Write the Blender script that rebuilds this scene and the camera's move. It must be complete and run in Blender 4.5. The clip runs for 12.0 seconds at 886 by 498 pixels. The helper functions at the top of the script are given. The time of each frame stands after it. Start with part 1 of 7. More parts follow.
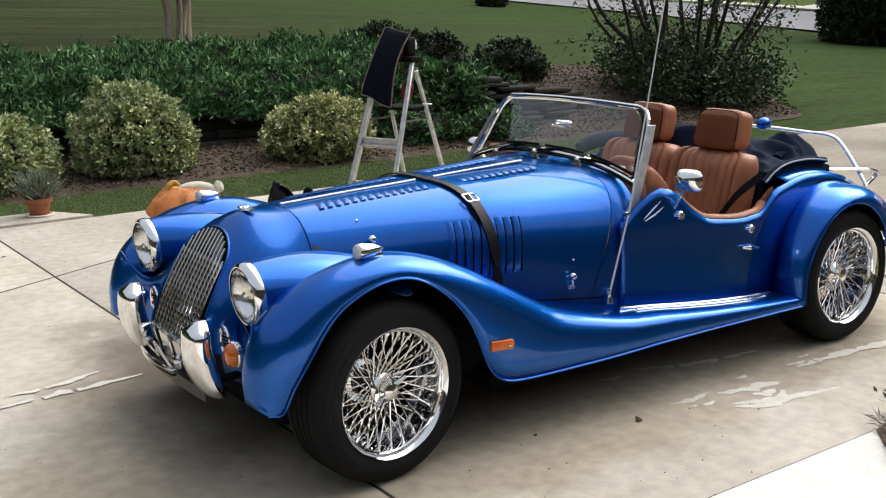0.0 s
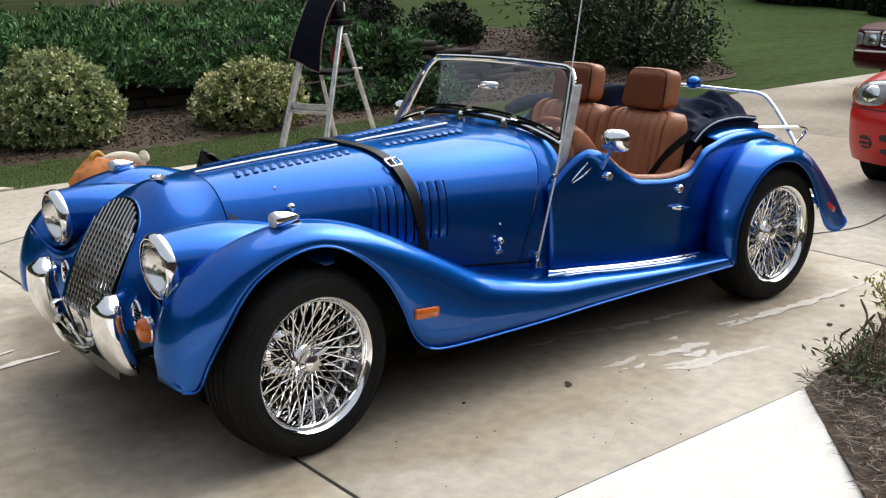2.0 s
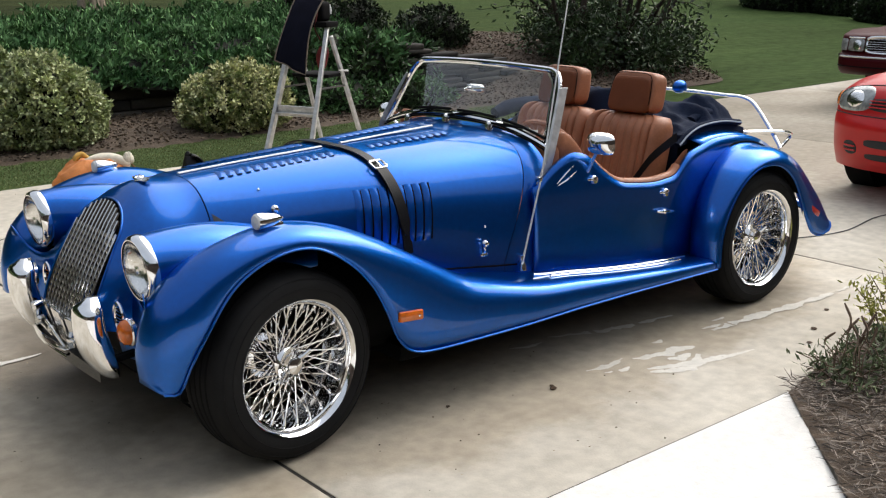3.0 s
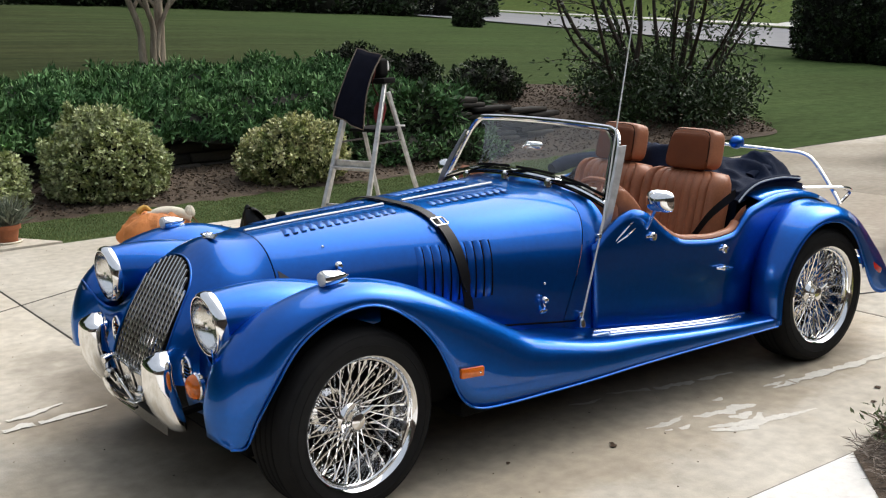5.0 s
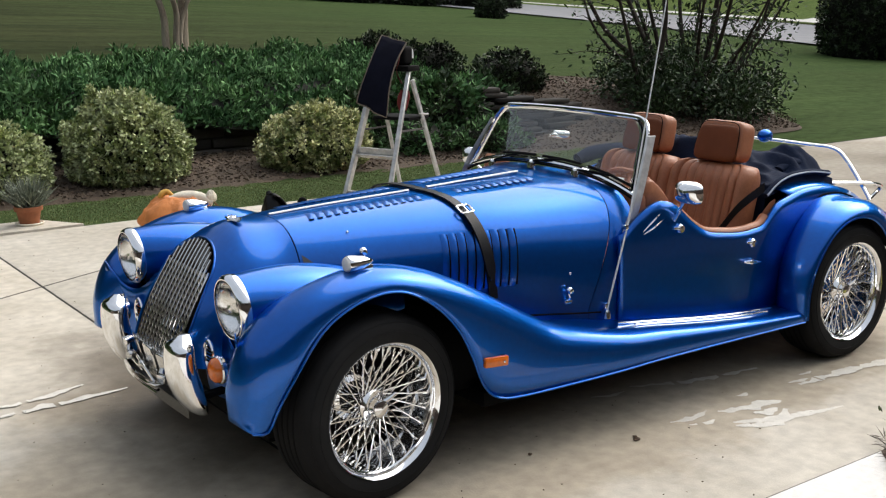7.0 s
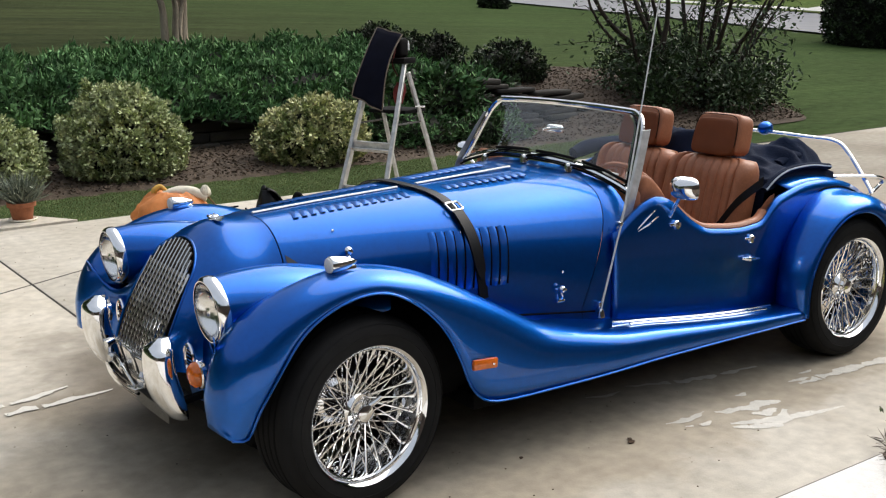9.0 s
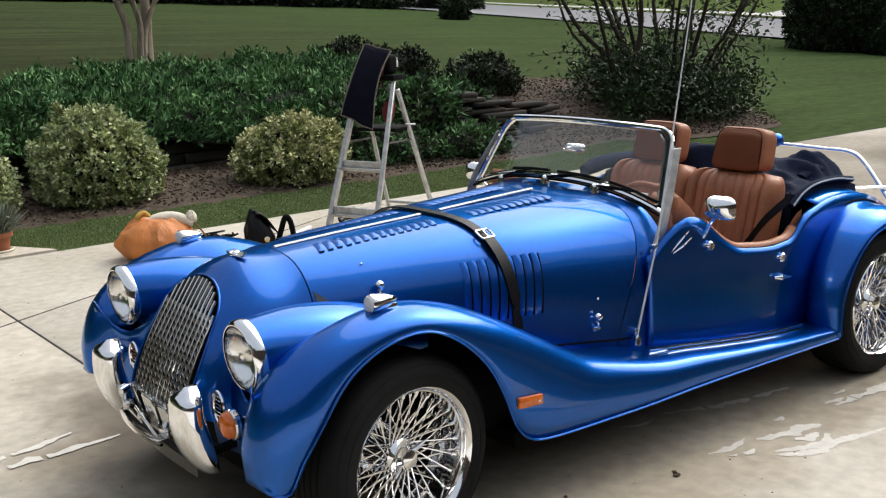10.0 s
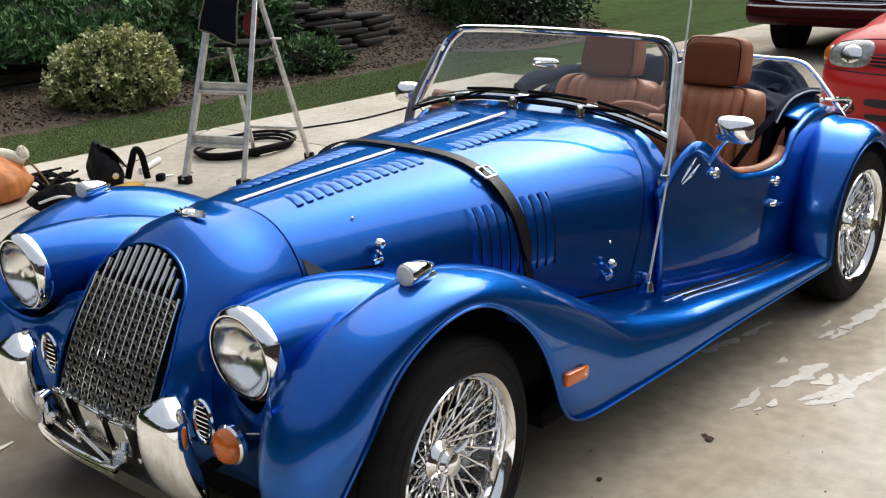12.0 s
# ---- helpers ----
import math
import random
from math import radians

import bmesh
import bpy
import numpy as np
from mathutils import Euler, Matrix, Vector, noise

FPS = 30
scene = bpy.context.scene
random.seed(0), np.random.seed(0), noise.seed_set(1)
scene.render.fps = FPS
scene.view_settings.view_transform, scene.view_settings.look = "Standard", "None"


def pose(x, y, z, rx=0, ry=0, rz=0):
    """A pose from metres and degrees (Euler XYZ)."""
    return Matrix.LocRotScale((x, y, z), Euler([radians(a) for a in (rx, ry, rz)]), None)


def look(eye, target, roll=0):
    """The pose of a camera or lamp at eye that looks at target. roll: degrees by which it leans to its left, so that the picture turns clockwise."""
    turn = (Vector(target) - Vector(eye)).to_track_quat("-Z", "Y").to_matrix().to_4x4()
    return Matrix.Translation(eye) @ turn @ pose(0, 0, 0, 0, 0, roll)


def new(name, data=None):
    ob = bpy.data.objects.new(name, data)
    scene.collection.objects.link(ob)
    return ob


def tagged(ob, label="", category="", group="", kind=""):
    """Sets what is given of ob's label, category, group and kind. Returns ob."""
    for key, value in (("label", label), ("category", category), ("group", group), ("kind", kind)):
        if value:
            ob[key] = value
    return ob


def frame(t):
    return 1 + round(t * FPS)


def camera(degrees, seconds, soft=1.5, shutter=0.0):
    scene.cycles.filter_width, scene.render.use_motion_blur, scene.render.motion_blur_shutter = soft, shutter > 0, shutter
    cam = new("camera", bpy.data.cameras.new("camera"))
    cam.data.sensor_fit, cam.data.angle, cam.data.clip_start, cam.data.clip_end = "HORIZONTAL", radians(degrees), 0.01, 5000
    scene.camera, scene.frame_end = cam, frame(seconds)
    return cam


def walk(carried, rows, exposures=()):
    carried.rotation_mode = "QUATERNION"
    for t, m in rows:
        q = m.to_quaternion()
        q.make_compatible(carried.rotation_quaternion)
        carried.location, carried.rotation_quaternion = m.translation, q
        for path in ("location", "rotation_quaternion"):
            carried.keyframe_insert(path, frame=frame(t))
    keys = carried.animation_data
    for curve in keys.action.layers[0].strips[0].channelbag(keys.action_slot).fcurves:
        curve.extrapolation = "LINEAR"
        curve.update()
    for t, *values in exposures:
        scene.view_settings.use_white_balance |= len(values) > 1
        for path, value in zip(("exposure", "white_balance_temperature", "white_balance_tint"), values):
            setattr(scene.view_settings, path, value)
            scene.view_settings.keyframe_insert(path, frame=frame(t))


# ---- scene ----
cam = camera(45.2, 12.0, soft=1.2)
PATH = [
    (0, (-1.766, -3.549, 1.58), (-0.648, -1.954, 1.126), -0.9),
    (0.5, (-1.764, -3.542, 1.572), (-0.62, -1.968, 1.109), -1.0),
    (1, (-1.735, -3.561, 1.555), (-0.588, -1.994, 1.078), 0.1),
    (1.5, (-1.684, -3.546, 1.547), (-0.541, -1.982, 1.049), -2.3),
    (2, (-1.643, -3.516, 1.552), (-0.453, -1.994, 1.035), -1.4),
    (2.5, (-1.629, -3.511, 1.54), (-0.418, -2.004, 1.026), -1.0),
    (4.3, (-1.633, -3.506, 1.565), (-0.449, -1.964, 1.098), -1.2),
    (4.5, (-1.652, -3.502, 1.562), (-0.482, -1.941, 1.121), -1.6),
    (5, (-1.683, -3.515, 1.582), (-0.531, -1.934, 1.163), -1.4),
    (5.5, (-1.695, -3.523, 1.584), (-0.541, -1.948, 1.151), -1.6),
    (6, (-1.695, -3.505, 1.579), (-0.543, -1.928, 1.148), -1.0),
    (6.5, (-1.677, -3.466, 1.566), (-0.539, -1.879, 1.136), -0.5),
    (7, (-1.687, -3.468, 1.56), (-0.563, -1.871, 1.126), -0.5),
    (7.5, (-1.698, -3.487, 1.574), (-0.576, -1.89, 1.137), -0.7),
    (9.3, (-1.565, -3.369, 1.557), (-0.46, -1.767, 1.097), -0.9),
    (9.5, (-1.588, -3.29, 1.55), (-0.503, -1.681, 1.065), -0.6),
    (10, (-1.66, -3.11, 1.595), (-0.484, -1.552, 1.162), -1.9),
    (10.5, (-1.623, -2.944, 1.574), (-0.311, -1.496, 1.148), -1.4),
    (11, (-1.563, -2.726, 1.581), (-0.233, -1.314, 1.092), -0.6),
    (11.5, (-1.622, -2.421, 1.539), (-0.235, -1.101, 0.962), -1.8),
    (12, (-1.672, -2.166, 1.546), (-0.239, -0.907, 0.946), -1.6),
]
walk(cam, [(t, look(eye, target, roll)) for t, eye, target, roll in PATH])

# ---- light: bright overcast afternoon ----
SUN_EL, SUN_AZ = 40.0, 82.0
world = bpy.data.worlds.new("world")
scene.world = world
world.use_nodes = True
wn = world.node_tree.nodes
sky = wn.new("ShaderNodeTexSky")
sky.sky_type, sky.sun_disc = "NISHITA", False
sky.sun_elevation, sky.sun_rotation = radians(SUN_EL), radians(SUN_AZ)
sky.air_density, sky.dust_density, sky.ozone_density = 1.0, 6.0, 1.0
wn["Background"].inputs["Strength"].default_value = 0.15
haze = wn.new("ShaderNodeHueSaturation")
haze.inputs["Saturation"].default_value = 0.55
world.node_tree.links.new(sky.outputs["Color"], haze.inputs["Color"])
# thin bright cloud over the whole sky
veil = wn.new("ShaderNodeMixRGB")
veil.blend_type = "ADD"
veil.inputs["Fac"].default_value = 1.0
world.node_tree.links.new(haze.outputs["Color"], veil.inputs["Color1"])
# an overcast sky is about three times as bright overhead as at the horizon
aim = wn.new("ShaderNodeTexCoord")
aim_z = wn.new("ShaderNodeSeparateXYZ")
world.node_tree.links.new(aim.outputs["Generated"], aim_z.inputs["Vector"])
rise = wn.new("ShaderNodeMapRange")
rise.inputs["To Min"].default_value, rise.inputs["To Max"].default_value = 0.55, 1.65
world.node_tree.links.new(aim_z.outputs["Z"], rise.inputs["Value"])
cloud = wn.new("ShaderNodeVectorMath")
cloud.operation = "SCALE"
cloud.inputs[0].default_value = (1.38, 1.50, 1.63)
world.node_tree.links.new(rise.outputs["Result"], cloud.inputs["Scale"])
world.node_tree.links.new(cloud.outputs["Vector"], veil.inputs["Color2"])
world.node_tree.links.new(veil.outputs["Color"], wn["Background"].inputs["Color"])
sun_data = bpy.data.lights.new("sun", "SUN")
sun_data.energy, sun_data.angle, sun_data.color = 3.0, radians(92), (1.0, 0.985, 0.955)
sun = new("sun", sun_data)
az, el = radians(SUN_AZ), radians(SUN_EL)
sun.matrix_world = look((0, 0, 20), (-math.sin(az) * math.cos(el), -math.cos(az) * math.cos(el), 20 - math.sin(el)))
scene.view_settings.exposure = -0.02


# ---- materials ----
def mat(name, color, rough=0.5, metal=0.0, var=0.15, scale=8.0, bump=0.0, bscale=60.0, coat=0.0, trans=0.0, ior=1.45,
        color2=None, random_piece=0.0, fine=0.0, spec=0.5, stretch=None, island=0.0):
    m = bpy.data.materials.new(name)
    m.use_nodes = True
    nt = m.node_tree
    b = nt.nodes["Principled BSDF"]
    b.inputs["Roughness"].default_value = rough
    b.inputs["Metallic"].default_value = metal
    b.inputs["Coat Weight"].default_value = coat
    b.inputs["Coat Roughness"].default_value = 0.04
    b.inputs["Transmission Weight"].default_value = trans
    b.inputs["IOR"].default_value = ior
    b.inputs["Specular IOR Level"].default_value = spec
    c1 = (*color, 1)
    c2 = (*(color2 if color2 else [c * (1 - var) for c in color]), 1)
    geo = nt.nodes.new("ShaderNodeNewGeometry")
    src = geo.outputs["Position"]
    if stretch:
        mp = nt.nodes.new("ShaderNodeMapping")
        mp.inputs["Scale"].default_value = stretch
        nt.links.new(src, mp.inputs["Vector"])
        src = mp.outputs["Vector"]
    n = nt.nodes.new("ShaderNodeTexNoise")
    n.inputs["Scale"].default_value, n.inputs["Detail"].default_value, n.inputs["Roughness"].default_value = scale, 6, 0.6
    nt.links.new(src, n.inputs["Vector"])
    ramp = nt.nodes.new("ShaderNodeValToRGB")
    ramp.color_ramp.elements[0].position, ramp.color_ramp.elements[1].position = 0.35, 0.65
    ramp.color_ramp.elements[0].color, ramp.color_ramp.elements[1].color = c2, c1
    nt.links.new(n.outputs["Fac"], ramp.inputs["Fac"])
    col = ramp.outputs["Color"]
    if fine:
        n2 = nt.nodes.new("ShaderNodeTexNoise")
        n2.inputs["Scale"].default_value, n2.inputs["Detail"].default_value = scale * 17, 3
        nt.links.new(src, n2.inputs["Vector"])
        mr = nt.nodes.new("ShaderNodeMapRange")
        mr.inputs["From Min"].default_value, mr.inputs["From Max"].default_value = 0.3, 0.7
        mr.inputs["To Min"].default_value, mr.inputs["To Max"].default_value = 1 - fine, 1 + fine
        nt.links.new(n2.outputs["Fac"], mr.inputs["Value"])
        mul = nt.nodes.new("ShaderNodeVectorMath")
        mul.operation = "SCALE"
        nt.links.new(col, mul.inputs[0])
        nt.links.new(mr.outputs["Result"], mul.inputs["Scale"])
        col = mul.outputs["Vector"]
    for amount, node, out in ((random_piece, "ShaderNodeObjectInfo", "Random"), (island, "ShaderNodeNewGeometry", "Random Per Island")):
        if amount:
            oi = nt.nodes.new(node)
            mr = nt.nodes.new("ShaderNodeMapRange")
            mr.inputs["To Min"].default_value, mr.inputs["To Max"].default_value = 1 - amount, 1 + amount
            nt.links.new(oi.outputs[out], mr.inputs["Value"])
            mul = nt.nodes.new("ShaderNodeVectorMath")
            mul.operation = "SCALE"
            nt.links.new(col, mul.inputs[0])
            nt.links.new(mr.outputs["Result"], mul.inputs["Scale"])
            col = mul.outputs["Vector"]
    nt.links.new(col, b.inputs["Base Color"])
    if bump:
        nb = nt.nodes.new("ShaderNodeTexNoise")
        nb.inputs["Scale"].default_value, nb.inputs["Detail"].default_value = bscale, 4
        nt.links.new(src, nb.inputs["Vector"])
        bp = nt.nodes.new("ShaderNodeBump")
        bp.inputs["Strength"].default_value, bp.inputs["Distance"].default_value = bump, 0.01
        nt.links.new(nb.outputs["Fac"], bp.inputs["Height"])
        nt.links.new(bp.outputs["Normal"], b.inputs["Normal"])
    return m


PAINT = mat("blue_metallic_paint", (0.0020, 0.094, 0.430), 0.33, 0.92, 0.08, 3.0, coat=0.72, bump=0.012, bscale=900, fine=0.06)
_b = PAINT.node_tree.nodes["Principled BSDF"]
_b.inputs["Specular Tint"].default_value = (0.40, 0.72, 1.0, 1)
_b.inputs["Coat IOR"].default_value = 1.48
_b.inputs["Coat Roughness"].default_value = 0.045
PAINT_DULL = mat("blue_underside_paint", (0.012, 0.06, 0.30), 0.5, 0.3, 0.2, 4.0)
CHROME = mat("chrome", (0.90, 0.90, 0.90), 0.07, 1.0, 0.05, 30)
VALANCE = mat("dark_perforated_steel", (0.10, 0.095, 0.085), 0.45, 0.6, 0.6, 220)
GRILLE = mat("grille_steel", (0.70, 0.69, 0.67), 0.10, 1.0, 0.1, 40)
WIRE = mat("dull_wire", (0.27, 0.255, 0.225), 0.30, 1.0, 0.2, 60)
STEEL = mat("stainless_steel", (0.74, 0.73, 0.71), 0.22, 1.0, 0.12, 40)
ALU = mat("aluminium", (0.68, 0.68, 0.67), 0.42, 0.7, 0.35, 20, bump=0.05, bscale=200)
RUBBER = mat("black_rubber", (0.011, 0.011, 0.0115), 0.75, 0, 0.3, 12, bump=0.1, bscale=150, spec=0.18)
GREYRUBBER = mat("grey_rubber", (0.10, 0.10, 0.10), 0.7, 0, 0.3, 20)
BLACK = mat("matt_black", (0.005, 0.005, 0.0055), 0.85, 0, 0.3, 10, spec=0.15)
STRAP = mat("black_leather", (0.008, 0.008, 0.009), 0.38, 0, 0.3, 25, bump=0.08, bscale=180, spec=0.28)
LEATHER = mat("tan_leather", (0.39, 0.15, 0.073), 0.42, 0, 0.25, 7, bump=0.12, bscale=220, fine=0.1)
LEATHER_DARK = mat("tan_leather_perforated", (0.165, 0.046, 0.014), 0.6, 0, 0.15, 10, bump=0.2, bscale=400, spec=0.3)
CANVAS = mat("navy_canvas", (0.010, 0.018, 0.044), 0.85, 0, 0.3, 9, bump=0.25, bscale=120, spec=0.15)
GLASS = mat("glass", (0.95, 0.97, 0.965), 0.0, 0, 0.0, 1, trans=1.0, ior=1.45)
LENS = mat("lamp_glass", (0.98, 0.98, 0.98), 0.04, 0, 0.0, 1, trans=1.0, ior=1.15, bump=0.5, bscale=70, stretch=(1, 1, 0.15))
REFLECTOR = mat("lamp_reflector", (0.92, 0.92, 0.91), 0.15, 1.0, 0.08, 30)
AMBER = mat("amber_plastic", (0.75, 0.16, 0.012), 0.18, 0, 0.25, 60, coat=0.6)
REDLENS = mat("red_plastic", (0.5, 0.02, 0.015), 0.2, 0, 0.2, 60, coat=0.6)
WHITE = mat("white_paint", (0.75, 0.75, 0.73), 0.4, 0, 0.06, 20)
CONCRETE = mat("concrete", (0.575, 0.530, 0.450), 0.85, 0, 0.2, 0.9, bump=0.16, bscale=120, fine=0.13, color2=(0.42, 0.375, 0.30))
def damp_shade(m, at, scale, edge, tint, rough, grain=2.6):
    """A ragged-edged patch round at, for damp and for painted shade: darker and a little glossier."""
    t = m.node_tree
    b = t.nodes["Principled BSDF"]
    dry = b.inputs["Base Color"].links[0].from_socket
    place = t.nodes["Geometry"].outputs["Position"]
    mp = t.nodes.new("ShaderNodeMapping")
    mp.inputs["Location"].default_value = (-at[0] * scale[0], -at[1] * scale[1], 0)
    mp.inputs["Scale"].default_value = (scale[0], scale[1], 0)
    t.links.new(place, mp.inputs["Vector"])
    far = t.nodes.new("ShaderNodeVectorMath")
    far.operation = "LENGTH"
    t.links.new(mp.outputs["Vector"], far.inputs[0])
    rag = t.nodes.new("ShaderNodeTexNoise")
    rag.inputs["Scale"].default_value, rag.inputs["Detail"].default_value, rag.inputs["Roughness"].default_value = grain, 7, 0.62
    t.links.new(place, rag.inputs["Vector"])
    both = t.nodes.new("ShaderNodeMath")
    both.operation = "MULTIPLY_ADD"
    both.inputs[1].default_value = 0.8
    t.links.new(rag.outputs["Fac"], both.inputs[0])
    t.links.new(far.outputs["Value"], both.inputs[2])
    dark_mask = t.nodes.new("ShaderNodeMapRange")
    dark_mask.interpolation_type = "SMOOTHSTEP"
    dark_mask.inputs["From Min"].default_value, dark_mask.inputs["From Max"].default_value = edge[0] + 0.4, edge[1] + 0.4
    t.links.new(both.outputs["Value"], dark_mask.inputs["Value"])
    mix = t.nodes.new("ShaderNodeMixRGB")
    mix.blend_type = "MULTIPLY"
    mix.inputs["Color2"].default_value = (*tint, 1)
    t.links.new(dark_mask.outputs["Result"], mix.inputs["Fac"])
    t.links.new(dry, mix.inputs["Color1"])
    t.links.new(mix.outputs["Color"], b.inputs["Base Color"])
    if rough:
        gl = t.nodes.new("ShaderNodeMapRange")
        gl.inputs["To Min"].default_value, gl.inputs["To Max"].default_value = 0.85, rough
        t.links.new(dark_mask.outputs["Result"], gl.inputs["Value"])
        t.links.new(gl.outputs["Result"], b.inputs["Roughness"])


# wash water has spread round the car
damp_shade(CONCRETE, (1.25, 0.05), (0.42, 0.88), (1.12, 0.90), (0.80, 0.755, 0.69), 0, 1.7)
# dirt and the parked cars' shade on the far drive, put into the colour
damp_shade(CONCRETE, (8.6, 1.6), (0.26, 0.34), (1.25, 0.75), (0.62, 0.60, 0.57), 0, 0.8)
# damp ahead of the nose plus the car's soft shadow, painted into the concrete
damp_shade(CONCRETE, (0.0, 0.80), (1.20, 0.66), (0.98, 0.28), (0.28, 0.255, 0.225), 0.6)
PADMAT = mat("pale_concrete", (0.72, 0.70, 0.66), 0.85, 0, 0.12, 2.0, bump=0.25, bscale=110, fine=0.07)
JOINT = mat("dark_joint_soil", (0.035, 0.03, 0.025), 0.95, 0, 0.4, 20)
STAIN = mat("dried_white_residue", (0.71, 0.675, 0.60), 0.8, 0, 0.15, 14, fine=0.1)
SOIL = mat("mulch_soil", (0.105, 0.074, 0.050), 0.95, 0, 0.5, 9, bump=0.9, bscale=45, fine=0.35)
LAWN = mat("lawn_grass", (0.066, 0.100, 0.034), 0.95, 0, 0.3, 0.35, bump=0.6, bscale=60, fine=0.22, color2=(0.060, 0.086, 0.030), stretch=(0.8, 1.7, 1), spec=0.05)
# the upper lawn is drier and straw-coloured towards the tree, in faint mown bands
_t = LAWN.node_tree
_b = _t.nodes["Principled BSDF"]
_green = _b.inputs["Base Color"].links[0].from_socket
_place = _t.nodes["Geometry"].outputs["Position"]
_sep = _t.nodes.new("ShaderNodeSeparateXYZ")
_t.links.new(_place, _sep.inputs["Vector"])
_west = _t.nodes.new("ShaderNodeMapRange")
_west.inputs["From Min"].default_value, _west.inputs["From Max"].default_value = 15.0, 4.0
_t.links.new(_sep.outputs["X"], _west.inputs["Value"])
_north = _t.nodes.new("ShaderNodeMapRange")
_north.inputs["From Min"].default_value, _north.inputs["From Max"].default_value = 7.0, 12.0
_t.links.new(_sep.outputs["Y"], _north.inputs["Value"])
_both = _t.nodes.new("ShaderNodeMath")
_both.operation = "MULTIPLY"
_t.links.new(_west.outputs["Result"], _both.inputs[0])
_t.links.new(_north.outputs["Result"], _both.inputs[1])
_turn = _t.nodes.new("ShaderNodeMapping")
_turn.inputs["Rotation"].default_value = (0, 0, radians(35))
_turn.inputs["Scale"].default_value = (0.25, 2.2, 1)
_t.links.new(_place, _turn.inputs["Vector"])
_band = _t.nodes.new("ShaderNodeTexNoise")
_band.inputs["Scale"].default_value, _band.inputs["Detail"].default_value, _band.inputs["Roughness"].default_value = 0.9, 6, 0.65
_t.links.new(_turn.outputs["Vector"], _band.inputs["Vector"])
_tone = _t.nodes.new("ShaderNodeValToRGB")
_tone.color_ramp.elements[0].position, _tone.color_ramp.elements[1].position = 0.36, 0.66
_tone.color_ramp.elements[0].color, _tone.color_ramp.elements[1].color = (0.38, 0.35, 0.40, 1), (0.78, 0.63, 0.70, 1)
_t.links.new(_band.outputs["Fac"], _tone.inputs["Fac"])
_even = _t.nodes.new("ShaderNodeValToRGB")
_even.color_ramp.elements[0].position, _even.color_ramp.elements[1].position = 0.34, 0.68
_even.color_ramp.elements[0].color, _even.color_ramp.elements[1].color = (0.68, 0.74, 0.70, 1), (0.90, 0.91, 0.88, 1)
_t.links.new(_band.outputs["Fac"], _even.inputs["Fac"])
_tint = _t.nodes.new("ShaderNodeMixRGB")
_t.links.new(_both.outputs["Value"], _tint.inputs["Fac"])
_t.links.new(_even.outputs["Color"], _tint.inputs["Color1"])
_t.links.new(_tone.outputs["Color"], _tint.inputs["Color2"])
_mix = _t.nodes.new("ShaderNodeMixRGB")
_mix.blend_type = "MULTIPLY"
_mix.inputs["Fac"].default_value = 1.0
_t.links.new(_green, _mix.inputs["Color1"])
_t.links.new(_tint.outputs["Color"], _mix.inputs["Color2"])
# across the street the lawn colour is multiplied paler and yellower
_east = _t.nodes.new("ShaderNodeMapRange")
_east.inputs["From Min"].default_value, _east.inputs["From Max"].default_value = 25.5, 27.0
_t.links.new(_sep.outputs["X"], _east.inputs["Value"])
_pale = _t.nodes.new("ShaderNodeMixRGB")
_pale.blend_type = "MULTIPLY"
_pale.inputs["Color2"].default_value = (2.3, 2.0, 1.9, 1)
_t.links.new(_east.outputs["Result"], _pale.inputs["Fac"])
_t.links.new(_mix.outputs["Color"], _pale.inputs["Color1"])
_t.links.new(_pale.outputs["Color"], _b.inputs["Base Color"])
BLADE = mat("grass_blades", (0.19, 0.225, 0.085), 0.7, 0, 0.3, 1.2, island=0.25)
ASPHALT = mat("pale_road", (0.30, 0.30, 0.31), 0.9, 0, 0.12, 1.5)

# ---- mesh helpers ----
def link(name, verts, faces, material, parent=None, label="", smooth=True, sharp=40):
    me = bpy.data.meshes.new(name)
    me.from_pydata([tuple(v) for v in verts], [], faces)
    if smooth:
        me.shade_smooth()
        me.set_sharp_from_angle(angle=radians(sharp))
    me.materials.append(material)
    ob = new(name, me)
    if parent:
        ob.parent = parent
    if label:
        ob["label"] = label
    return ob


def part(name, bm, material, parent=None, label="", smooth=True, sharp=40):
    bm.normal_update()
    me = bpy.data.meshes.new(name)
    bm.to_mesh(me)
    bm.free()
    if smooth:
        me.shade_smooth()
        me.set_sharp_from_angle(angle=radians(sharp))
    me.materials.append(material)
    ob = new(name, me)
    if parent:
        ob.parent = parent
    if label:
        ob["label"] = label
    return ob


def thing(name, label, category, at=(0, 0, 0), group="", turn=0):
    ob = new(name)
    ob.matrix_world = pose(*at, 0, 0, turn)
    return tagged(ob, label, category, group)


def solid(ob, thick, offset=-1, rim=True):
    md = ob.modifiers.new("thickness", "SOLIDIFY")
    md.thickness, md.offset, md.use_rim = thick, offset, rim
    return ob


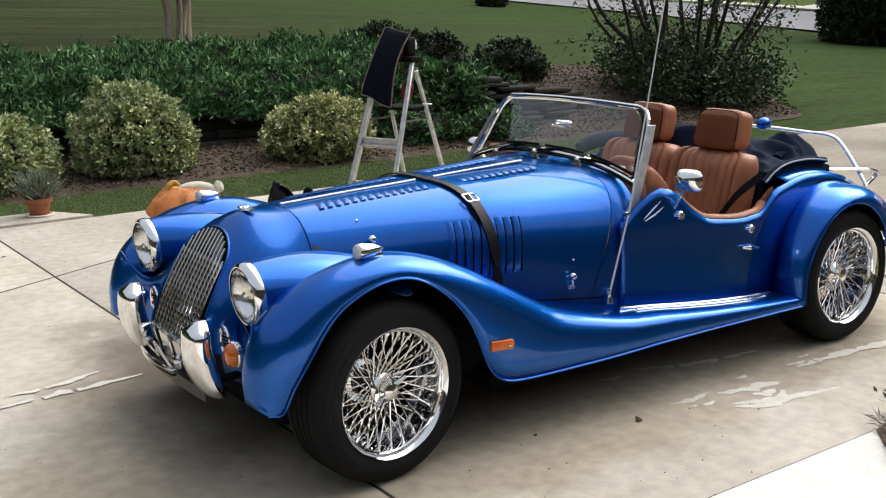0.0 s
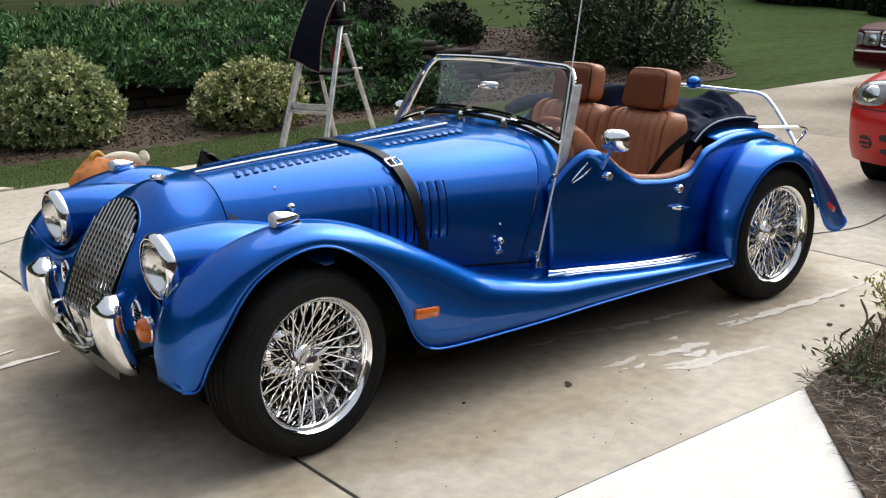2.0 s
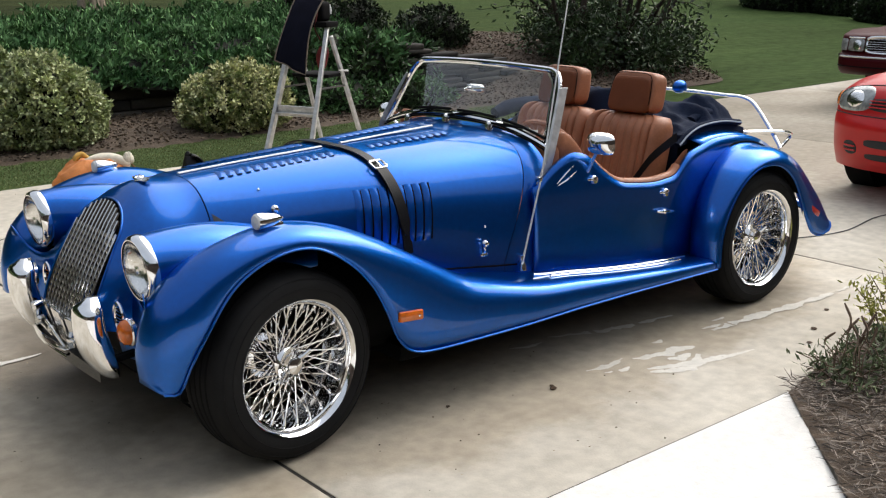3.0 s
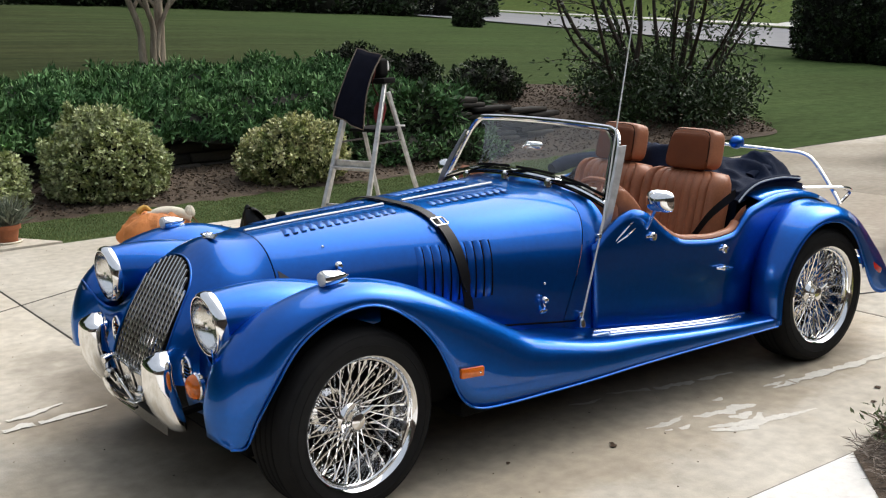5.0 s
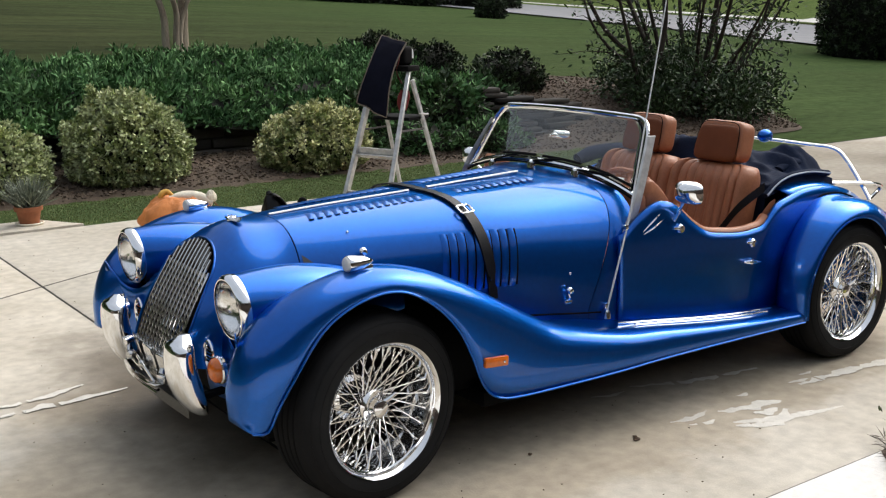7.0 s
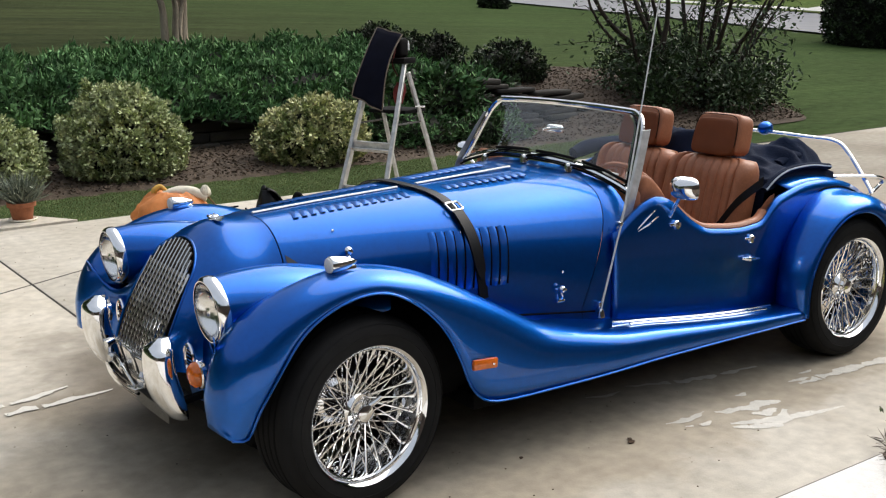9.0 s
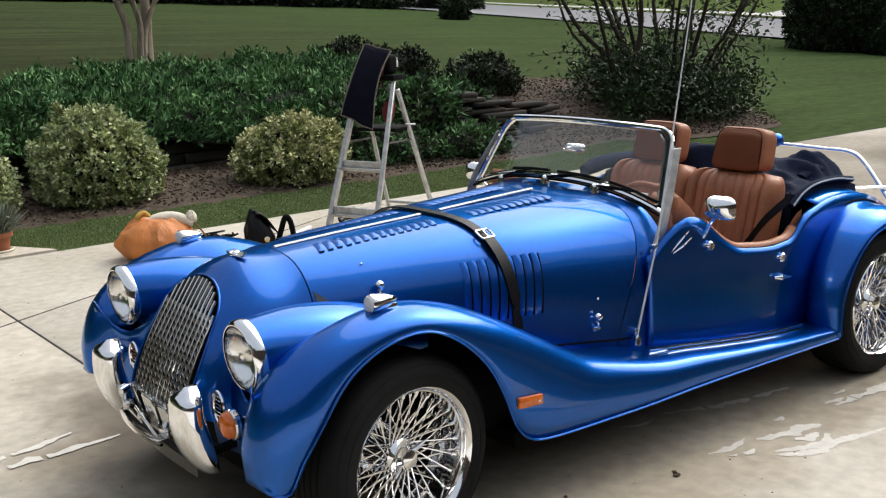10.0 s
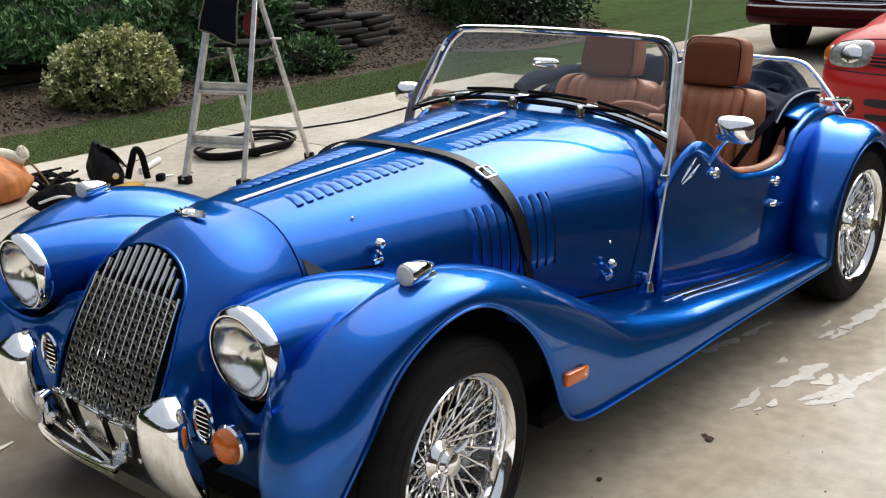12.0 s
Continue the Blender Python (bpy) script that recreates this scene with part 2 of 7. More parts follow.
def keyed(keys, s):
    """Smooth interpolation of rows (s, value, value, ...)."""
    n = len(keys)
    if s <= keys[0][0]:
        return keys[0][1:]
    if s >= keys[-1][0]:
        return keys[-1][1:]
    i = next(k for k in range(n - 1) if keys[k + 1][0] >= s)
    s0, s1 = keys[i][0], keys[i + 1][0]
    u, h = (s - s0) / (s1 - s0), s1 - s0
    out = []
    for c in range(1, len(keys[0])):
        def slope(k):
            if k == 0:
                return (keys[1][c] - keys[0][c]) / (keys[1][0] - keys[0][0])
            if k == n - 1:
                return (keys[-1][c] - keys[-2][c]) / (keys[-1][0] - keys[-2][0])
            a = (keys[k][c] - keys[k - 1][c]) / (keys[k][0] - keys[k - 1][0])
            b = (keys[k + 1][c] - keys[k][c]) / (keys[k + 1][0] - keys[k][0])
            ha, hb = keys[k][0] - keys[k - 1][0], keys[k + 1][0] - keys[k][0]
            return (a * hb + b * ha) / (ha + hb)
        p0, p1, m0, m1 = keys[i][c], keys[i + 1][c], slope(i) * h, slope(i + 1) * h
        out.append((2 * u**3 - 3 * u**2 + 1) * p0 + (u**3 - 2 * u**2 + u) * m0 + (-2 * u**3 + 3 * u**2) * p1 + (u**3 - u**2) * m1)
    return tuple(out)


def bez(p0, p1, p2, p3, u):
    return p0 * (1 - u)**3 + p1 * 3 * u * (1 - u)**2 + p2 * 3 * u * u * (1 - u) + p3 * u**3


def loft(rows, ring=False, loop=False, cap=False):
    """A bmesh skin over rows of equally many points. ring: each row closes on itself; loop: the last row joins the first."""
    bm = bmesh.new()
    vs = [[bm.verts.new(p) for p in r] for r in rows]
    n, m = len(rows), len(rows[0])
    for i in range(n if loop else n - 1):
        for j in range(m if ring else m - 1):
            a, b = vs[i], vs[(i + 1) % n]
            bm.faces.new((a[j], a[(j + 1) % m], b[(j + 1) % m], b[j]))
    if cap:
        bm.faces.new(vs[0][::-1])
        bm.faces.new(vs[-1])
    bmesh.ops.recalc_face_normals(bm, faces=bm.faces)
    return bm


def tube_rows(points, radius, seg=8, flat=1.0):
    """Rings along a path, carried on without twist; flat squeezes them on their upper side."""
    pts = [Vector(p) for p in points]
    span = pts[-1] - pts[0]
    a = (span if span.length > 1e-6 else Vector((1, 0, 0))).cross(Vector((0, 0, 1)))
    if a.length < 0.3 * span.length or span.length < 1e-6:
        d0 = (pts[1] - pts[0]).normalized()
        a = d0.cross(Vector((0, 0, 1))) if abs(d0.z) < 0.8 else d0.cross(Vector((0, 1, 0)))
    rows = []
    for i, p in enumerate(pts):
        d = (pts[min(i + 1, len(pts) - 1)] - pts[max(i - 1, 0)]).normalized()
        a = a - d * a.dot(d)
        if a.length < 1e-4:
            a = d.orthogonal()
        a.normalize()
        b = a.cross(d).normalized()
        r = radius[i] if isinstance(radius, (list, tuple)) else radius
        rows.append([p + a * r * math.cos(2 * math.pi * k / seg) + b * r * flat * math.sin(2 * math.pi * k / seg) for k in range(seg)])
    return rows


def tube(points, radius, seg=8, flat=1.0):
    return loft(tube_rows(points, radius, seg, flat), ring=True, cap=True)


def smooth_path(points, n=8):
    keys = [(i, *p) for i, p in enumerate(points)]
    return [Vector(keyed(keys, i / n)) for i in range((len(points) - 1) * n + 1)]


def lathe(profile, seg=32, m=None, close=False):
    """Turns (radius, height) rows about z, then moves the whole by m."""
    rows = [[Vector((r * math.cos(2 * math.pi * k / seg), r * math.sin(2 * math.pi * k / seg), h)) for k in range(seg)] for r, h in profile]
    if m:
        rows = [[m @ p for p in r] for r in rows]
    return loft(rows, ring=True, loop=close)


def block(size, m=None, bevel=0.004, segs=2):
    bm = bmesh.new()
    bmesh.ops.create_cube(bm, size=1, matrix=Matrix.Diagonal((*size, 1)))
    if bevel:
        bmesh.ops.bevel(bm, geom=bm.edges[:], offset=bevel, segments=segs, affect="EDGES", profile=0.5)
    if m:
        bmesh.ops.transform(bm, matrix=m, verts=bm.verts)
    return bm


def joined(*bms):
    out = bmesh.new()
    for b in bms:
        me = bpy.data.meshes.new("tmp")
        b.to_mesh(me)
        b.free()
        out.from_mesh(me)
        bpy.data.meshes.remove(me)
    return out


def between(a, b, up=(0, 0, 1)):
    """A pose at the middle of a and b whose z axis runs from a to b."""
    a, b = Vector(a), Vector(b)
    q = (b - a).to_track_quat("Z", "Y")
    return Matrix.Translation((a + b) / 2) @ q.to_matrix().to_4x4()


def beam(a, b, w, d, bevel=0.003, spin=0):
    return block((w, d, (Vector(b) - Vector(a)).length), between(a, b) @ pose(0, 0, 0, 0, 0, spin), bevel, 1)


def smoothstep(a, b, v):
    u = min(max((v - a) / (b - a), 0), 1)
    return u * u * (3 - 2 * u)

# ---- ground, driveway, beds ----
def terrain(x, y):
    base = min(0.225 - 0.0308 * x + 0.0759 * y, 2.3 + 0.004 * y)
    base = max(base, -0.6)
    right = max(base, 0) * smoothstep(4.3, 9.5, y)
    bank = 0.1 * smoothstep(5.6, 7.2, y) + 0.36 * smoothstep(7.2, 7.4, y) + (base - 0.46) * smoothstep(7.4, 9.8, y)
    w = smoothstep(6.2, 8.2, x + 0.25 * max(y - 8, 0))
    # the far side of the street climbs
    return bank * (1 - w) + right * w + 3.4 * smoothstep(27, 50, x) * smoothstep(-30, -5, y)


def build_ground():
    xs = sorted(set([-900, -400, -200, -100, -60, -40] + list(np.arange(-30, 60.1, 1.0)) + [70, 85, 100, 150, 250, 500, 900] + list(np.arange(-4, 14, 0.25))))
    ys = sorted(set([-900, -400, -200, -100, -50, -30, -20, -10, -6, -3, 0, 2, 4] + list(np.arange(4.2, 12, 0.2)) + list(np.arange(12, 60, 1.5)) + [65, 80, 100, 150, 250, 500, 900]))
    verts, faces = [], []
    for y in ys:
        for x in xs:
            z = terrain(x, y) if y > 4.3 else 0
            z += 0.02 * noise.noise(Vector((x * 0.7, y * 0.7, 0))) if y > 10 else 0
            verts.append((x, y, z - 0.03 if y < 4.7 else z))
    nx = len(xs)
    for j in range(len(ys) - 1):
        for i in range(nx - 1):
            a = j * nx + i
            faces.append((a, a + 1, a + nx + 1, a + nx))
    ob = link("ground", verts, faces, LAWN, sharp=60)
    tagged(ob, "mown green lawn rising gently behind the driveway", "lawn", kind="structure")


build_ground()


def clip_poly(poly, nx, ny, c):
    """Keeps the part of a convex polygon with nx*x + ny*y <= c."""
    out = []
    for i, p in enumerate(poly):
        q = poly[(i + 1) % len(poly)]
        dp, dq = nx * p[0] + ny * p[1] - c, nx * q[0] + ny * q[1] - c
        if dp <= 0:
            out.append(p)
        if dp * dq < 0:
            u = dp / (dp - dq)
            out.append((p[0] + u * (q[0] - p[0]), p[1] + u * (q[1] - p[1])))
    return out


def slab_mesh(poly, top, depth, edge=0.012):
    bm = bmesh.new()
    f = bm.faces.new([bm.verts.new((x, y, top - depth)) for x, y in poly])
    if f.normal.z < 0 or sum((poly[i][0] * poly[(i + 1) % len(poly)][1] - poly[(i + 1) % len(poly)][0] * poly[i][1]) for i in range(len(poly))) < 0:
        f.normal_flip()
    e = bmesh.ops.extrude_face_region(bm, geom=[f])
    up = [v for v in e["geom"] if isinstance(v, bmesh.types.BMVert)]
    bmesh.ops.translate(bm, verts=up, vec=(0, 0, depth))
    top_edges = [ed for ed in bm.edges if all(v.co.z > top - 1e-5 for v in ed.verts)]
    bmesh.ops.bevel(bm, geom=top_edges, offset=edge, segments=2, affect="EDGES", profile=0.5)
    bmesh.ops.recalc_face_normals(bm, faces=bm.faces)
    return bm


driveway = tagged(link("driveway", [(-60, -60, -0.004), (17.2, -60, -0.004), (17.2, 4.22, -0.004), (-60, 4.6, -0.004)], [(0, 1, 2, 3)], JOINT, smooth=False),
                  "worn beige concrete driveway with dark joints", "driveway", kind="structure")
LEFT_EDGE, RIGHT_EDGE = 4.6, 4.22
g = 0.006


def joint_x(x, y):
    """The joint under the nose runs a touch askew, the others straight across."""
    return -0.078 - 0.013 * y if abs(x + 0.118) < 0.01 else x


columns = [-14.0, -7.0, -3.5, -0.118, 3.38, 6.85, 10.3, 13.8, 17.2]
for x0, x1 in zip(columns, columns[1:]):
    edge_y = LEFT_EDGE if x1 < 7 else RIGHT_EDGE
    for y0, y1 in ((-14.0, -5.2), (-5.2, edge_y)):
        rect = [(joint_x(x0, y0) + g, y0 + g), (joint_x(x1, y0) - g, y0 + g), (joint_x(x1, y1) - g, y1 - g), (joint_x(x0, y1) + g, y1 - g)]
        cuts = [rect]
        if x1 < 0.5 and x0 > -8 and y1 > 0 or abs(x0 + 0.118) < 0.01 and y1 > 0:
            # the slanting joint
            k = 0.50
            cuts = [clip_poly(rect, -k, 1, 2.94 - 1.8 * g), clip_poly(rect, k, -1, -2.94 - 1.8 * g)]
        for c in cuts:
            if len(c) > 2:
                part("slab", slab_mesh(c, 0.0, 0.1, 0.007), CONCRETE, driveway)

pad = thing("front_walk", "clean pale concrete walk slab beside the driveway", "path")
part("slab", slab_mesh([(-6, -1.47), (-6, -9.0), (-5.9, -9.0), (1.65, -1.45)], 0.012, 0.1, 0.006), PADMAT, pad)
pad["kind"] = "structure"
part("joint", slab_mesh([(-6, -1.468), (1.645, -1.452), (1.65, -1.443), (-6, -1.457)], 0.006, 0.006, 0.0), JOINT, pad)

path = thing("garden_path", "short pale concrete path beside the lawn strip", "path")
part("slab", slab_mesh([(-9, 4.615), (0.66, 4.615), (0.42, 5.0), (-9, 5.2)], 0.015, 0.1, 0.006), CONCRETE, path)
path["kind"] = "structure"


def bumpy_sheet(name, outline, z, material, step, rough, label, category):
    """A lumpy patch of ground inside a convex outline."""
    xs, ys = [p[0] for p in outline], [p[1] for p in outline]
    bm = bmesh.new()
    nx, ny = int((max(xs) - min(xs)) / step), int((max(ys) - min(ys)) / step)
    bmesh.ops.create_grid(bm, x_segments=nx, y_segments=ny, size=0.5)
    for v in bm.verts:
        v.co.x = min(xs) + (v.co.x + 0.5) * (max(xs) - min(xs))
        v.co.y = min(ys) + (v.co.y + 0.5) * (max(ys) - min(ys))
    for i, p in enumerate(outline):
        q = outline[(i + 1) % len(outline)]
        n = Vector((q[1] - p[1], -(q[0] - p[0]), 0)).normalized()
        bmesh.ops.bisect_plane(bm, geom=bm.verts[:] + bm.edges[:] + bm.faces[:], plane_co=(*p, 0), plane_no=n, clear_outer=True)
    for v in bm.verts:
        h = noise.fractal(Vector((v.co.x * 6, v.co.y * 6, 3)), 1.0, 2.0, 4)
        v.co.z = z(v.co.x, v.co.y) + rough * h
    return tagged(part(name, bm, material), label, category, kind="structure")


bumpy_sheet("mulch_bed", [(1.635, -1.46), (-5.63, -8.715), (12, -8.72), (12, -1.2), (3.4, -1.22), (2.3, -1.3)], lambda x, y: 0.006 + 0.03 * smoothstep(-1.2, -2.2, y), SOIL, 0.06, 0.02,
            "dark pine mulch bed edging the pale walk", "mulch")
bumpy_sheet("shrub_bed", [(-8, 5.6), (7.6, 5.5), (9.0, 6.3), (8.5, 8.0), (6.6, 8.4), (-8, 7.5)], lambda x, y: -0.012 + 0.030 * smoothstep(5.52, 5.85, y) + terrain(x, min(y, 7.15 + 1.3 * smoothstep(5.9, 6.6, x))) , SOIL, 0.08, 0.02,
            "brown mulch bed under the clipped shrubs", "mulch")
bumpy_sheet("myrtle_bed", [(9.2 + 1.9 * math.cos(a) + 0.15 * math.sin(3 * a), 6.9 + 1.9 * math.sin(a) + 0.12 * math.cos(4 * a)) for a in [2 * math.pi * k / 36 for k in range(36)]], lambda x, y: 0.010 + terrain(x, y), SOIL, 0.12, 0.010,
            "bare brown mulch round the multi-stemmed shrub", "mulch")


def residue(name, line, width, seed):
    """A thin crust of dried residue along a line with ragged edges."""
    pts = smooth_path([(*p, 0.0) for p in line], 40)
    verts, faces = [], []
    for i, p in enumerate(pts):
        d = (pts[min(i + 1, len(pts) - 1)] - pts[max(i - 1, 0)]).normalized()
        s = Vector((-d.y, d.x, 0))
        t = i / (len(pts) - 1)
        w = 1.3 * width * (0.25 + 0.75 * math.sin(math.pi * min(max(t, 0.03), 0.97)))
        lift = Vector((0, 0, 0.001 + 0.00025 * seed))
        for e in (1, -1):
            q = noise.fractal(Vector((p.x * 16, p.y * 16, seed * 7 + e * 3)), 1.05, 2.1, 5)
            verts.append(p + s * e * w * max(0.06, 0.62 + 0.75 * q) + lift)
        # the crust is broken here and there
        if i and noise.noise(Vector((p.x * 19, p.y * 19, seed))) > -0.42:
            faces.append((2 * i - 2, 2 * i - 1, 2 * i + 1, 2 * i))
    return tagged(link(name, verts, faces, STAIN, smooth=False), "dried white residue streak on the concrete", "stain", "residue streaks")


for n, (line, width) in enumerate([
        ([(1.46, -0.94), (1.56, -0.99), (1.68, -1.02), (1.80, -1.06), (1.95, -1.09)], 0.026), ([(1.50, -0.83), (1.60, -0.87), (1.72, -0.88), (1.80, -0.90)], 0.034),
        ([(1.44, -0.97), (1.55, -1.03), (1.66, -1.02), (1.74, -0.97)], 0.038), ([(1.26, -0.80), (1.36, -0.82), (1.47, -0.80)], 0.018), ([(1.60, -0.93), (1.66, -0.95), (1.72, -0.94)], 0.03),
        ([(1.30, -0.86), (1.36, -0.89), (1.42, -0.88)], 0.014), ([(1.70, -0.76), (1.73, -0.77), (1.76, -0.76)], 0.014), ([(2.02, -0.83), (2.2, -0.83), (2.42, -0.85), (2.7, -0.87), (3.1, -0.87)], 0.032),
        ([(2.0, -0.79), (2.08, -0.8), (2.14, -0.8)], 0.016), ([(2.12, -0.75), (2.16, -0.76), (2.2, -0.75)], 0.012),
        ([(1.42, -0.42), (1.6, -0.5), (1.8, -0.55), (2.05, -0.58)], 0.022), ([(1.2, -0.42), (1.28, -0.45), (1.36, -0.45)], 0.012),
        ([(-0.95, 0.80), (-0.70, 0.825), (-0.52, 0.835), (-0.29, 0.85)], 0.026), ([(-0.85, 0.925), (-0.68, 0.93), (-0.45, 1.0)], 0.024), ([(-1.5, 0.72), (-1.25, 0.76), (-1.05, 0.77)], 0.02)]):
    residue("residue_streak", line, width, n + 1)


def dry_leaf(x, y, size, turn):
    rows = [[Vector((size * u, size * 0.4 * v * math.sin(math.pi * (0.1 + 0.85 * u)), 0.003 + 0.05 * size * (v * v + math.sin(3 * u)))) for v in (-1, -0.5, 0, 0.5, 1)] for u in np.linspace(0, 1, 7)]
    b = part("dry_leaf", loft(rows), DRYLEAF)
    b.matrix_world = pose(x, y, 0.0, 0, 0, turn)
    solid(b, 0.001, 0)
    return tagged(b, "curled dry brown leaf on the concrete", "leaf", "dry leaves on the driveway")


DRYLEAF = mat("dry_leaf_brown", (0.07, 0.04, 0.022), 0.9, 0, 0.3, 30)
for x, y, z, a in ((1.02, -0.85, 0.05, 20), (1.05, -0.83, 0.03, 100), (2.35, -1.12, 0.05, 60), (2.62, -1.0, 0.04, 10), (2.2, -1.2, 0.04, 150), (0.62, -0.72, 0.03, 40), (-0.25, 3.6, 0.04, 20), (2.3, 3.45, 0.035, 70), (2.75, -1.15, 0.05, 30), (4.2, 0.4, 0.05, 80), (5.4, 1.9, 0.05, 10), (6.1, 2.4, 0.05, 45)):
    dry_leaf(x, y, z * 0.65, a)

# the far road and the grass beyond it
def ribbon(name, line, width, lift, material, label, category):
    pts = smooth_path([(*p, 0) for p in line], 14)
    verts, faces = [], []
    for i, p in enumerate(pts):
        d = (pts[min(i + 1, len(pts) - 1)] - pts[max(i - 1, 0)]).normalized()
        s = Vector((-d.y, d.x, 0)) * width / 2
        for f in (-1, -0.5, 0, 0.5, 1):
            q = p + s * f
            verts.append((q.x, q.y, terrain(q.x, q.y) + lift))
        if i:
            k = 5 * i
            faces += [(k - 5 + c, k - 4 + c, k + 1 + c, k + c) for c in range(4)]
    return tagged(link(name, verts, faces, material), label, category, kind="structure")


STREET = [(27.5, -30), (27.2, -8), (27.0, 8), (26.8, 16), (26.0, 23), (24.4, 30), (21.0, 40), (14.0, 54)]
ribbon("road", STREET, 7.6, 0.05, ASPHALT, "pale grey street beyond the lawn", "road")
ribbon("kerb", [(x + 4.2 - 0.004 * max(y - 20, 0) ** 1.5, y + 0.02 * max(y - 16, 0)) for x, y in STREET], 0.55, 0.12, PADMAT, "pale concrete kerb on the far side of the street", "kerb")
ribbon("far_driveway", [(31.0, 19.6), (35, 18.8), (41, 16.6), (50, 13)], 2.6, 0.06, PADMAT, "pale concrete drive climbing across the street", "driveway")

# ---- the blue roadster: x to its tail, y across, origin on the ground under the front axle ----
car = thing("sports_car", "shiny metallic blue vintage-style open roadster with tan leather seats", "car")


def arch(x, w, zb, zt, n, count=25, low=0.0):
    """Half-closed superellipse section across the car, from the near lower edge over the top to the far one."""
    pts = []
    for k in range(count):
        a = math.pi * k / (count - 1)
        c, s = math.cos(a), math.sin(a)
        y = -w * math.copysign(abs(c) ** (2 / n), c)
        z = zb + (zt - zb) * abs(s) ** (2 / n)
        pts.append(Vector((x, y, z)))
    if low:
        pts = [Vector((x, pts[0].y * 1.02, zb - low))] + pts + [Vector((x, pts[-1].y * 1.02, zb - low))]
    return pts


# keys: x, half width, base, crown, exponent
HOOD = [(-0.03, 0.292, 0.45, 0.848, 2.95), (0.2, 0.332, 0.45, 0.858, 3.15), (0.6, 0.414, 0.44, 0.871, 3.45), (0.85, 0.465, 0.42, 0.881, 3.55),
        (1.145, 0.527, 0.42, 0.892, 3.6), (1.36, 0.538, 0.42, 0.899, 3.6)]



def hood_z(x, y):
    w, zb, zt, n = keyed(HOOD, x)
    return zb + (zt - zb) * max(0, 1 - (abs(y) / w) ** n) ** (1 / n)


def hood_y(x, z):
    """Half width of the bonnet at a height."""
    w, zb, zt, n = keyed(HOOD, x)
    return w * max(0, 1 - (max(z - zb, 0) / (zt - zb)) ** n) ** (1 / n)


def hood_rows(x0, x1, count, fat=0.0, low=0.12):
    rows = []
    for i in range(count):
        x = x0 + (x1 - x0) * i / (count - 1)
        w, zb, zt, n = keyed(HOOD, x)
        row = arch(x, w + fat, zb, zt + fat, n, 33, low)
        # the joint with the scuttle leans back towards the top
        lean = smoothstep(0.70, 1.08, x) * min(1.0, (1.345 - x) / 0.259)
        rows.append([Vector((p.x + 0.43 * max(p.z - 0.42, 0) * lean, p.y, p.z)) for p in row])
    return rows


solid(part("bonnet", loft(hood_rows(-0.029, 1.082, 40)), PAINT, car, "metallic blue louvred bonnet"), 0.004, rim=False)
solid(part("scuttle", loft(hood_rows(1.086, 1.345, 14)), PAINT, car), 0.004, rim=False)
part("bonnet_seam", loft(hood_rows(-0.034, -0.02, 3, -0.004)), BLACK, car, "black rubber seam")
part("scuttle_seam", loft(hood_rows(1.080, 1.088, 3, -0.005)), BLACK, car)




# ---- radiator cowl and grille ----
def grille_x(z):
    u = (z - 0.34) / 0.46
    return -0.488 + 0.225 * max(u, 0) ** 1.5 if u > 0 else -0.488


GW = [(0.33, 0.178), (0.40, 0.195), (0.48, 0.208), (0.56, 0.208), (0.62, 0.200), (0.68, 0.187)]


def grille_half(z):
    if z > 0.68:
        return 0.187 * math.sqrt(max(0, 1 - ((z - 0.68) / 0.112) ** 2))
    return keyed(GW, z)[0]


def grille_outline(grow=0.0, count=16):
    """Up the near side, round the arched top and down the far side."""
    low = [(-(grille_half(z) + grow), z) for z in np.linspace(0.42, 0.68, count)]
    arc = [(-(0.187 + grow) * math.cos(a), 0.68 + (0.112 + grow) * math.sin(a)) for a in np.linspace(0, math.pi / 2, count)][1:]
    near = [Vector((grille_x(min(z, 0.802)), y, z)) for y, z in low + arc]
    return near + [Vector((p.x, -p.y, p.z)) for p in near[:-1]][::-1]


def resample(pts, n):
    ds = [0.0]
    for a, b in zip(pts, pts[1:]):
        ds.append(ds[-1] + (b - a).length)
    keys = [(d, *p) for d, p in zip(ds, pts)]
    return [Vector(keyed(keys, ds[-1] * i / (n - 1))) for i in range(n)]


front_sec = resample(grille_outline(0.006, 24), 41)
back_sec = resample(arch(-0.034, *keyed(HOOD, -0.03)[:1], 0.45, *keyed(HOOD, -0.03)[2:], 41, 0.12), 41)
rows = []
for i in range(15):
    u = i / 14
    row = []
    for k, (a, b) in enumerate(zip(front_sec, back_sec)):
        # leaves the grille forward-facing and turns smoothly into the bonnet
        side = abs(a.y) / 0.22
        out = Vector((0.0, math.copysign(0.035, a.y) * side, 0.03 * (1 - side))) * math.sin(math.pi * u) * (1 - u) * 1.7
        row.append(a.lerp(b, u) + out)
    rows.append(row)
solid(part("radiator_cowl", loft(rows), PAINT, car, "metallic blue rounded radiator cowl"), 0.004, rim=False)
part("grille_surround", tube(grille_outline(0.004, 24), 0.0045, 8), PAINT, car)
back = [[Vector((grille_x(z) + 0.03, (grille_half(z) - 0.003) * k / 8, z)) for k in range(-8, 9)] for z in [0.425 + 0.365 * i / 20 for i in range(21)]]
part("grille_backing", loft(back), BLACK, car)
grille = part("grille", tube([Vector((grille_x(z), p, z)) for p, z in ((-0.198, 0.428), (0, 0.424), (0.198, 0.428))], 0.007, 8), STEEL, car, "polished steel grille with many upright bars")
BAR_STEP = 0.0325
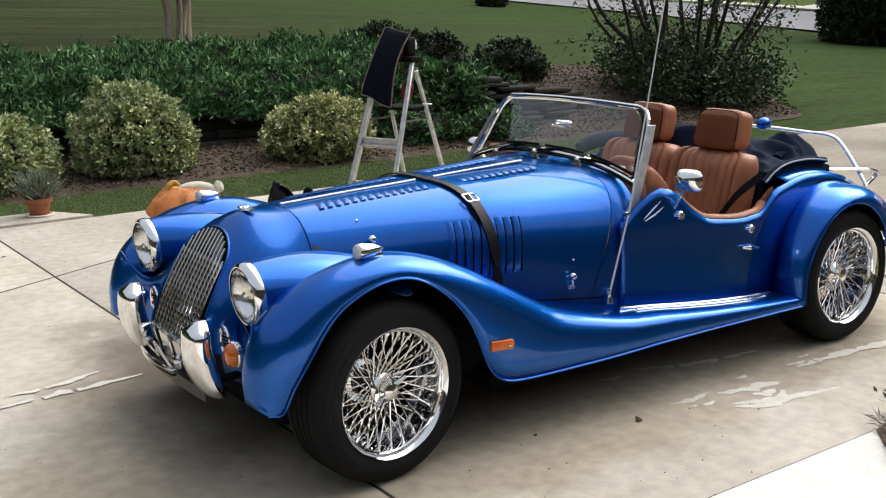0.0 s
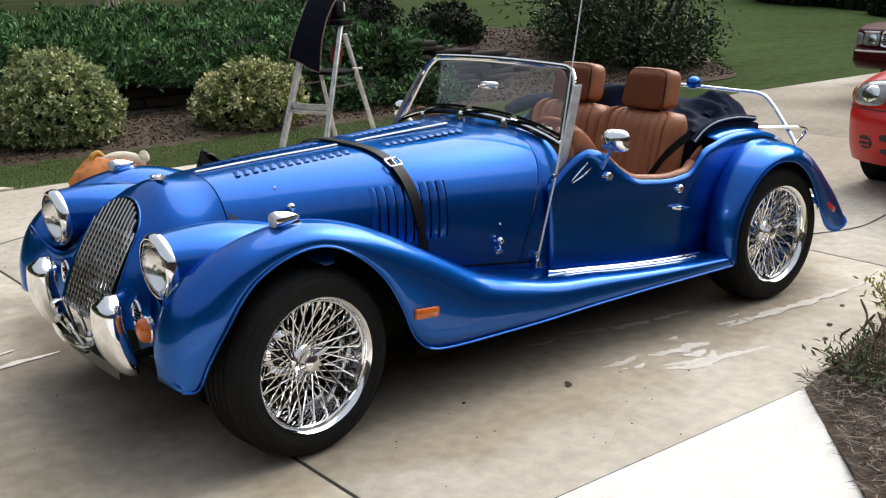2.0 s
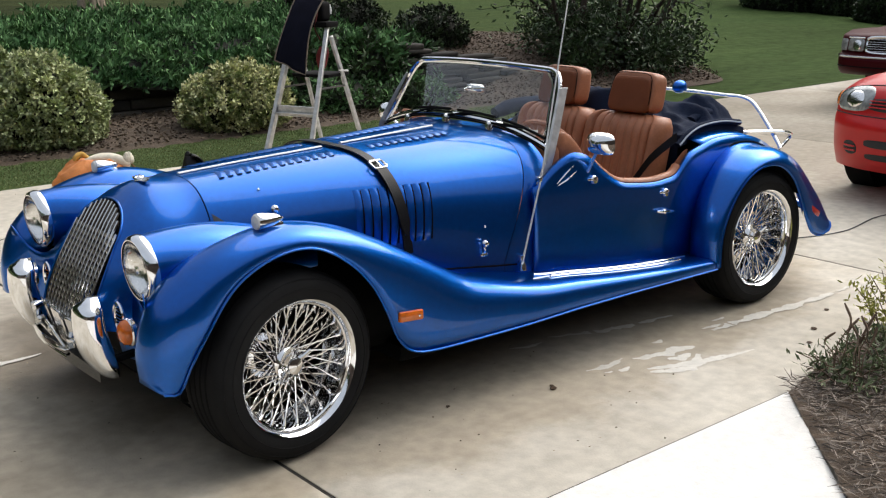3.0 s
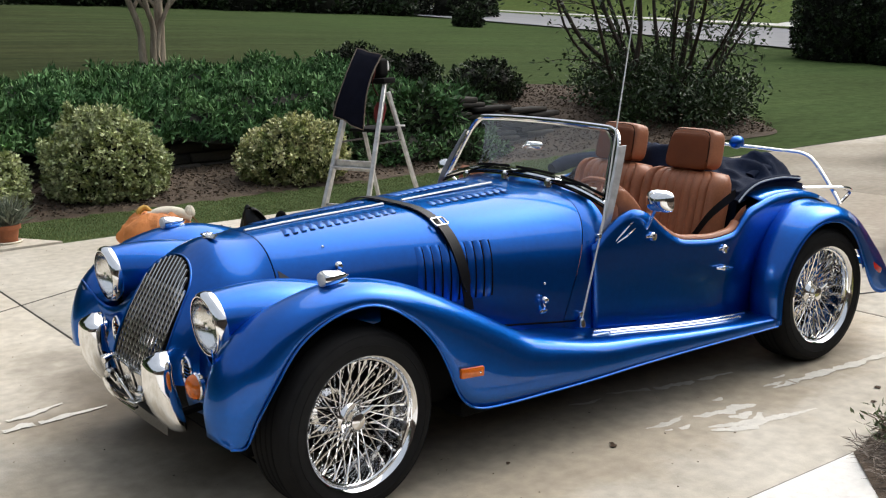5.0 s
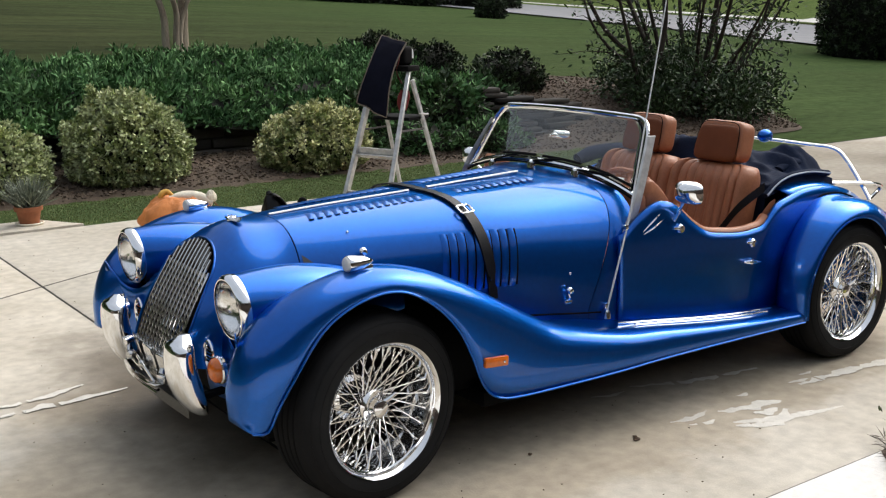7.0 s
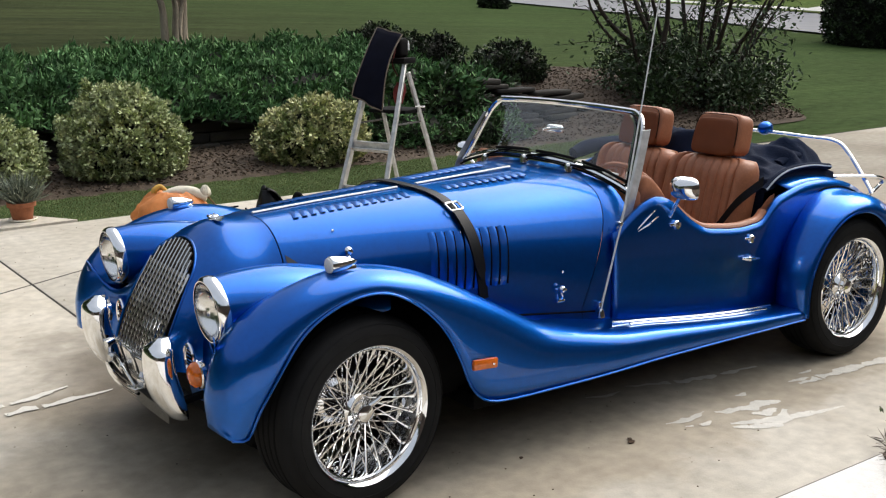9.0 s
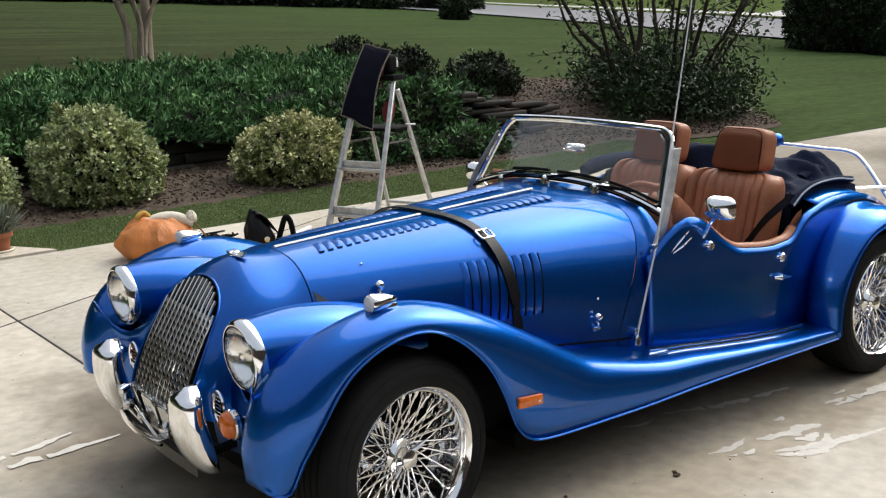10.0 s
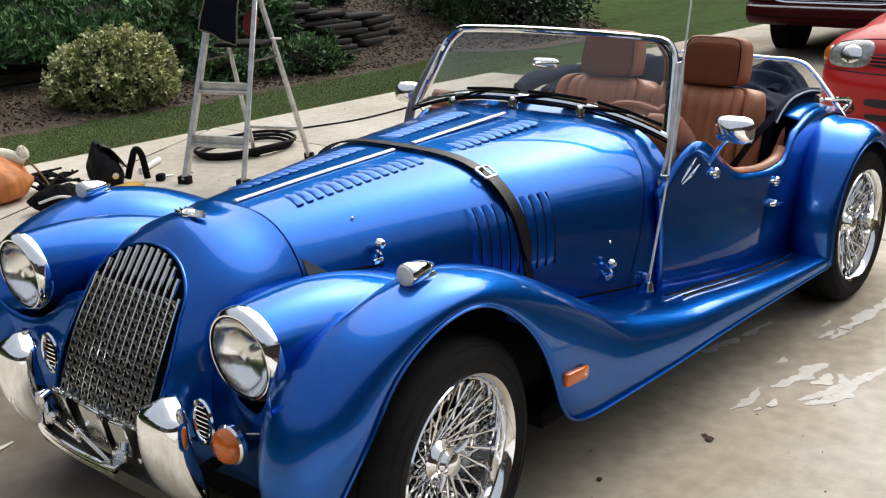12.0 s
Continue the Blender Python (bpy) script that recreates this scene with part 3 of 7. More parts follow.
for k in range(-6, 7):
    y = k * BAR_STEP * 0.93
    top = 0.79
    while top > 0.36 and grille_half(top) < abs(y) - 0.003:
        top -= 0.004
    n = 18
    pts = [Vector((grille_x(z) - 0.004, y * (0.93 + 0.07 * math.sin(math.pi * min((z - 0.33) / 0.4, 1))), z)) for z in [0.425 + (top - 0.425) * (1 - (1 - i / n) ** 1.4) for i in range(n + 1)]]
    part("bar", tube(pts, [0.0031 + 0.0035 * smoothstep(0.66, 0.73, p.z) for p in pts], 8, 1.1), GRILLE, grille)
# between the bars runs a braid of crossing strands, up to where the bars bend back
rungs = []
for k in range(-6, 6):
    y = (k + 0.5) * BAR_STEP * 0.93
    top = 0.705
    while top > 0.45 and grille_half(top) < abs(y) + 0.010:
        top -= 0.004
    for lay in (1, -1):
        pts, z, i = [], 0.432, 0
        while z < top:
            squeeze = 0.93 + 0.07 * math.sin(math.pi * min((z - 0.33) / 0.4, 1))
            pts.append(Vector((grille_x(z) - 0.001 - 0.003 * lay * (1 if i % 4 < 2 else -1), y * squeeze + lay * 0.0066 * (1 if i % 2 else -1), z)))
            z += 0.0050
            i += 1
        rungs.append(tube(pts, 0.0034, 5))
part("wire_mesh", joined(*rungs), WIRE, grille)["kind"] = "stuff"


# ---- wings and running boards ----
FLIP = [(0, -0.44, 0.334), (.05, -0.392, 0.332), (.1, -0.358, 0.41), (.2, -0.28, 0.548), (.3, -0.19, 0.645), (.4, -0.06, 0.702), (.5, 0.07, 0.704), (.6, 0.19, 0.64), (.7, 0.29, 0.535),
        (.78, 0.345, 0.43), (.84, 0.39, 0.325), (.90, 0.46, 0.266), (.95, 0.57, 0.25), (1.0, 0.8, 0.245), (1.2, 1.3, 0.247), (1.6, 2.14, 0.238)]
FCREST = [(0, -0.475, 0.36), (.1, -0.475, 0.47), (.2, -0.42, 0.60), (.3, -0.30, 0.70), (.4, -0.14, 0.758), (.5, 0.03, 0.775), (.6, 0.2, 0.742), (.7, 0.36, 0.675),
          (.78, 0.48, 0.61), (.84, 0.58, 0.555), (.90, 0.68, 0.50), (.95, 0.78, 0.453), (1.0, 0.95, 0.408), (1.2, 1.35, 0.347), (1.4, 1.75, 0.305), (1.6, 2.14, 0.283)]
FINNER = [(0, -0.325, -0.55, 0.345), (.1, -0.345, -0.515, 0.46), (.2, -0.32, -0.49, 0.57), (.3, -0.25, -0.485, 0.60), (.4, -0.12, -0.50, 0.625), (.5, 0.04, -0.46, 0.64), (.6, 0.2, -0.42, 0.62),
          (.7, 0.36, -0.39, 0.57), (.78, 0.48, -0.40, 0.51), (.84, 0.58, -0.41, 0.465), (.90, 0.68, -0.42, 0.43), (.95, 0.78, -0.43, 0.40), (1.0, 0.95, -0.46, 0.395), (1.2, 1.35, -0.50, 0.343), (1.4, 1.75, -0.52, 0.303), (1.6, 2.14, -0.54, 0.282)]
RLIP = [(0, 2.15, 0.243), (.1, 2.155, 0.36), (.2, 2.19, 0.465), (.3, 2.27, 0.575), (.4, 2.37, 0.64), (.5, 2.48, 0.66), (.6, 2.59, 0.635), (.7, 2.69, 0.555), (.78, 2.755, 0.45),
        (.85, 2.815, 0.345), (.91, 2.885, 0.275), (.95, 2.96, 0.25), (1.0, 3.04, 0.262)]
RCREST = [(0, 2.10, 0.243), (.1, 2.11, 0.40), (.2, 2.16, 0.53), (.3, 2.25, 0.63), (.4, 2.37, 0.70), (.5, 2.5, 0.723), (.6, 2.64, 0.712), (.7, 2.78, 0.655), (.78, 2.87, 0.585),
          (.85, 2.95, 0.505), (.91, 3.02, 0.43), (.95, 3.06, 0.37), (1.0, 3.09, 0.31)]
RINNER = [(0, 2.19, 0.243), (.1, 2.195, 0.42), (.2, 2.24, 0.55), (.3, 2.33, 0.655), (.4, 2.42, 0.715), (.5, 2.53, 0.735), (.6, 2.66, 0.718), (.7, 2.79, 0.66), (.78, 2.88, 0.59),
          (.85, 2.96, 0.51), (.91, 3.03, 0.43), (.95, 3.07, 0.37), (1.0, 3.10, 0.31)]


def wing_section(lip, crest, inner, na=12, nb=8, box=0.0):
    """From the lip over the crest to the inner edge; box stands the outer face upright with a tight shoulder."""
    d, e = crest - lip, inner - crest
    a, b = 0.5 + 0.32 * box, 0.6 + 0.30 * box
    pts = [bez(lip, lip + Vector((d.x * a, -0.008, d.z * a)), crest + Vector((0, -d.y * b, 0)), crest, i / na) for i in range(na + 1)]
    pts += [bez(crest, crest + Vector((0, e.y * 0.5, 0)), inner - Vector((e.x * 0.35, e.y * 0.1, e.z * 0.35)), inner, i / nb) for i in range(1, nb + 1)]
    return pts


def front_wing_rows(side):
    rows = []
    for i in range(97):
        s = 1.6 * (i / 96) ** 1.0
        lip = Vector((*keyed(FLIP, s), 0)).xzy
        lip.y = -0.70 - 0.05 * smoothstep(0, 0.2, s)
        crest = Vector((*keyed(FCREST, s), 0)).xzy
        crest.y = -0.61 - 0.02 * smoothstep(0, 0.5, s) - 0.06 * smoothstep(0.9, 1.5, s)
        rows.append([Vector((p.x, p.y * side, p.z)) for p in wing_section(lip, crest, Vector(keyed(FINNER, s)), box=0.25 + 0.75 * smoothstep(0.55, 0.85, s))])
    return rows


def rear_wing_rows(side):
    rows = []
    for i in range(57):
        s = i / 56
        lip = Vector((*keyed(RLIP, s), 0)).xzy
        lip.y = -0.755 + 0.02 * smoothstep(0.8, 1, s)
        crest = Vector((*keyed(RCREST, s), 0)).xzy
        crest.y = -0.655 + 0.025 * smoothstep(0, 0.4, s) - 0.03 * smoothstep(0.7, 1, s)
        inner = Vector((*keyed(RINNER, s), 0)).xzy
        inner.y = -0.565 + 0.02 * smoothstep(0, 0.5, s)
        rows.append([Vector((p.x, p.y * side, p.z)) for p in wing_section(lip, crest, inner)])
    return rows


for side in (1, -1):
    fr = front_wing_rows(side)
    wing = solid(part("front_wing", loft(fr), PAINT, car, "sweeping metallic blue front wing and running board"), 0.004, 1 if side < 0 else -1)
    part("wing_bead", tube([r[0] for r in fr], 0.0042, 6), PAINT, wing)
    rr = rear_wing_rows(side)
    wing = solid(part("rear_wing", loft(rr), PAINT, car, "rounded metallic blue rear wing"), 0.004, 1 if side < 0 else -1)
    part("wing_bead", tube([r[0] for r in rr] + [rr[-1][i] for i in (3, 6, 10, 14, 18, 20)], 0.0042, 6), PAINT, wing)
    part("wing_piping", tube([r[-1] + Vector((0, -0.004 * side, 0.002)) for r in rr], 0.004, 6), BLACK, wing, "black piping")
    # headlight pod
    rows = []
    for i in range(22):
        u = i / 21
        x = -0.365 + 0.60 * u
        r = 0.104 + 0.03 * math.sin(math.pi * min(u * 1.1, 1)) - 0.02 * u
        zc = 0.663 - 0.075 * u ** 1.3
        yc = -0.46 + 0.05 * u
        rows.append([Vector((x, side * (yc + r * (1 + 0.15 * u) * math.cos(2 * math.pi * k / 32)), zc + r * math.sin(2 * math.pi * k / 32))) for k in range(32)])
    part("headlight_pod", loft(rows, ring=True), PAINT, car, "metallic blue headlight pod")
    # headlamp: bowl, chrome rim, curved lens
    m = Matrix.Translation((-0.36, side * -0.46, 0.663)) @ Euler((0, radians(-90 - 4), 0)).to_matrix().to_4x4()
    lamp = part("headlamp", lathe([(0.092, 0.0), (0.108, 0.0), (0.110, 0.012), (0.106, 0.028), (0.097, 0.036), (0.091, 0.036), (0.090, 0.030)], 40, m), CHROME, car, "round headlamp with a chrome rim")
    part("reflector", lathe([(0.091, 0.028), (0.080, 0.010), (0.062, -0.008), (0.042, -0.02), (0.022, -0.027), (0.001, -0.029)], 40, m), REFLECTOR, lamp)
    part("gasket", tube([m @ Vector((0.0925 * math.cos(2 * math.pi * k / 40), 0.0925 * math.sin(2 * math.pi * k / 40), 0.034)) for k in range(41)], 0.0028, 6), BLACK, lamp, "black rubber gasket")
    part("bulb", lathe([(0.001, 0.022), (0.012, 0.019), (0.016, 0.008), (0.014, -0.044)], 16, m), CHROME, lamp)
    part("lens", lathe([(0.092, 0.031), (0.08, 0.039), (0.055, 0.047), (0.03, 0.051), (0.001, 0.052)], 40, m), LENS, lamp, "clear fluted lens").visible_shadow = False
    # front apron between wing and grille
    rows = []
    for i in range(13):
        u = i / 12
        y = -0.16 - 0.44 * u
        # cut round the headlamp bowl
        top = min(0.625, 0.663 - math.sqrt(max(0.128 ** 2 - (y + 0.46) ** 2, 0)))
        rows.append([Vector((-0.395 + 0.03 * math.sin(math.pi * u) - 0.04 * u ** 3 + 0.055 * (1 - v) ** 1.5 + 0.13 * v ** 2.2 * max(0.0, 1 - 1.9 * u) ** 0.8, side * y, 0.285 + (top - 0.285) * v)) for v in [j / 8 for j in range(9)]])
    solid(part("apron", loft(rows), PAINT, car, "dark blue front apron panel"), 0.004, 0)
    # horn grille, indicator and overrider
    horn = part("horn_grille", tube([Vector((-0.408, side * (-0.325 + 0.034 * math.cos(2 * math.pi * k / 24)), 0.475 + 0.050 * math.sin(2 * math.pi * k / 24))) for k in range(25)], 0.0075, 8), CHROME, car, "oval chrome horn grille")
    part("backing", loft([[Vector((-0.402, side * (-0.325 + f * 0.033 * math.cos(2 * math.pi * k / 24)), 0.475 + f * 0.049 * math.sin(2 * math.pi * k / 24))) for k in range(24)] for f in (0.01, 1)], ring=True), BLACK, horn)
    for j in range(-3, 4):
        half = 0.033 * math.sqrt(max(0, 1 - (j / 4.2) ** 2))
        part("bar", tube([Vector((-0.408, side * -0.325 - half, 0.475 + j * 0.012)), Vector((-0.408, side * -0.325 + half, 0.475 + j * 0.012))], 0.0024, 5), CHROME, horn)
    m = Matrix.Translation((-0.405, side * -0.445, 0.465)) @ Euler((0, radians(-90), 0)).to_matrix().to_4x4()
    ind = part("indicator", lathe([(0.012, -0.02), (0.03, 0.0), (0.045, 0.012), (0.046, 0.024), (0.041, 0.028)], 28, m), CHROME, car, "round amber indicator in a chrome cup")
    part("amber_lens", lathe([(0.041, 0.026), (0.038, 0.042), (0.027, 0.052), (0.012, 0.056), (0.001, 0.057)], 28, m), AMBER, ind)
    # overrider: an upright chrome tongue with a domed cap, proud of the bumper
    rows = []
    for i in range(23):
        u = i / 22
        z = 0.290 + 0.270 * u
        w = 0.069 * (0.96 + 0.04 * math.sin(math.pi * 0.5 * min(u * 1.5, 1))) * math.sqrt(max(0.02, 1 - smoothstep(0.80, 1.0, u) ** 1.6 * 0.97)) * (1 - 0.30 * (1 - min(u / 0.16, 1)) ** 2)
        xf = -0.462 - 0.088 * math.sin(math.pi * (0.02 + 0.66 * u ** 0.72)) + 0.035 * smoothstep(0.86, 1.0, u) ** 1.5
        xb = -0.428 - 0.036 * smoothstep(0.0, 0.8, u)
        row = []
        for k in range(24):
            c, sn = math.cos(2 * math.pi * k / 24), math.sin(2 * math.pi * k / 24)
            row.append(Vector(((xf + xb) / 2 - (xb - xf) / 2 * math.copysign(abs(c) ** 0.8, c), side * -0.315 + w * math.copysign(abs(sn) ** 0.8, sn), z)))
        rows.append(row)
    over = part("overrider", loft(rows, ring=True, cap=True), CHROME, car, "tall rounded chrome overrider", sharp=70)
    part("iron", beam((-0.46, side * -0.30, 0.33), (-0.34, side * -0.27, 0.33), 0.03, 0.02), BLACK, over, "dark bumper iron")
    part("indicator_wire", tube([(-0.40, side * -0.47, 0.487), (-0.39, side * -0.52, 0.50), (-0.385, side * -0.56, 0.512)], 0.0025, 5), STEEL, car)
    # dark liner inside the front wheel arch
    def lined(p, cx, q):
        d = Vector((cx - p.x, 0, 0.30 - p.z)).normalized() * 0.015
        return p + d + Vector((0, side * (0.008 if q < 6 else 0), 0))
    well = [[lined(p, 0.0, q) for q, p in enumerate(r)][1:] + [Vector((r[-1].x, r[-1].y, 0.28))] for r in fr[9:60]]
    part("wheel_well", loft(well), BLACK, car, "black wheel-arch liner")
    well = [[lined(p, 2.49, q) for q, p in enumerate(r)][1:] + [Vector((r[-1].x, r[-1].y * 0.93, 0.28))] for r in rr[1:52]]
    part("wheel_well", loft(well), BLACK, car)
    # side lamp on the wing
    m = Matrix.Translation((-0.045, side * -0.645, 0.792)) @ Euler((0, radians(-90), 0)).to_matrix().to_4x4()
    sl = part("side_lamp", lathe([(0.001, -0.075), (0.012, -0.06), (0.022, -0.03), (0.027, 0.0), (0.028, 0.02), (0.026, 0.024)], 24, m), CHROME, car, "small chrome wing lamp with a frosted front")
    part("lens", lathe([(0.026, 0.022), (0.022, 0.029), (0.01, 0.032), (0.001, 0.033)], 24, m), WHITE, sl)
    part("foot", block((0.085, 0.03, 0.028), pose(-0.02, side * -0.645, 0.772), 0.008), CHROME, sl)

# black inner wings close the wheel arches towards the engine
for side in (1, -1):
    rows = []
    for x in np.linspace(-0.30, 0.64, 25):
        zi = keyed([(f[1], f[3]) for f in FINNER[2:13]], x)[0]
        rows.append([Vector((x, -side * 0.50, z)) for z in (0.22, 0.32, zi - 0.03)])
    solid(part("inner_wing", loft(rows), BLACK, car, "black inner wing panel"), 0.006, 0)

# side marker, running-board strips, tail reflector on the near side and their twins
for side in (1, -1):
    mk = part("side_marker", block((0.100, 0.018, 0.036), pose(0.437, side * -0.757, 0.403, 0, 4, 0), 0.006), AMBER, car, "amber oblong side marker")
    part("screw", lathe([(0.0045, -0.001), (0.0045, 0.002), (0.001, 0.0025)], 10, pose(0.467, side * -0.766, 0.4, 90 * side, 0, 0)), CHROME, mk)
    part("rear_reflector", block((0.092, 0.014, 0.030), pose(2.888, side * -0.742, 0.385, 0, 30, 0), 0.005), REDLENS, car, "red side reflector")
    for dy, x0 in ((0.0, 1.16), (0.035, 1.22)):
        pts = [Vector((x, side * (-0.60 - dy - 0.035 * smoothstep(1.15, 2.1, x)), 0)) for x in np.linspace(x0, 2.05 - dy * 2, 14)]
        for p in pts:
            s = 1.0 + 0.2 * (p.x - 0.95) / 0.4 if p.x < 1.35 else 1.2 + 0.2 * (p.x - 1.35) / 0.4
            cz, iz = keyed(FCREST, s)[1], keyed(FINNER, s)[2]
            p.z = max(cz, iz) + 0.003
        part("tread_strip", tube(pts, 0.006, 6), CHROME, car, "chrome running-board strip")

# ---- tub: scuttle sides, doors, tail ----
TOP = [(1.24, 0.70), (1.33, 0.775), (1.46, 0.815), (1.52, 0.785), (1.58, 0.73), (1.66, 0.675), (1.77, 0.652), (1.95, 0.645), (2.03, 0.66), (2.08, 0.70), (2.13, 0.735), (2.2, 0.752), (2.32, 0.772),
       (2.53, 0.768), (2.67, 0.742), (2.8, 0.69), (2.95, 0.59), (3.08, 0.47), (3.16, 0.36)]
SIDE = [(1.20, 0.530), (1.5, 0.560), (1.9, 0.585), (2.1, 0.58), (2.3, 0.56), (2.6, 0.53), (2.9, 0.49), (3.16, 0.44)]


def side_y(x, z):
    return keyed(SIDE, x)[0] - 0.02 * smoothstep(0.55, 0.85, z) - 0.006 * (1 - smoothstep(0.25, 0.5, z))


for side in (1, -1):
    rows = []
    for i in range(80):
        x = 1.22 + 1.94 * i / 79
        zt, zb = keyed(TOP, x)[0], 0.24
        rows.append([Vector((x, -side * side_y(x, zb + (zt - zb) * j / 14), zb + (zt - zb) * j / 14)) for j in range(15)])
    solid(part("body_side", loft(rows), PAINT, car, "metallic blue body side"), 0.02, 1 if side > 0 else -1)
    # the door skin stands a little proud
    rows = []
    for i in range(40):
        x = 1.262 + 0.765 * i / 39
        zt = keyed(TOP, x)[0] - 0.006 - 0.06 * (1 - smoothstep(1.26, 1.35, x))
        zb = 0.352 - 0.058 * smoothstep(1.25, 2.0, x) + 0.05 * (1 - smoothstep(1.262, 1.30, x)) ** 2
        rows.append([Vector((x, -side * (side_y(x, zb + (zt - zb) * j / 14) + 0.004), zb + (zt - zb) * j / 14)) for j in range(15)])
    door = part("door", loft(rows), PAINT, car, "closed metallic blue cutaway door")
    edge = [rows[0][j] for j in range(13, -1, -1)] + [r[0] for r in rows[1:]] + [rows[-1][j] for j in range(1, 14)]
    part("door_gap", tube([p + Vector((0, side * 0.003, 0)) for p in edge], 0.0038, 6), BLACK, door)
    roll = []
    for i in range(30):
        x = 1.53 + 0.53 * i / 29
        z = keyed(TOP, x)[0]
        roll.append(Vector((x, -side * (side_y(x, z) - 0.012), z + 0.004)))
    part("leather_roll", tube(roll, 0.021, 10, 0.8), LEATHER, door, "tan leather padded door top")
    y = lambda x, z: -side * (side_y(x, z) + 0.006)
    for z in (0.655, 0.485):
        part("hinge", joined(tube([(1.325, y(1.325, z - 0.03), z - 0.035), (1.325, y(1.325, z), z + 0.035)], 0.0075, 8)), STEEL, door, "chrome door hinge")
    handle = part("door_handle", lathe([(0.001, 0.03), (0.012, 0.03), (0.015, 0.02), (0.013, 0.008), (0.024, 0.0)], 16, Matrix.Translation((1.925, y(1.925, 0.51), 0.512)) @ pose(0, 0, 0, 90 * side, 0, 0)), CHROME, door, "small chrome T-shaped door handle")
    part("lever", tube([(1.875, y(1.9, 0.51) - side * 0.026, 0.518), (1.90, y(1.9, 0.51) - side * 0.03, 0.514), (1.95, y(1.9, 0.51) - side * 0.03, 0.508), (1.985, y(1.9, 0.51) - side * 0.026, 0.503)], [0.005, 0.008, 0.008, 0.005], 8), CHROME, handle)
    for x, z in ((1.935, 0.592), (1.52, 0.70)):
        part("screen_socket", joined(lathe([(0.001, 0.032), (0.015, 0.03), (0.019, 0.022), (0.012, 0.012), (0.02, 0.0)], 16, Matrix.Translation((x, y(x, z), z)) @ pose(0, 0, 0, 90 * side, 0, 0)),
             block((0.05, 0.012, 0.012), pose(x - 0.01, y(x, z) - side * 0.016, z + 0.004), 0.004)), CHROME, door, "chrome sidescreen socket")
    # chrome arrow bracket behind the windscreen post
    tip = Vector((1.308, y(1.32, 0.69) - side * 0.006, 0.682))
    part("screen_bracket", joined(tube([tip, (1.375, y(1.38, 0.74) - side * 0.012, 0.738), (1.430, y(1.43, 0.77) - side * 0.008, 0.772)], [0.004, 0.009, 0.006], 8, 0.6),
         tube([tip, (1.385, y(1.39, 0.72) - side * 0.012, 0.716), (1.440, y(1.44, 0.74) - side * 0.008, 0.744)], [0.004, 0.009, 0.006], 8, 0.6)), CHROME, door, "chrome forked arrowhead bracket")
    # mirror on a stalk
    base = Vector((1.50, y(1.5, 0.72), 0.725))
    head = Vector((1.455, -side * 0.66, 0.853))
    stalk = part("door_mirror", tube([base, base.lerp(head, 0.5) + Vector((0.01, 0, 0.01)), head], [0.009, 0.007, 0.008], 8), CHROME, car, "chrome door mirror on a thin stalk")
    rows = []
    for i in range(9):
        u = i / 8
        f = math.sqrt(max(0.02, 1 - (1 - u) ** 2))
        row = []
        for k in range(24):
            a = 2 * math.pi * k / 24
            c, s = math.cos(a), math.sin(a)
            rr2 = 1 / (abs(c) ** 3.5 + abs(s) ** 3.5) ** (1 / 3.5)
            row.append(Vector((head.x - 0.03 + 0.05 * u, head.y + 0.068 * f * rr2 * c, head.z + 0.01 + 0.045 * f * rr2 * s)))
        rows.append(row)
    part("mirror_shell", loft(rows, ring=True, cap=True), CHROME, stalk)
    part("mirror_glass", block((0.003, 0.118, 0.074), pose(head.x + 0.021, head.y, head.z + 0.01), 0.001, 1), CHROME, stalk)

# tail deck behind the cockpit
rows = []
for i in range(30):
    x = 2.24 + 0.92 * i / 29
    zt, w = keyed(TOP, x)[0], keyed(SIDE, x)[0] - 0.012
    rows.append([Vector((x, y * w, zt + 0.032 * (1 - abs(y) ** 5))) for y in np.linspace(-1, 1, 33)])
solid(part("tail_deck", loft(rows), PAINT, car, "metallic blue sloping tail"), 0.004)
part("tail_panel", block((0.02, 0.86, 0.2), pose(3.15, 0, 0.29), 0.006), PAINT_DULL, car)
# chassis and wheel-well linings keep the underside dark
part("chassis", joined(block((2.9, 0.80, 0.2), pose(1.2, 0, 0.25), 0.02), block((1.55, 1.26, 0.06), pose(1.28, 0.03, 0.20), 0.01), block((0.62, 1.0, 0.08), pose(2.95, 0.08, 0.27), 0.02), block((0.9, 0.72, 0.28), pose(2.7, 0, 0.45), 0.02), block((0.95, 0.5, 0.36), pose(0.25, 0, 0.5), 0.03)), BLACK, car)
part("floor_pan", block((1.4, 1.04, 0.03), pose(1.75, 0, 0.3), 0.004), BLACK, car)
part("front_axle", tube([(0, -0.58, 0.31), (0, 0.6, 0.31)], 0.03, 10), BLACK, car)
part("rear_axle", tube([(2.49, -0.6, 0.31), (2.49, 0.6, 0.31)], 0.04, 10), BLACK, car)
part("dashboard", block((0.05, 0.98, 0.2), pose(1.40, 0, 0.74), 0.02), LEATHER, car, "tan leather dashboard")
part("dash_roll", tube([(1.405, -0.42, 0.825), (1.40, -0.3, 0.845), (1.395, 0, 0.855), (1.40, 0.3, 0.845), (1.405, 0.42, 0.825)], 0.022, 10), STRAP, car, "black padded dashboard top")
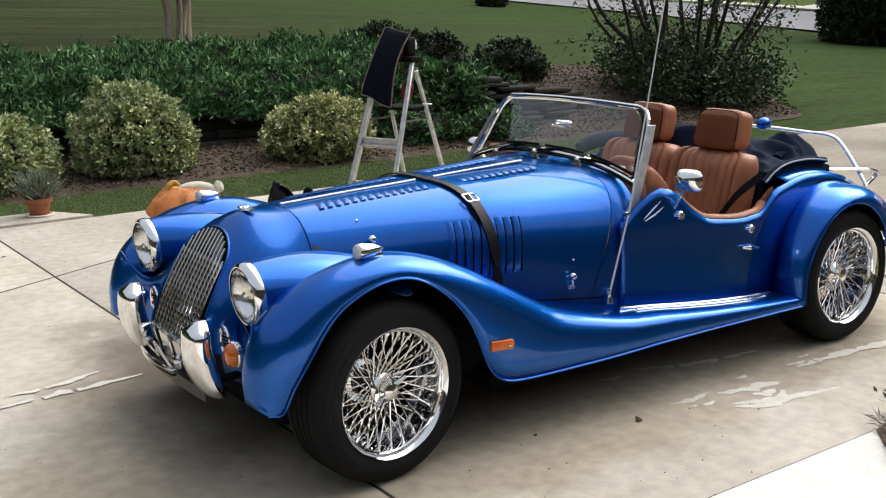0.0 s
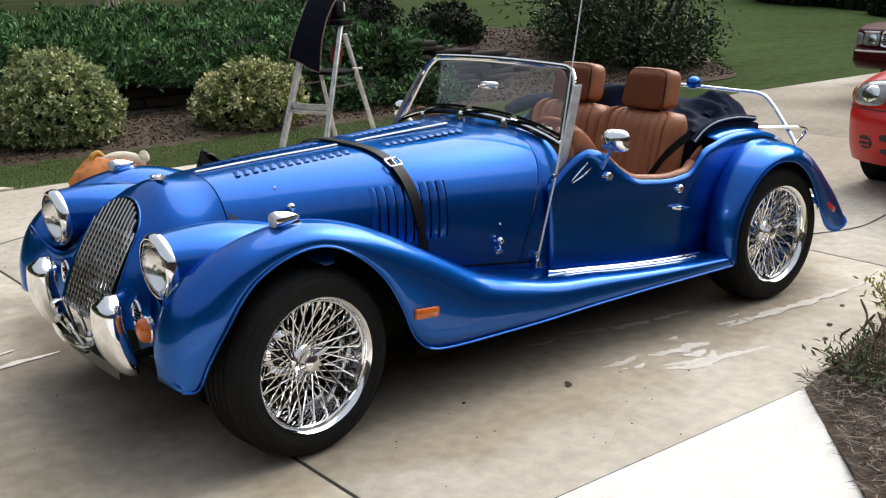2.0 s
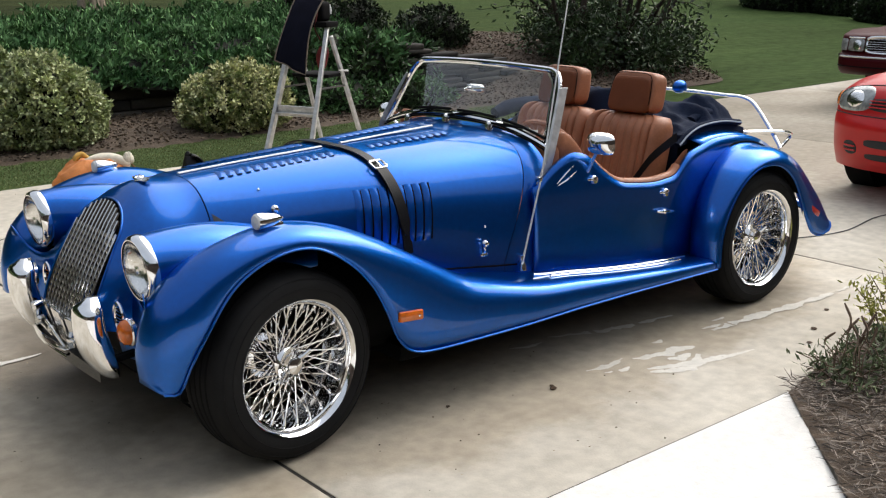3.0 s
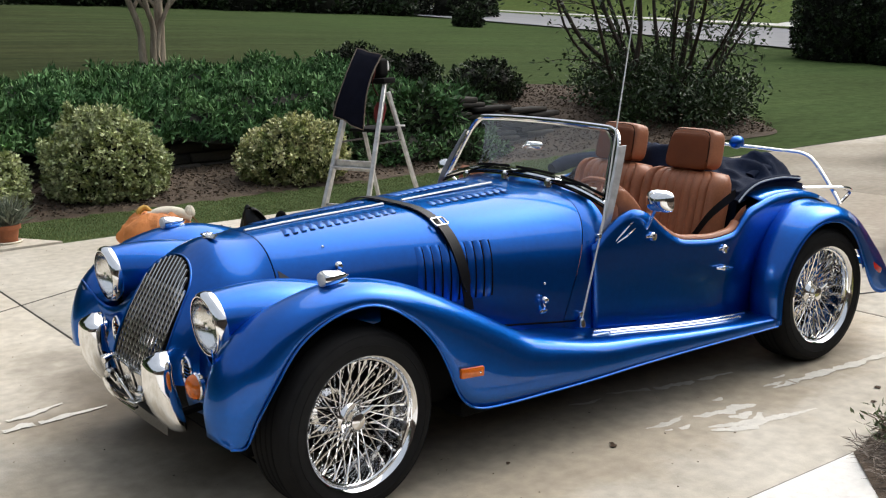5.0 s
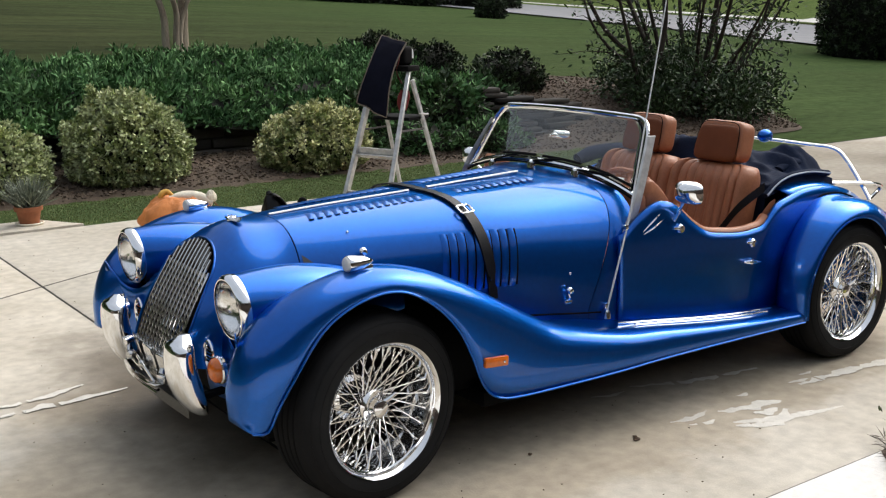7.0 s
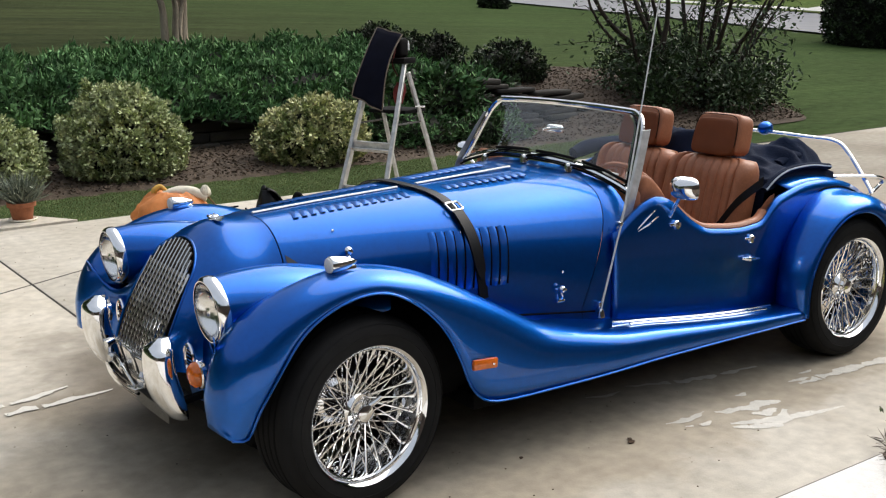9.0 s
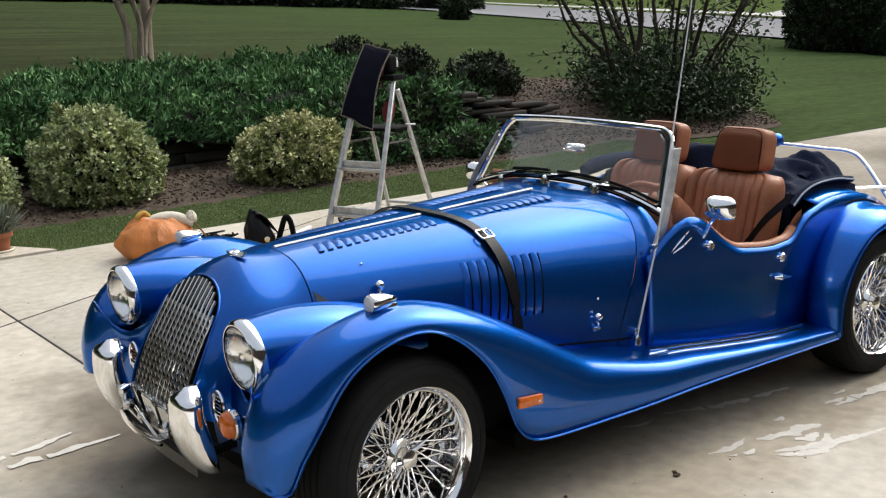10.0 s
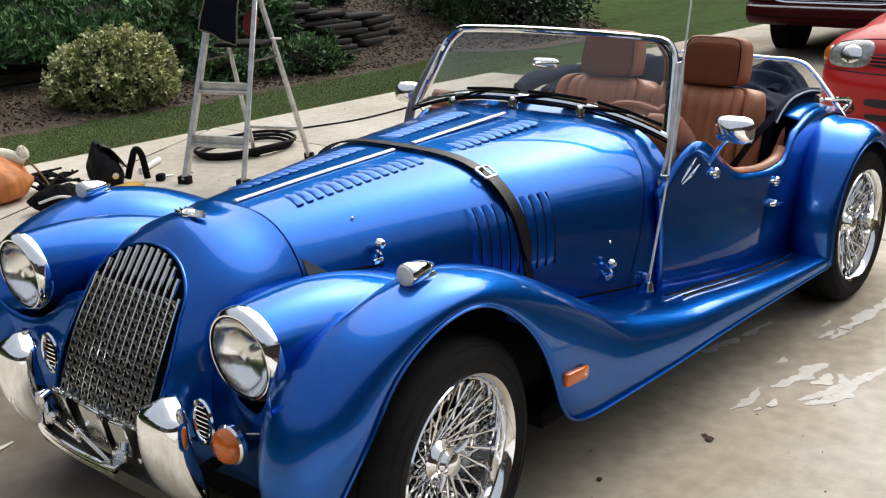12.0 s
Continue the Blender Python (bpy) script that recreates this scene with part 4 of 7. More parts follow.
for side in (1, -1):
    # padded leather cheek that closes each end of the dashboard
    cheek = [(1.405, 0.79), (1.402, 0.84), (1.41, 0.882), (1.425, 0.898), (1.442, 0.894), (1.47, 0.872), (1.51, 0.838), (1.542, 0.808), (1.546, 0.795), (1.535, 0.783), (1.50, 0.772), (1.45, 0.765)]
    rows = []
    for y, f in ((0.492, 0.86), (0.488, 0.95), (0.478, 1.0), (0.40, 1.0), (0.38, 0.97), (0.372, 0.86)):
        rows.append([Vector((1.46 + (x - 1.46) * f, -side * y, 0.825 + (z - 0.825) * f)) for x, z in cheek])
    part("dash_cheek", loft(rows, ring=True, cap=True), LEATHER, car, "tan leather pad at the dashboard end", sharp=60)
part("bulkhead", block((0.03, 1.0, 0.36), pose(2.33, 0, 0.55), 0.01), BLACK, car)
for side in (1, -1):
    part("quarter_trim", loft([[Vector((2.02 + 0.16 * u, -side * (0.545 - 0.02 * u), z)) for z in np.linspace(0.4, keyed(TOP, 2.02 + 0.16 * u)[0] - 0.004, 6)] for u in (0, 0.25, 0.5, 0.75, 1)]), LEATHER, car, "tan leather quarter trim")
    part("door_trim", loft([[Vector((x, -side * 0.50, z)) for z in (0.32, 0.62)] for x in (1.42, 1.7, 2.02)]), LEATHER, car)

# ---- front number-plate bar and brackets ----
bar_path = smooth_path([(-0.47, 0.335, 0.325), (-0.497, 0.24, 0.318), (-0.512, 0.08, 0.318), (-0.512, -0.10, 0.325)], 6)
bar = part("bumper_bar", tube(bar_path, 0.0075, 8), CHROME, car, "slim double chrome bumper bar")
part("lower_rail", tube([p + Vector((0.004, 0, -0.020)) for p in bar_path], 0.007, 8), CHROME, bar)
part("rail_web", tube([p + Vector((0.006, 0, -0.010)) for p in bar_path], 0.006, 6), BLACK, bar)
part("lower_valance", loft([[Vector((-0.485 + 0.10 * abs(y) ** 2, y, z)) for z in (0.262, 0.28, 0.302)] for y in np.linspace(-0.29, 0.29, 13)]), VALANCE, car, "dull perforated steel valance")
part("valance_tray", loft([[Vector((x, y, 0.302 + 0.25 * (x + 0.49))) for x in (-0.484, -0.44, -0.38)] for y in np.linspace(-0.29, 0.29, 7)]), VALANCE, car)
part("lower_panel", loft([[Vector((-0.462 + 0.12 * y * y, y, z)) for z in (0.295, 0.36, 0.43)] for y in np.linspace(-0.2, 0.2, 9)]), VALANCE, car, "dark steel panel below the grille")
for y in (-0.15, -0.055, 0.055, 0.115):
    part("panel_bolt", lathe([(0.001, 0.012), (0.008, 0.010), (0.010, 0.0)], 10, Matrix.Translation((-0.463, y, 0.345)) @ pose(0, 0, 0, 0, -90, 0)), STEEL, car)
# towing plate, jaws and tie bars under the grille
part("tow_bracket", joined(block((0.010, 0.085, 0.125), pose(-0.488, 0.0, 0.388, 0, -12, 0), 0.004, 1), block((0.008, 0.05, 0.10), pose(-0.485, -0.105, 0.392, 0, -14, 10), 0.003, 1), block((0.03, 0.022, 0.03), pose(-0.502, 0.055, 0.365, 10, 14, 10), 0.006, 1), beam((-0.505, 0.10, 0.385), (-0.512, -0.085, 0.338), 0.008, 0.012), block((0.05, 0.05, 0.007), pose(-0.505, -0.095, 0.337, 0, 4, 12), 0.002, 1),
     block((0.012, 0.045, 0.028), pose(-0.492, -0.10, 0.352, 0, 0, 12), 0.003, 1), tube([(-0.50, -0.14, 0.40), (-0.508, -0.145, 0.385)], 0.011, 10)), STEEL, car, "bright steel towing bracket")
part("fog_bracket", joined(block((0.008, 0.06, 0.10), pose(-0.474, 0.165, 0.395, 0, -14, -8), 0.003, 1), block((0.035, 0.03, 0.03), pose(-0.492, 0.195, 0.362, 8, 10, 20), 0.007, 1), beam((-0.48, 0.25, 0.40), (-0.495, 0.22, 0.335), 0.014, 0.022), tube([(-0.50, 0.235, 0.40), (-0.472, 0.245, 0.405)], 0.013, 10), tube([(-0.495, 0.27, 0.365), (-0.47, 0.275, 0.37)], 0.011, 10),
     beam((-0.495, 0.19, 0.352), (-0.505, 0.05, 0.345), 0.006, 0.012)), STEEL, car, "steel lamp bracket with bolts")

# ---- bonnet fittings ----
for x0, x1 in ((-0.018, 0.60), (0.69, 1.17)):
    pts = [Vector((x, 0, hood_z(x, 0) + 0.003)) for x in np.linspace(x0, x1, 12)]
    part("hinge_strip", tube(pts, 0.009, 8, 0.5), WHITE, car, "pale polished hinge strip along the bonnet")


def louvre(at, along, out, up, length, w, bulge):
    """A pressed louvre: a raised teardrop with an open edge."""
    rows = []
    for i in range(7):
        u = i / 6
        h = math.sin(math.pi * (0.06 + 0.88 * u)) ** 0.6
        rows.append([at + along * (length * (u - 0.5)) + up * (w * (v - 0.5)) + out * (bulge * h * (1 - (1 - v) ** 2) + 0.0005) for v in (0, 0.25, 0.5, 0.75, 1)] + [at + along * (length * (u - 0.5)) + up * (w * 0.5) - out * 0.002])
    return loft(rows)


for side in (1, -1):
    for row_x in (np.linspace(0.09, 0.55, 14), np.linspace(0.74, 1.10, 11)):
        for x in row_x:
            y = -side * (0.105 + 0.03 * x)
            z = hood_z(x, y)
            sl = (hood_z(x, abs(y) + 0.03) - hood_z(x, abs(y) - 0.03)) / 0.06
            along = Vector((-0.25, -side, sl)).normalized()
            out = Vector((0, -side * -sl, 1)).normalized()
            part("louvre", louvre(Vector((x, y, z)), along, out, Vector((1, 0, 0)), 0.078, 0.020, 0.0062), PAINT, car, sharp=50)
    for i in range(9):
        x, z = 0.50 + i * 0.034, 0.660
        rows = []
        for k in range(13):
            h = -0.106 + 0.212 * k / 12
            rise = (1 - abs(2 * k / 12 - 1) ** 6) * 0.0085
            row = []
            for v, f in ((0.0, 0.0), (0.25, 0.45), (0.5, 0.8), (0.75, 1.0), (0.95, 0.95), (1.0, 0.0)):
                px = x + 0.022 * (v - 0.6) + 0.12 * h
                row.append(Vector((px, -side * (hood_y(px, z + h) + 0.0006 + rise * f), z + h)))
            rows.append(row)
        part("side_louvre", loft(rows), PAINT, car, sharp=35)
        part("slot", tube([Vector((x + 0.0165 + 0.12 * h, -side * (hood_y(x + 0.0165, z + h) - 0.0005), z + h)) for h in np.linspace(-0.102, 0.102, 11)], 0.0032, 6), BLACK, car)
    # catches low on the bonnet and by the cowl
    for x, z in ((0.985, 0.487), (0.187, 0.714)):
        y = -side * (hood_y(x, z) + 0.003)
        part("bonnet_catch", joined(tube([(x, y, z - 0.02), (x, y - side * 0.016, z), (x, y, z + 0.022)], 0.006, 8), lathe([(0.001, 0.024), (0.010, 0.022), (0.016, 0.014), (0.016, 0.006), (0.010, 0.0)], 14, Matrix.Translation((x, y - side * 0.006, z + 0.026)) @ pose(0, 0, 0, 90 * side, 0, 0)),
             block((0.036, 0.014, 0.014), pose(x, y - side * 0.005, z - 0.02), 0.003)), CHROME, car, "small chrome bonnet catch")
    # rubber corner where the cowl meets the wing
    part("rubber_corner", loft([[Vector((-0.02 + 0.055 * u, -side * (hood_y(-0.02 + 0.055 * u, z) + 0.004), z)) for z in (0.70, 0.70 + 0.045 * (1 - u))] for u in (0, 0.33, 0.66, 0.98)]), GREYRUBBER, car, "grey rubber corner pad")

for side in (1, -1):
    for line in ([(x, 0.700 - 0.10 * x) for x in np.linspace(-0.01, 0.2, 8)], [(x, 0.432 - 0.08 * (x - 0.8)) for x in np.linspace(0.78, 1.14, 8)]):
        part("bonnet_gap", tube([Vector((x, -side * (hood_y(x, z) + 0.001), z)) for x, z in line], 0.0038, 6), BLACK, car)

# leather strap over the bonnet, with its buckle
pts = []
for k in range(60):
    a = k / 59
    ang = math.pi * (0.015 + 0.97 * a)
    x = 0.655
    w, zb, zt, n = keyed(HOOD, x)
    c, s = math.cos(ang), math.sin(ang)
    pts.append(Vector((x - 0.02 * s + 0.09 * max(0, 0.8 - zb - (zt - zb) * abs(s) ** (2 / n)), -(w + 0.005) * math.copysign(abs(c) ** (2 / n), c), zb + (zt - zb + 0.005) * abs(s) ** (2 / n))))
strap_rows = []
for i, p in enumerate(pts):
    d = (pts[min(i + 1, 59)] - pts[max(i - 1, 0)]).normalized()
    o = Vector((1, 0, 0)).cross(d).normalized()
    o = o if o.dot(p - Vector((p.x, 0, 0.5))) > 0 else -o
    xs = Vector((1, 0, 0)) - d * d.x
    strap_rows.append([p - xs * 0.0195, p - xs * 0.0195 + o * 0.005, p + xs * 0.0195 + o * 0.005, p + xs * 0.0195])
strap = part("bonnet_strap", loft(strap_rows, ring=True), STRAP, car, "black leather bonnet strap with a steel buckle", sharp=30)
bi = min(range(60), key=lambda i: abs(pts[i].y + 0.30) + abs(pts[i].z - 0.83))
bp, bd = pts[bi], (pts[bi + 1] - pts[bi - 1]).normalized()
bo = Vector((1, 0, 0)).cross(bd).normalized()
bo = bo if bo.z > 0 else -bo
mb = Matrix((Vector((1, 0, 0)), bd, bo)).transposed().to_4x4()
mb.translation = bp + bo * 0.010
ring_pts = [(0.024, 0.021, 0), (-0.024, 0.021, 0), (-0.029, 0.016, 0), (-0.029, -0.016, 0), (-0.024, -0.021, 0), (0.024, -0.021, 0), (0.029, -0.016, 0), (0.029, 0.016, 0), (0.024, 0.021, 0)]
part("buckle", joined(tube([mb @ Vector(p) for p in ring_pts], 0.0045, 8), tube([mb @ Vector((0, -0.022, 0.002)), mb @ Vector((0, 0.024, 0.004))], 0.003, 6)), STEEL, strap)
for off in (0.055, 0.085):
    j = min(range(bi), key=lambda i: abs((pts[i] - bp).length - off))
    part("keeper", loft([[p + (p - Vector((p.x, 0, 0.45))).normalized() * 0.004 for p in r] for r in ([pts[j + k] - Vector((0.024, 0, 0)), pts[j + k] + Vector((0.024, 0, 0))] for k in (-1, 0, 1))]), STRAP, strap)
# second layer of the strap below the buckle, ending in a rounded tongue
j0 = max(2, bi - 17)
tongue = []
for n, r in enumerate(strap_rows[j0:bi]):
    c = (r[0] + r[3]) / 2
    wide = 1.14 * math.sqrt(max(0.05, 1 - max(0.0, 1 - n / 2.5) ** 2))
    tongue.append([c + (p - c) * wide + (p - Vector((p.x, 0, 0.45))).normalized() * 0.007 for p in r])
part("tongue", loft(tongue, ring=True, cap=True), STRAP, strap)

# winged badge on the cowl
def cowl_point(x, y):
    u = (x + 0.275) / 0.24
    return Vector((x, y, 0.80 + 0.048 * u + 0.03 * math.sin(math.pi * min(max(u, 0), 1)) * (1 - 0.4 * u) - 0.9 * y * y))


BX = -0.162
badge = part("winged_badge", lathe([(0.001, 0.009), (0.008, 0.008), (0.011, 0.006), (0.015, 0.008), (0.018, 0.005), (0.019, 0.0)], 20, Matrix.Translation(cowl_point(BX, 0) + Vector((0, 0, 0.005))) @ pose(0, 0, 0, 0, -14, 0)), CHROME, car, "chrome winged badge, plain")
for s in (1, -1):
    # three tiers of feathers, the foremost longest
    for tier, (dx, length) in enumerate(((-0.008, 0.050), (0.001, 0.042), (0.009, 0.030))):
        rows = []
        for u in np.linspace(0, 1, 7):
            c = cowl_point(BX + dx + 0.010 * u * u, s * (0.013 + length * u)) + Vector((0, 0, 0.006 + 0.001 * tier))
            w = 0.0065 * (1 - 0.75 * u ** 2)
            rows.append([c + Vector((-w, 0, 0)), c + Vector((-w * 0.5, 0, 0.004)), c + Vector((w * 0.6, 0, 0.004)), c + Vector((w, 0, 0))])
        part("badge_feather", loft(rows, ring=True, cap=True), STEEL, badge)

# ---- windscreen ----
def screen_point(u, v):
    """u from -1 (near) to 1 (far), v from 0 (base) to 1 (top); the pane bows a little forward."""
    y = 0.056 - 0.029 * v + u * (0.552 - 0.074 * v)
    x = 1.345 + 0.115 * v - 0.02 * (1 - u * u)
    base = 0.925 - 0.085 * abs(u) ** 2.6
    top = 1.148 - 0.014 * u * u
    return Vector((x, y, base + (top - base) * v))


outline = [screen_point(u, 0) for u in np.linspace(-1, 1, 25)]
corner = 0.86
topl = [screen_point(u, 1) for u in np.linspace(corner, -corner, 25)]
def round_corner(s):
    a, b, c = screen_point(s, 0.72), screen_point(s, 1.0), screen_point(s * corner, 1.0)
    return [a * (1 - t) ** 2 + b * 2 * t * (1 - t) + c * t * t for t in np.linspace(0, 1, 8)]
sides_far = [screen_point(1, v) for v in np.linspace(0, 0.7, 6)][1:]
loop_pts = outline + sides_far + round_corner(1) + topl[1:-1] + round_corner(-1)[::-1] + [screen_point(-1, v) for v in np.linspace(0.7, 0, 6)]
screen = part("windscreen", tube(loop_pts, 0.011, 8), CHROME, car, "low raked windscreen in a chrome frame")
glass_rows = []
for v in np.linspace(0.0, 1.0, 15):
    lim = 1 - 0.15 * max(0, (v - 0.72) / 0.28) ** 2.2
    glass_rows.append([screen_point(u * lim, v) for u in np.linspace(-1, 1, 25)])
pane = solid(part("pane", loft(glass_rows), GLASS, screen, "clear glass pane", sharp=180), 0.004, 0)
pane.visible_shadow = False
part("base_rubber", tube([p + Vector((-0.012, 0, -0.012)) for p in outline], 0.0045, 8), BLACK, screen)
for s in (1, -1):
    post = [Vector((1.272, 0.056 + s * 0.552, 0.655)), Vector((1.312, 0.056 + s * 0.565, 0.75)), Vector((1.352, 0.056 + s * 0.563, 0.86)), Vector((1.40, 0.045 + s * 0.535, 0.97)), Vector((1.445, 0.034 + s * 0.505, 1.07))]
    part("post", loft([[p + Vector((-0.028, 0, 0)), p + Vector((-0.022, s * 0.008, 0)), p + Vector((0.018, s * 0.008, 0)), p + Vector((0.026, 0, 0)), p + Vector((0, -s * 0.006, 0))] for p in smooth_path(post, 4)], ring=True, cap=True), ALU, screen, "satin alloy windscreen post")
for u in (-0.66, -0.34, 0.17, 0.5):
    p = screen_point(u, 0)
    part("demister_vent", block((0.05, 0.13, 0.01), pose(p.x + 0.045, p.y, p.z - 0.004, 0, 12, 0), 0.003), WHITE, screen, "pale demister slot")
for y, L in ((0.375, 0.26), (0.098, 0.27), (-0.185, 0.27)):
    p = Vector((1.30, y, hood_z(1.30, y - 0.04) + 0.010))
    wiper = part("wiper", lathe([(0.018, -0.014), (0.017, 0.008), (0.012, 0.020), (0.001, 0.023)], 14, Matrix.Translation(p)), CHROME, car, "black wiper on a chrome spindle")
    u = lambda yy: Vector((screen_point((yy - 0.056) / 0.55, 0.12).x - 0.012, yy, screen_point((yy - 0.056) / 0.55, 0.10).z))
    part("arm", tube([p + Vector((0, 0, 0.015)), p.lerp(u(y - L * 0.75), 0.5) + Vector((-0.005, 0, 0.014)), u(y - L * 0.7)], 0.0045, 6), BLACK, wiper)
    part("blade", tube([u(y + 0.02 - L * 0.25), u(y - L * 0.6), u(y - L * 1.05)], 0.006, 6), BLACK, wiper)
# inner mirror on the dash
im = part("inner_mirror", tube([(1.378, 0.02, 1.028), (1.392, 0.016, 1.034), (1.412, 0.008, 1.033)], 0.006, 8), CHROME, car, "small chrome interior mirror fixed to the windscreen")
rows = []
for i in range(7):
    f = math.sqrt(max(0.03, 1 - (1 - i / 6) ** 2))
    rows.append([Vector((1.405 + 0.028 * i / 6, 0.006 + 0.052 * f * math.copysign(abs(math.cos(a)) ** 0.6, math.cos(a)), 1.032 + 0.019 * f * math.copysign(abs(math.sin(a)) ** 0.6, math.sin(a)))) for a in [2 * math.pi * k / 20 for k in range(20)]])
part("mirror_head", loft(rows, ring=True, cap=True), CHROME, im)
# whip aerial
aer = part("aerial", tube([(1.147, -0.552, 0.415), (1.25, -0.552, 0.75), (1.42, -0.545, 1.56), (1.48, -0.54, 1.9)], [0.0045, 0.0036, 0.0026, 0.002], 6), WHITE, car, "thin pale whip aerial")
part("aerial_base", joined(lathe([(0.016, 0), (0.014, 0.02), (0.007, 0.035)], 12, pose(1.147, -0.555, 0.385)), block((0.02, 0.03, 0.03), pose(1.147, -0.54, 0.43), 0.005)), CHROME, aer)
part("aerial_clip", block((0.018, 0.03, 0.02), pose(1.243, -0.542, 0.735), 0.005), CHROME, aer)
for x, z in ((1.0, 0.575), (0.17, 0.80), (2.1, 0.66), (2.42, 0.765)):
    yy = -(hood_y(x, z) + 0.002) if x < 1.3 else -(side_y(x, z) + 0.004)
    part("stud", lathe([(0.001, 0.005), (0.005, 0.003), (0.006, 0)], 10, Matrix.Translation((x, yy, z)) @ pose(0, 0, 0, 90, 0, 0)), CHROME, car)

# ---- seats ----
def cushion(w, d, h, seg=12):
    """A soft block with rounded edges."""
    bm = bmesh.new()
    bmesh.ops.create_cube(bm, size=1)
    bmesh.ops.subdivide_edges(bm, edges=bm.edges[:], cuts=seg, use_grid_fill=True)
    for v in bm.verts:
        c = v.co * 2
        n = 6.0
        r = (abs(c.x) ** n + abs(c.y) ** n + abs(c.z) ** n) ** (1 / n)
        m = max(abs(c.x), abs(c.y), abs(c.z))
        c = c / r * m
        v.co = Vector((c.x * d / 2, c.y * w / 2, c.z * h / 2))
    return bm


def seat(y0):
    """One bucket seat: fluted back, squab and headrest; leans back."""
    lean = Matrix.Translation((2.06, y0, 0.62)) @ Euler((0, radians(14), 0)).to_matrix().to_4x4()
    rows = []
    for i in range(31):
        v = i / 30
        # the top rolls over backwards; the shoulders are rounded
        roll = max(0.0, (v - 0.80) / 0.20)
        z = -0.26 + 0.55 * (v if v < 0.80 else 0.80 + 0.17 * math.sin(roll * math.pi / 2))
        back = 0.06 * (1 - math.cos(roll * math.pi / 2))
        half = 0.206 * (1 - 0.38 * roll ** 3) - 0.02 * (1 - min(v / 0.25, 1)) ** 2
        row = []
        for k in range(113):
            u = -1 + 2 * k / 112
            inner = 1 - smoothstep(0.66, 0.74, abs(u))
            flute = 0.013 * abs(math.cos(math.pi * 3.5 * u / 0.70)) ** 0.6 * inner * (1 - roll * 0.8)
            bolster = 0.034 * smoothstep(0.66, 0.80, abs(u)) * (1 - 0.55 * v)
            seam = -0.010 * math.exp(-((abs(u) - 0.70) / 0.02) ** 2) * (1 - roll)
            edge = 0.075 * (1 - math.sqrt(max(0.0, 1 - max(0.0, (abs(u) - 0.80) / 0.20) ** 2)))
            row.append(lean @ Vector((-(0.05 + flute + bolster + seam) + edge + back, u * half, z)))
        row.append(lean @ Vector((0.055 + back * 0.2, half * 0.93, z - 0.012)))
        row.append(lean @ Vector((0.055 + back * 0.2, -half * 0.93, z - 0.012)))
        rows.append(row)
    s = part("seat", loft(rows, ring=True, cap=True), LEATHER, car, "fluted tan leather bucket seat", sharp=50)
    sq = cushion(0.44, 0.48, 0.14)
    bmesh.ops.transform(sq, matrix=pose(1.80, y0, 0.42, 0, -8, 0), verts=sq.verts)
    part("squab", sq, LEATHER, s)
    hr = cushion(0.228, 0.11, 0.185)
    for v in hr.verts:
        k = v.co.z / 0.185 + 0.5
        v.co.y *= 1.0 - 0.10 * k ** 2
        v.co.x += 0.012 * k
    bmesh.ops.transform(hr, matrix=pose(2.165, y0, 0.977, 0, 12, 0), verts=hr.verts)
    head = part("headrest", hr, LEATHER, s, "square tan leather headrest")
    face = cushion(0.208, 0.05, 0.165)
    for v in face.verts:
        v.co.y *= 1.0 - 0.10 * (v.co.z / 0.165 + 0.5) ** 2
        v.co.x += 0.01 * (v.co.z / 0.165 + 0.5)
    bmesh.ops.transform(face, matrix=pose(2.121, y0, 0.970, 0, 12, 0), verts=face.verts)
    part("headrest_face", face, LEATHER_DARK, head)
    pipe = []
    for k in range(41):
        a = 2 * math.pi * k / 40
        c, si = math.cos(a), math.sin(a)
        r = 1 / (abs(c) ** 6 + abs(si) ** 6) ** (1 / 6)
        kk = si * r / 2 + 0.5
        pipe.append(pose(2.165, y0, 0.977, 0, 12, 0) @ Vector((-0.055 + 0.012 * kk, 0.104 * c * r * (1 - 0.10 * kk ** 2), 0.083 * si * r)))
    part("piping", tube(pipe, 0.0018, 6), BLACK, head, "black piping")
    for dy in (-0.05, 0.05):
        part("headrest_post", tube([(2.15, y0 + dy, 0.80), (2.16, y0 + dy, 0.93)], 0.006, 6), STEEL, head)
    return s


for y0 in (-0.262, 0.135):
    s = seat(y0)
    # belt across the side of the back
    sgn = -1 if y0 < 0 else 1
    belt = [Vector((2.13, y0 + sgn * 0.245, 0.80)), Vector((1.985, y0 + sgn * 0.225, 0.72)), Vector((1.925, y0 + sgn * 0.16, 0.60)), Vector((1.90, y0 + sgn * 0.05, 0.50))]
    part("seat_belt", loft([[p + Vector((-0.004, 0, 0.022)), p + Vector((-0.004, 0, -0.022))] for p in smooth_path(belt, 8)]), STRAP, s, "black seat belt")
# steering wheel
wheel_m = Matrix.Translation((1.60, -0.27, 0.765)) @ Euler((0, radians(60), 0)).to_matrix().to_4x4()
sw = part("steering_wheel", tube([wheel_m @ Vector((0.158 * math.cos(2 * math.pi * k / 40), 0.158 * math.sin(2 * math.pi * k / 40), 0)) for k in range(41)], 0.013, 8), LEATHER, car, "tan leather-rimmed steering wheel")
for k in range(3):
    a = 2 * math.pi * k / 3 + 0.5
    part("spoke", beam(wheel_m @ Vector((0.02 * math.cos(a), 0.02 * math.sin(a), -0.02)), wheel_m @ Vector((0.153 * math.cos(a), 0.153 * math.sin(a), 0)), 0.02, 0.004, 0.001), STEEL, sw)
part("boss", lathe([(0.04, -0.04), (0.045, -0.01), (0.03, 0.01), (0.001, 0.012)], 20, wheel_m), BLACK, sw)
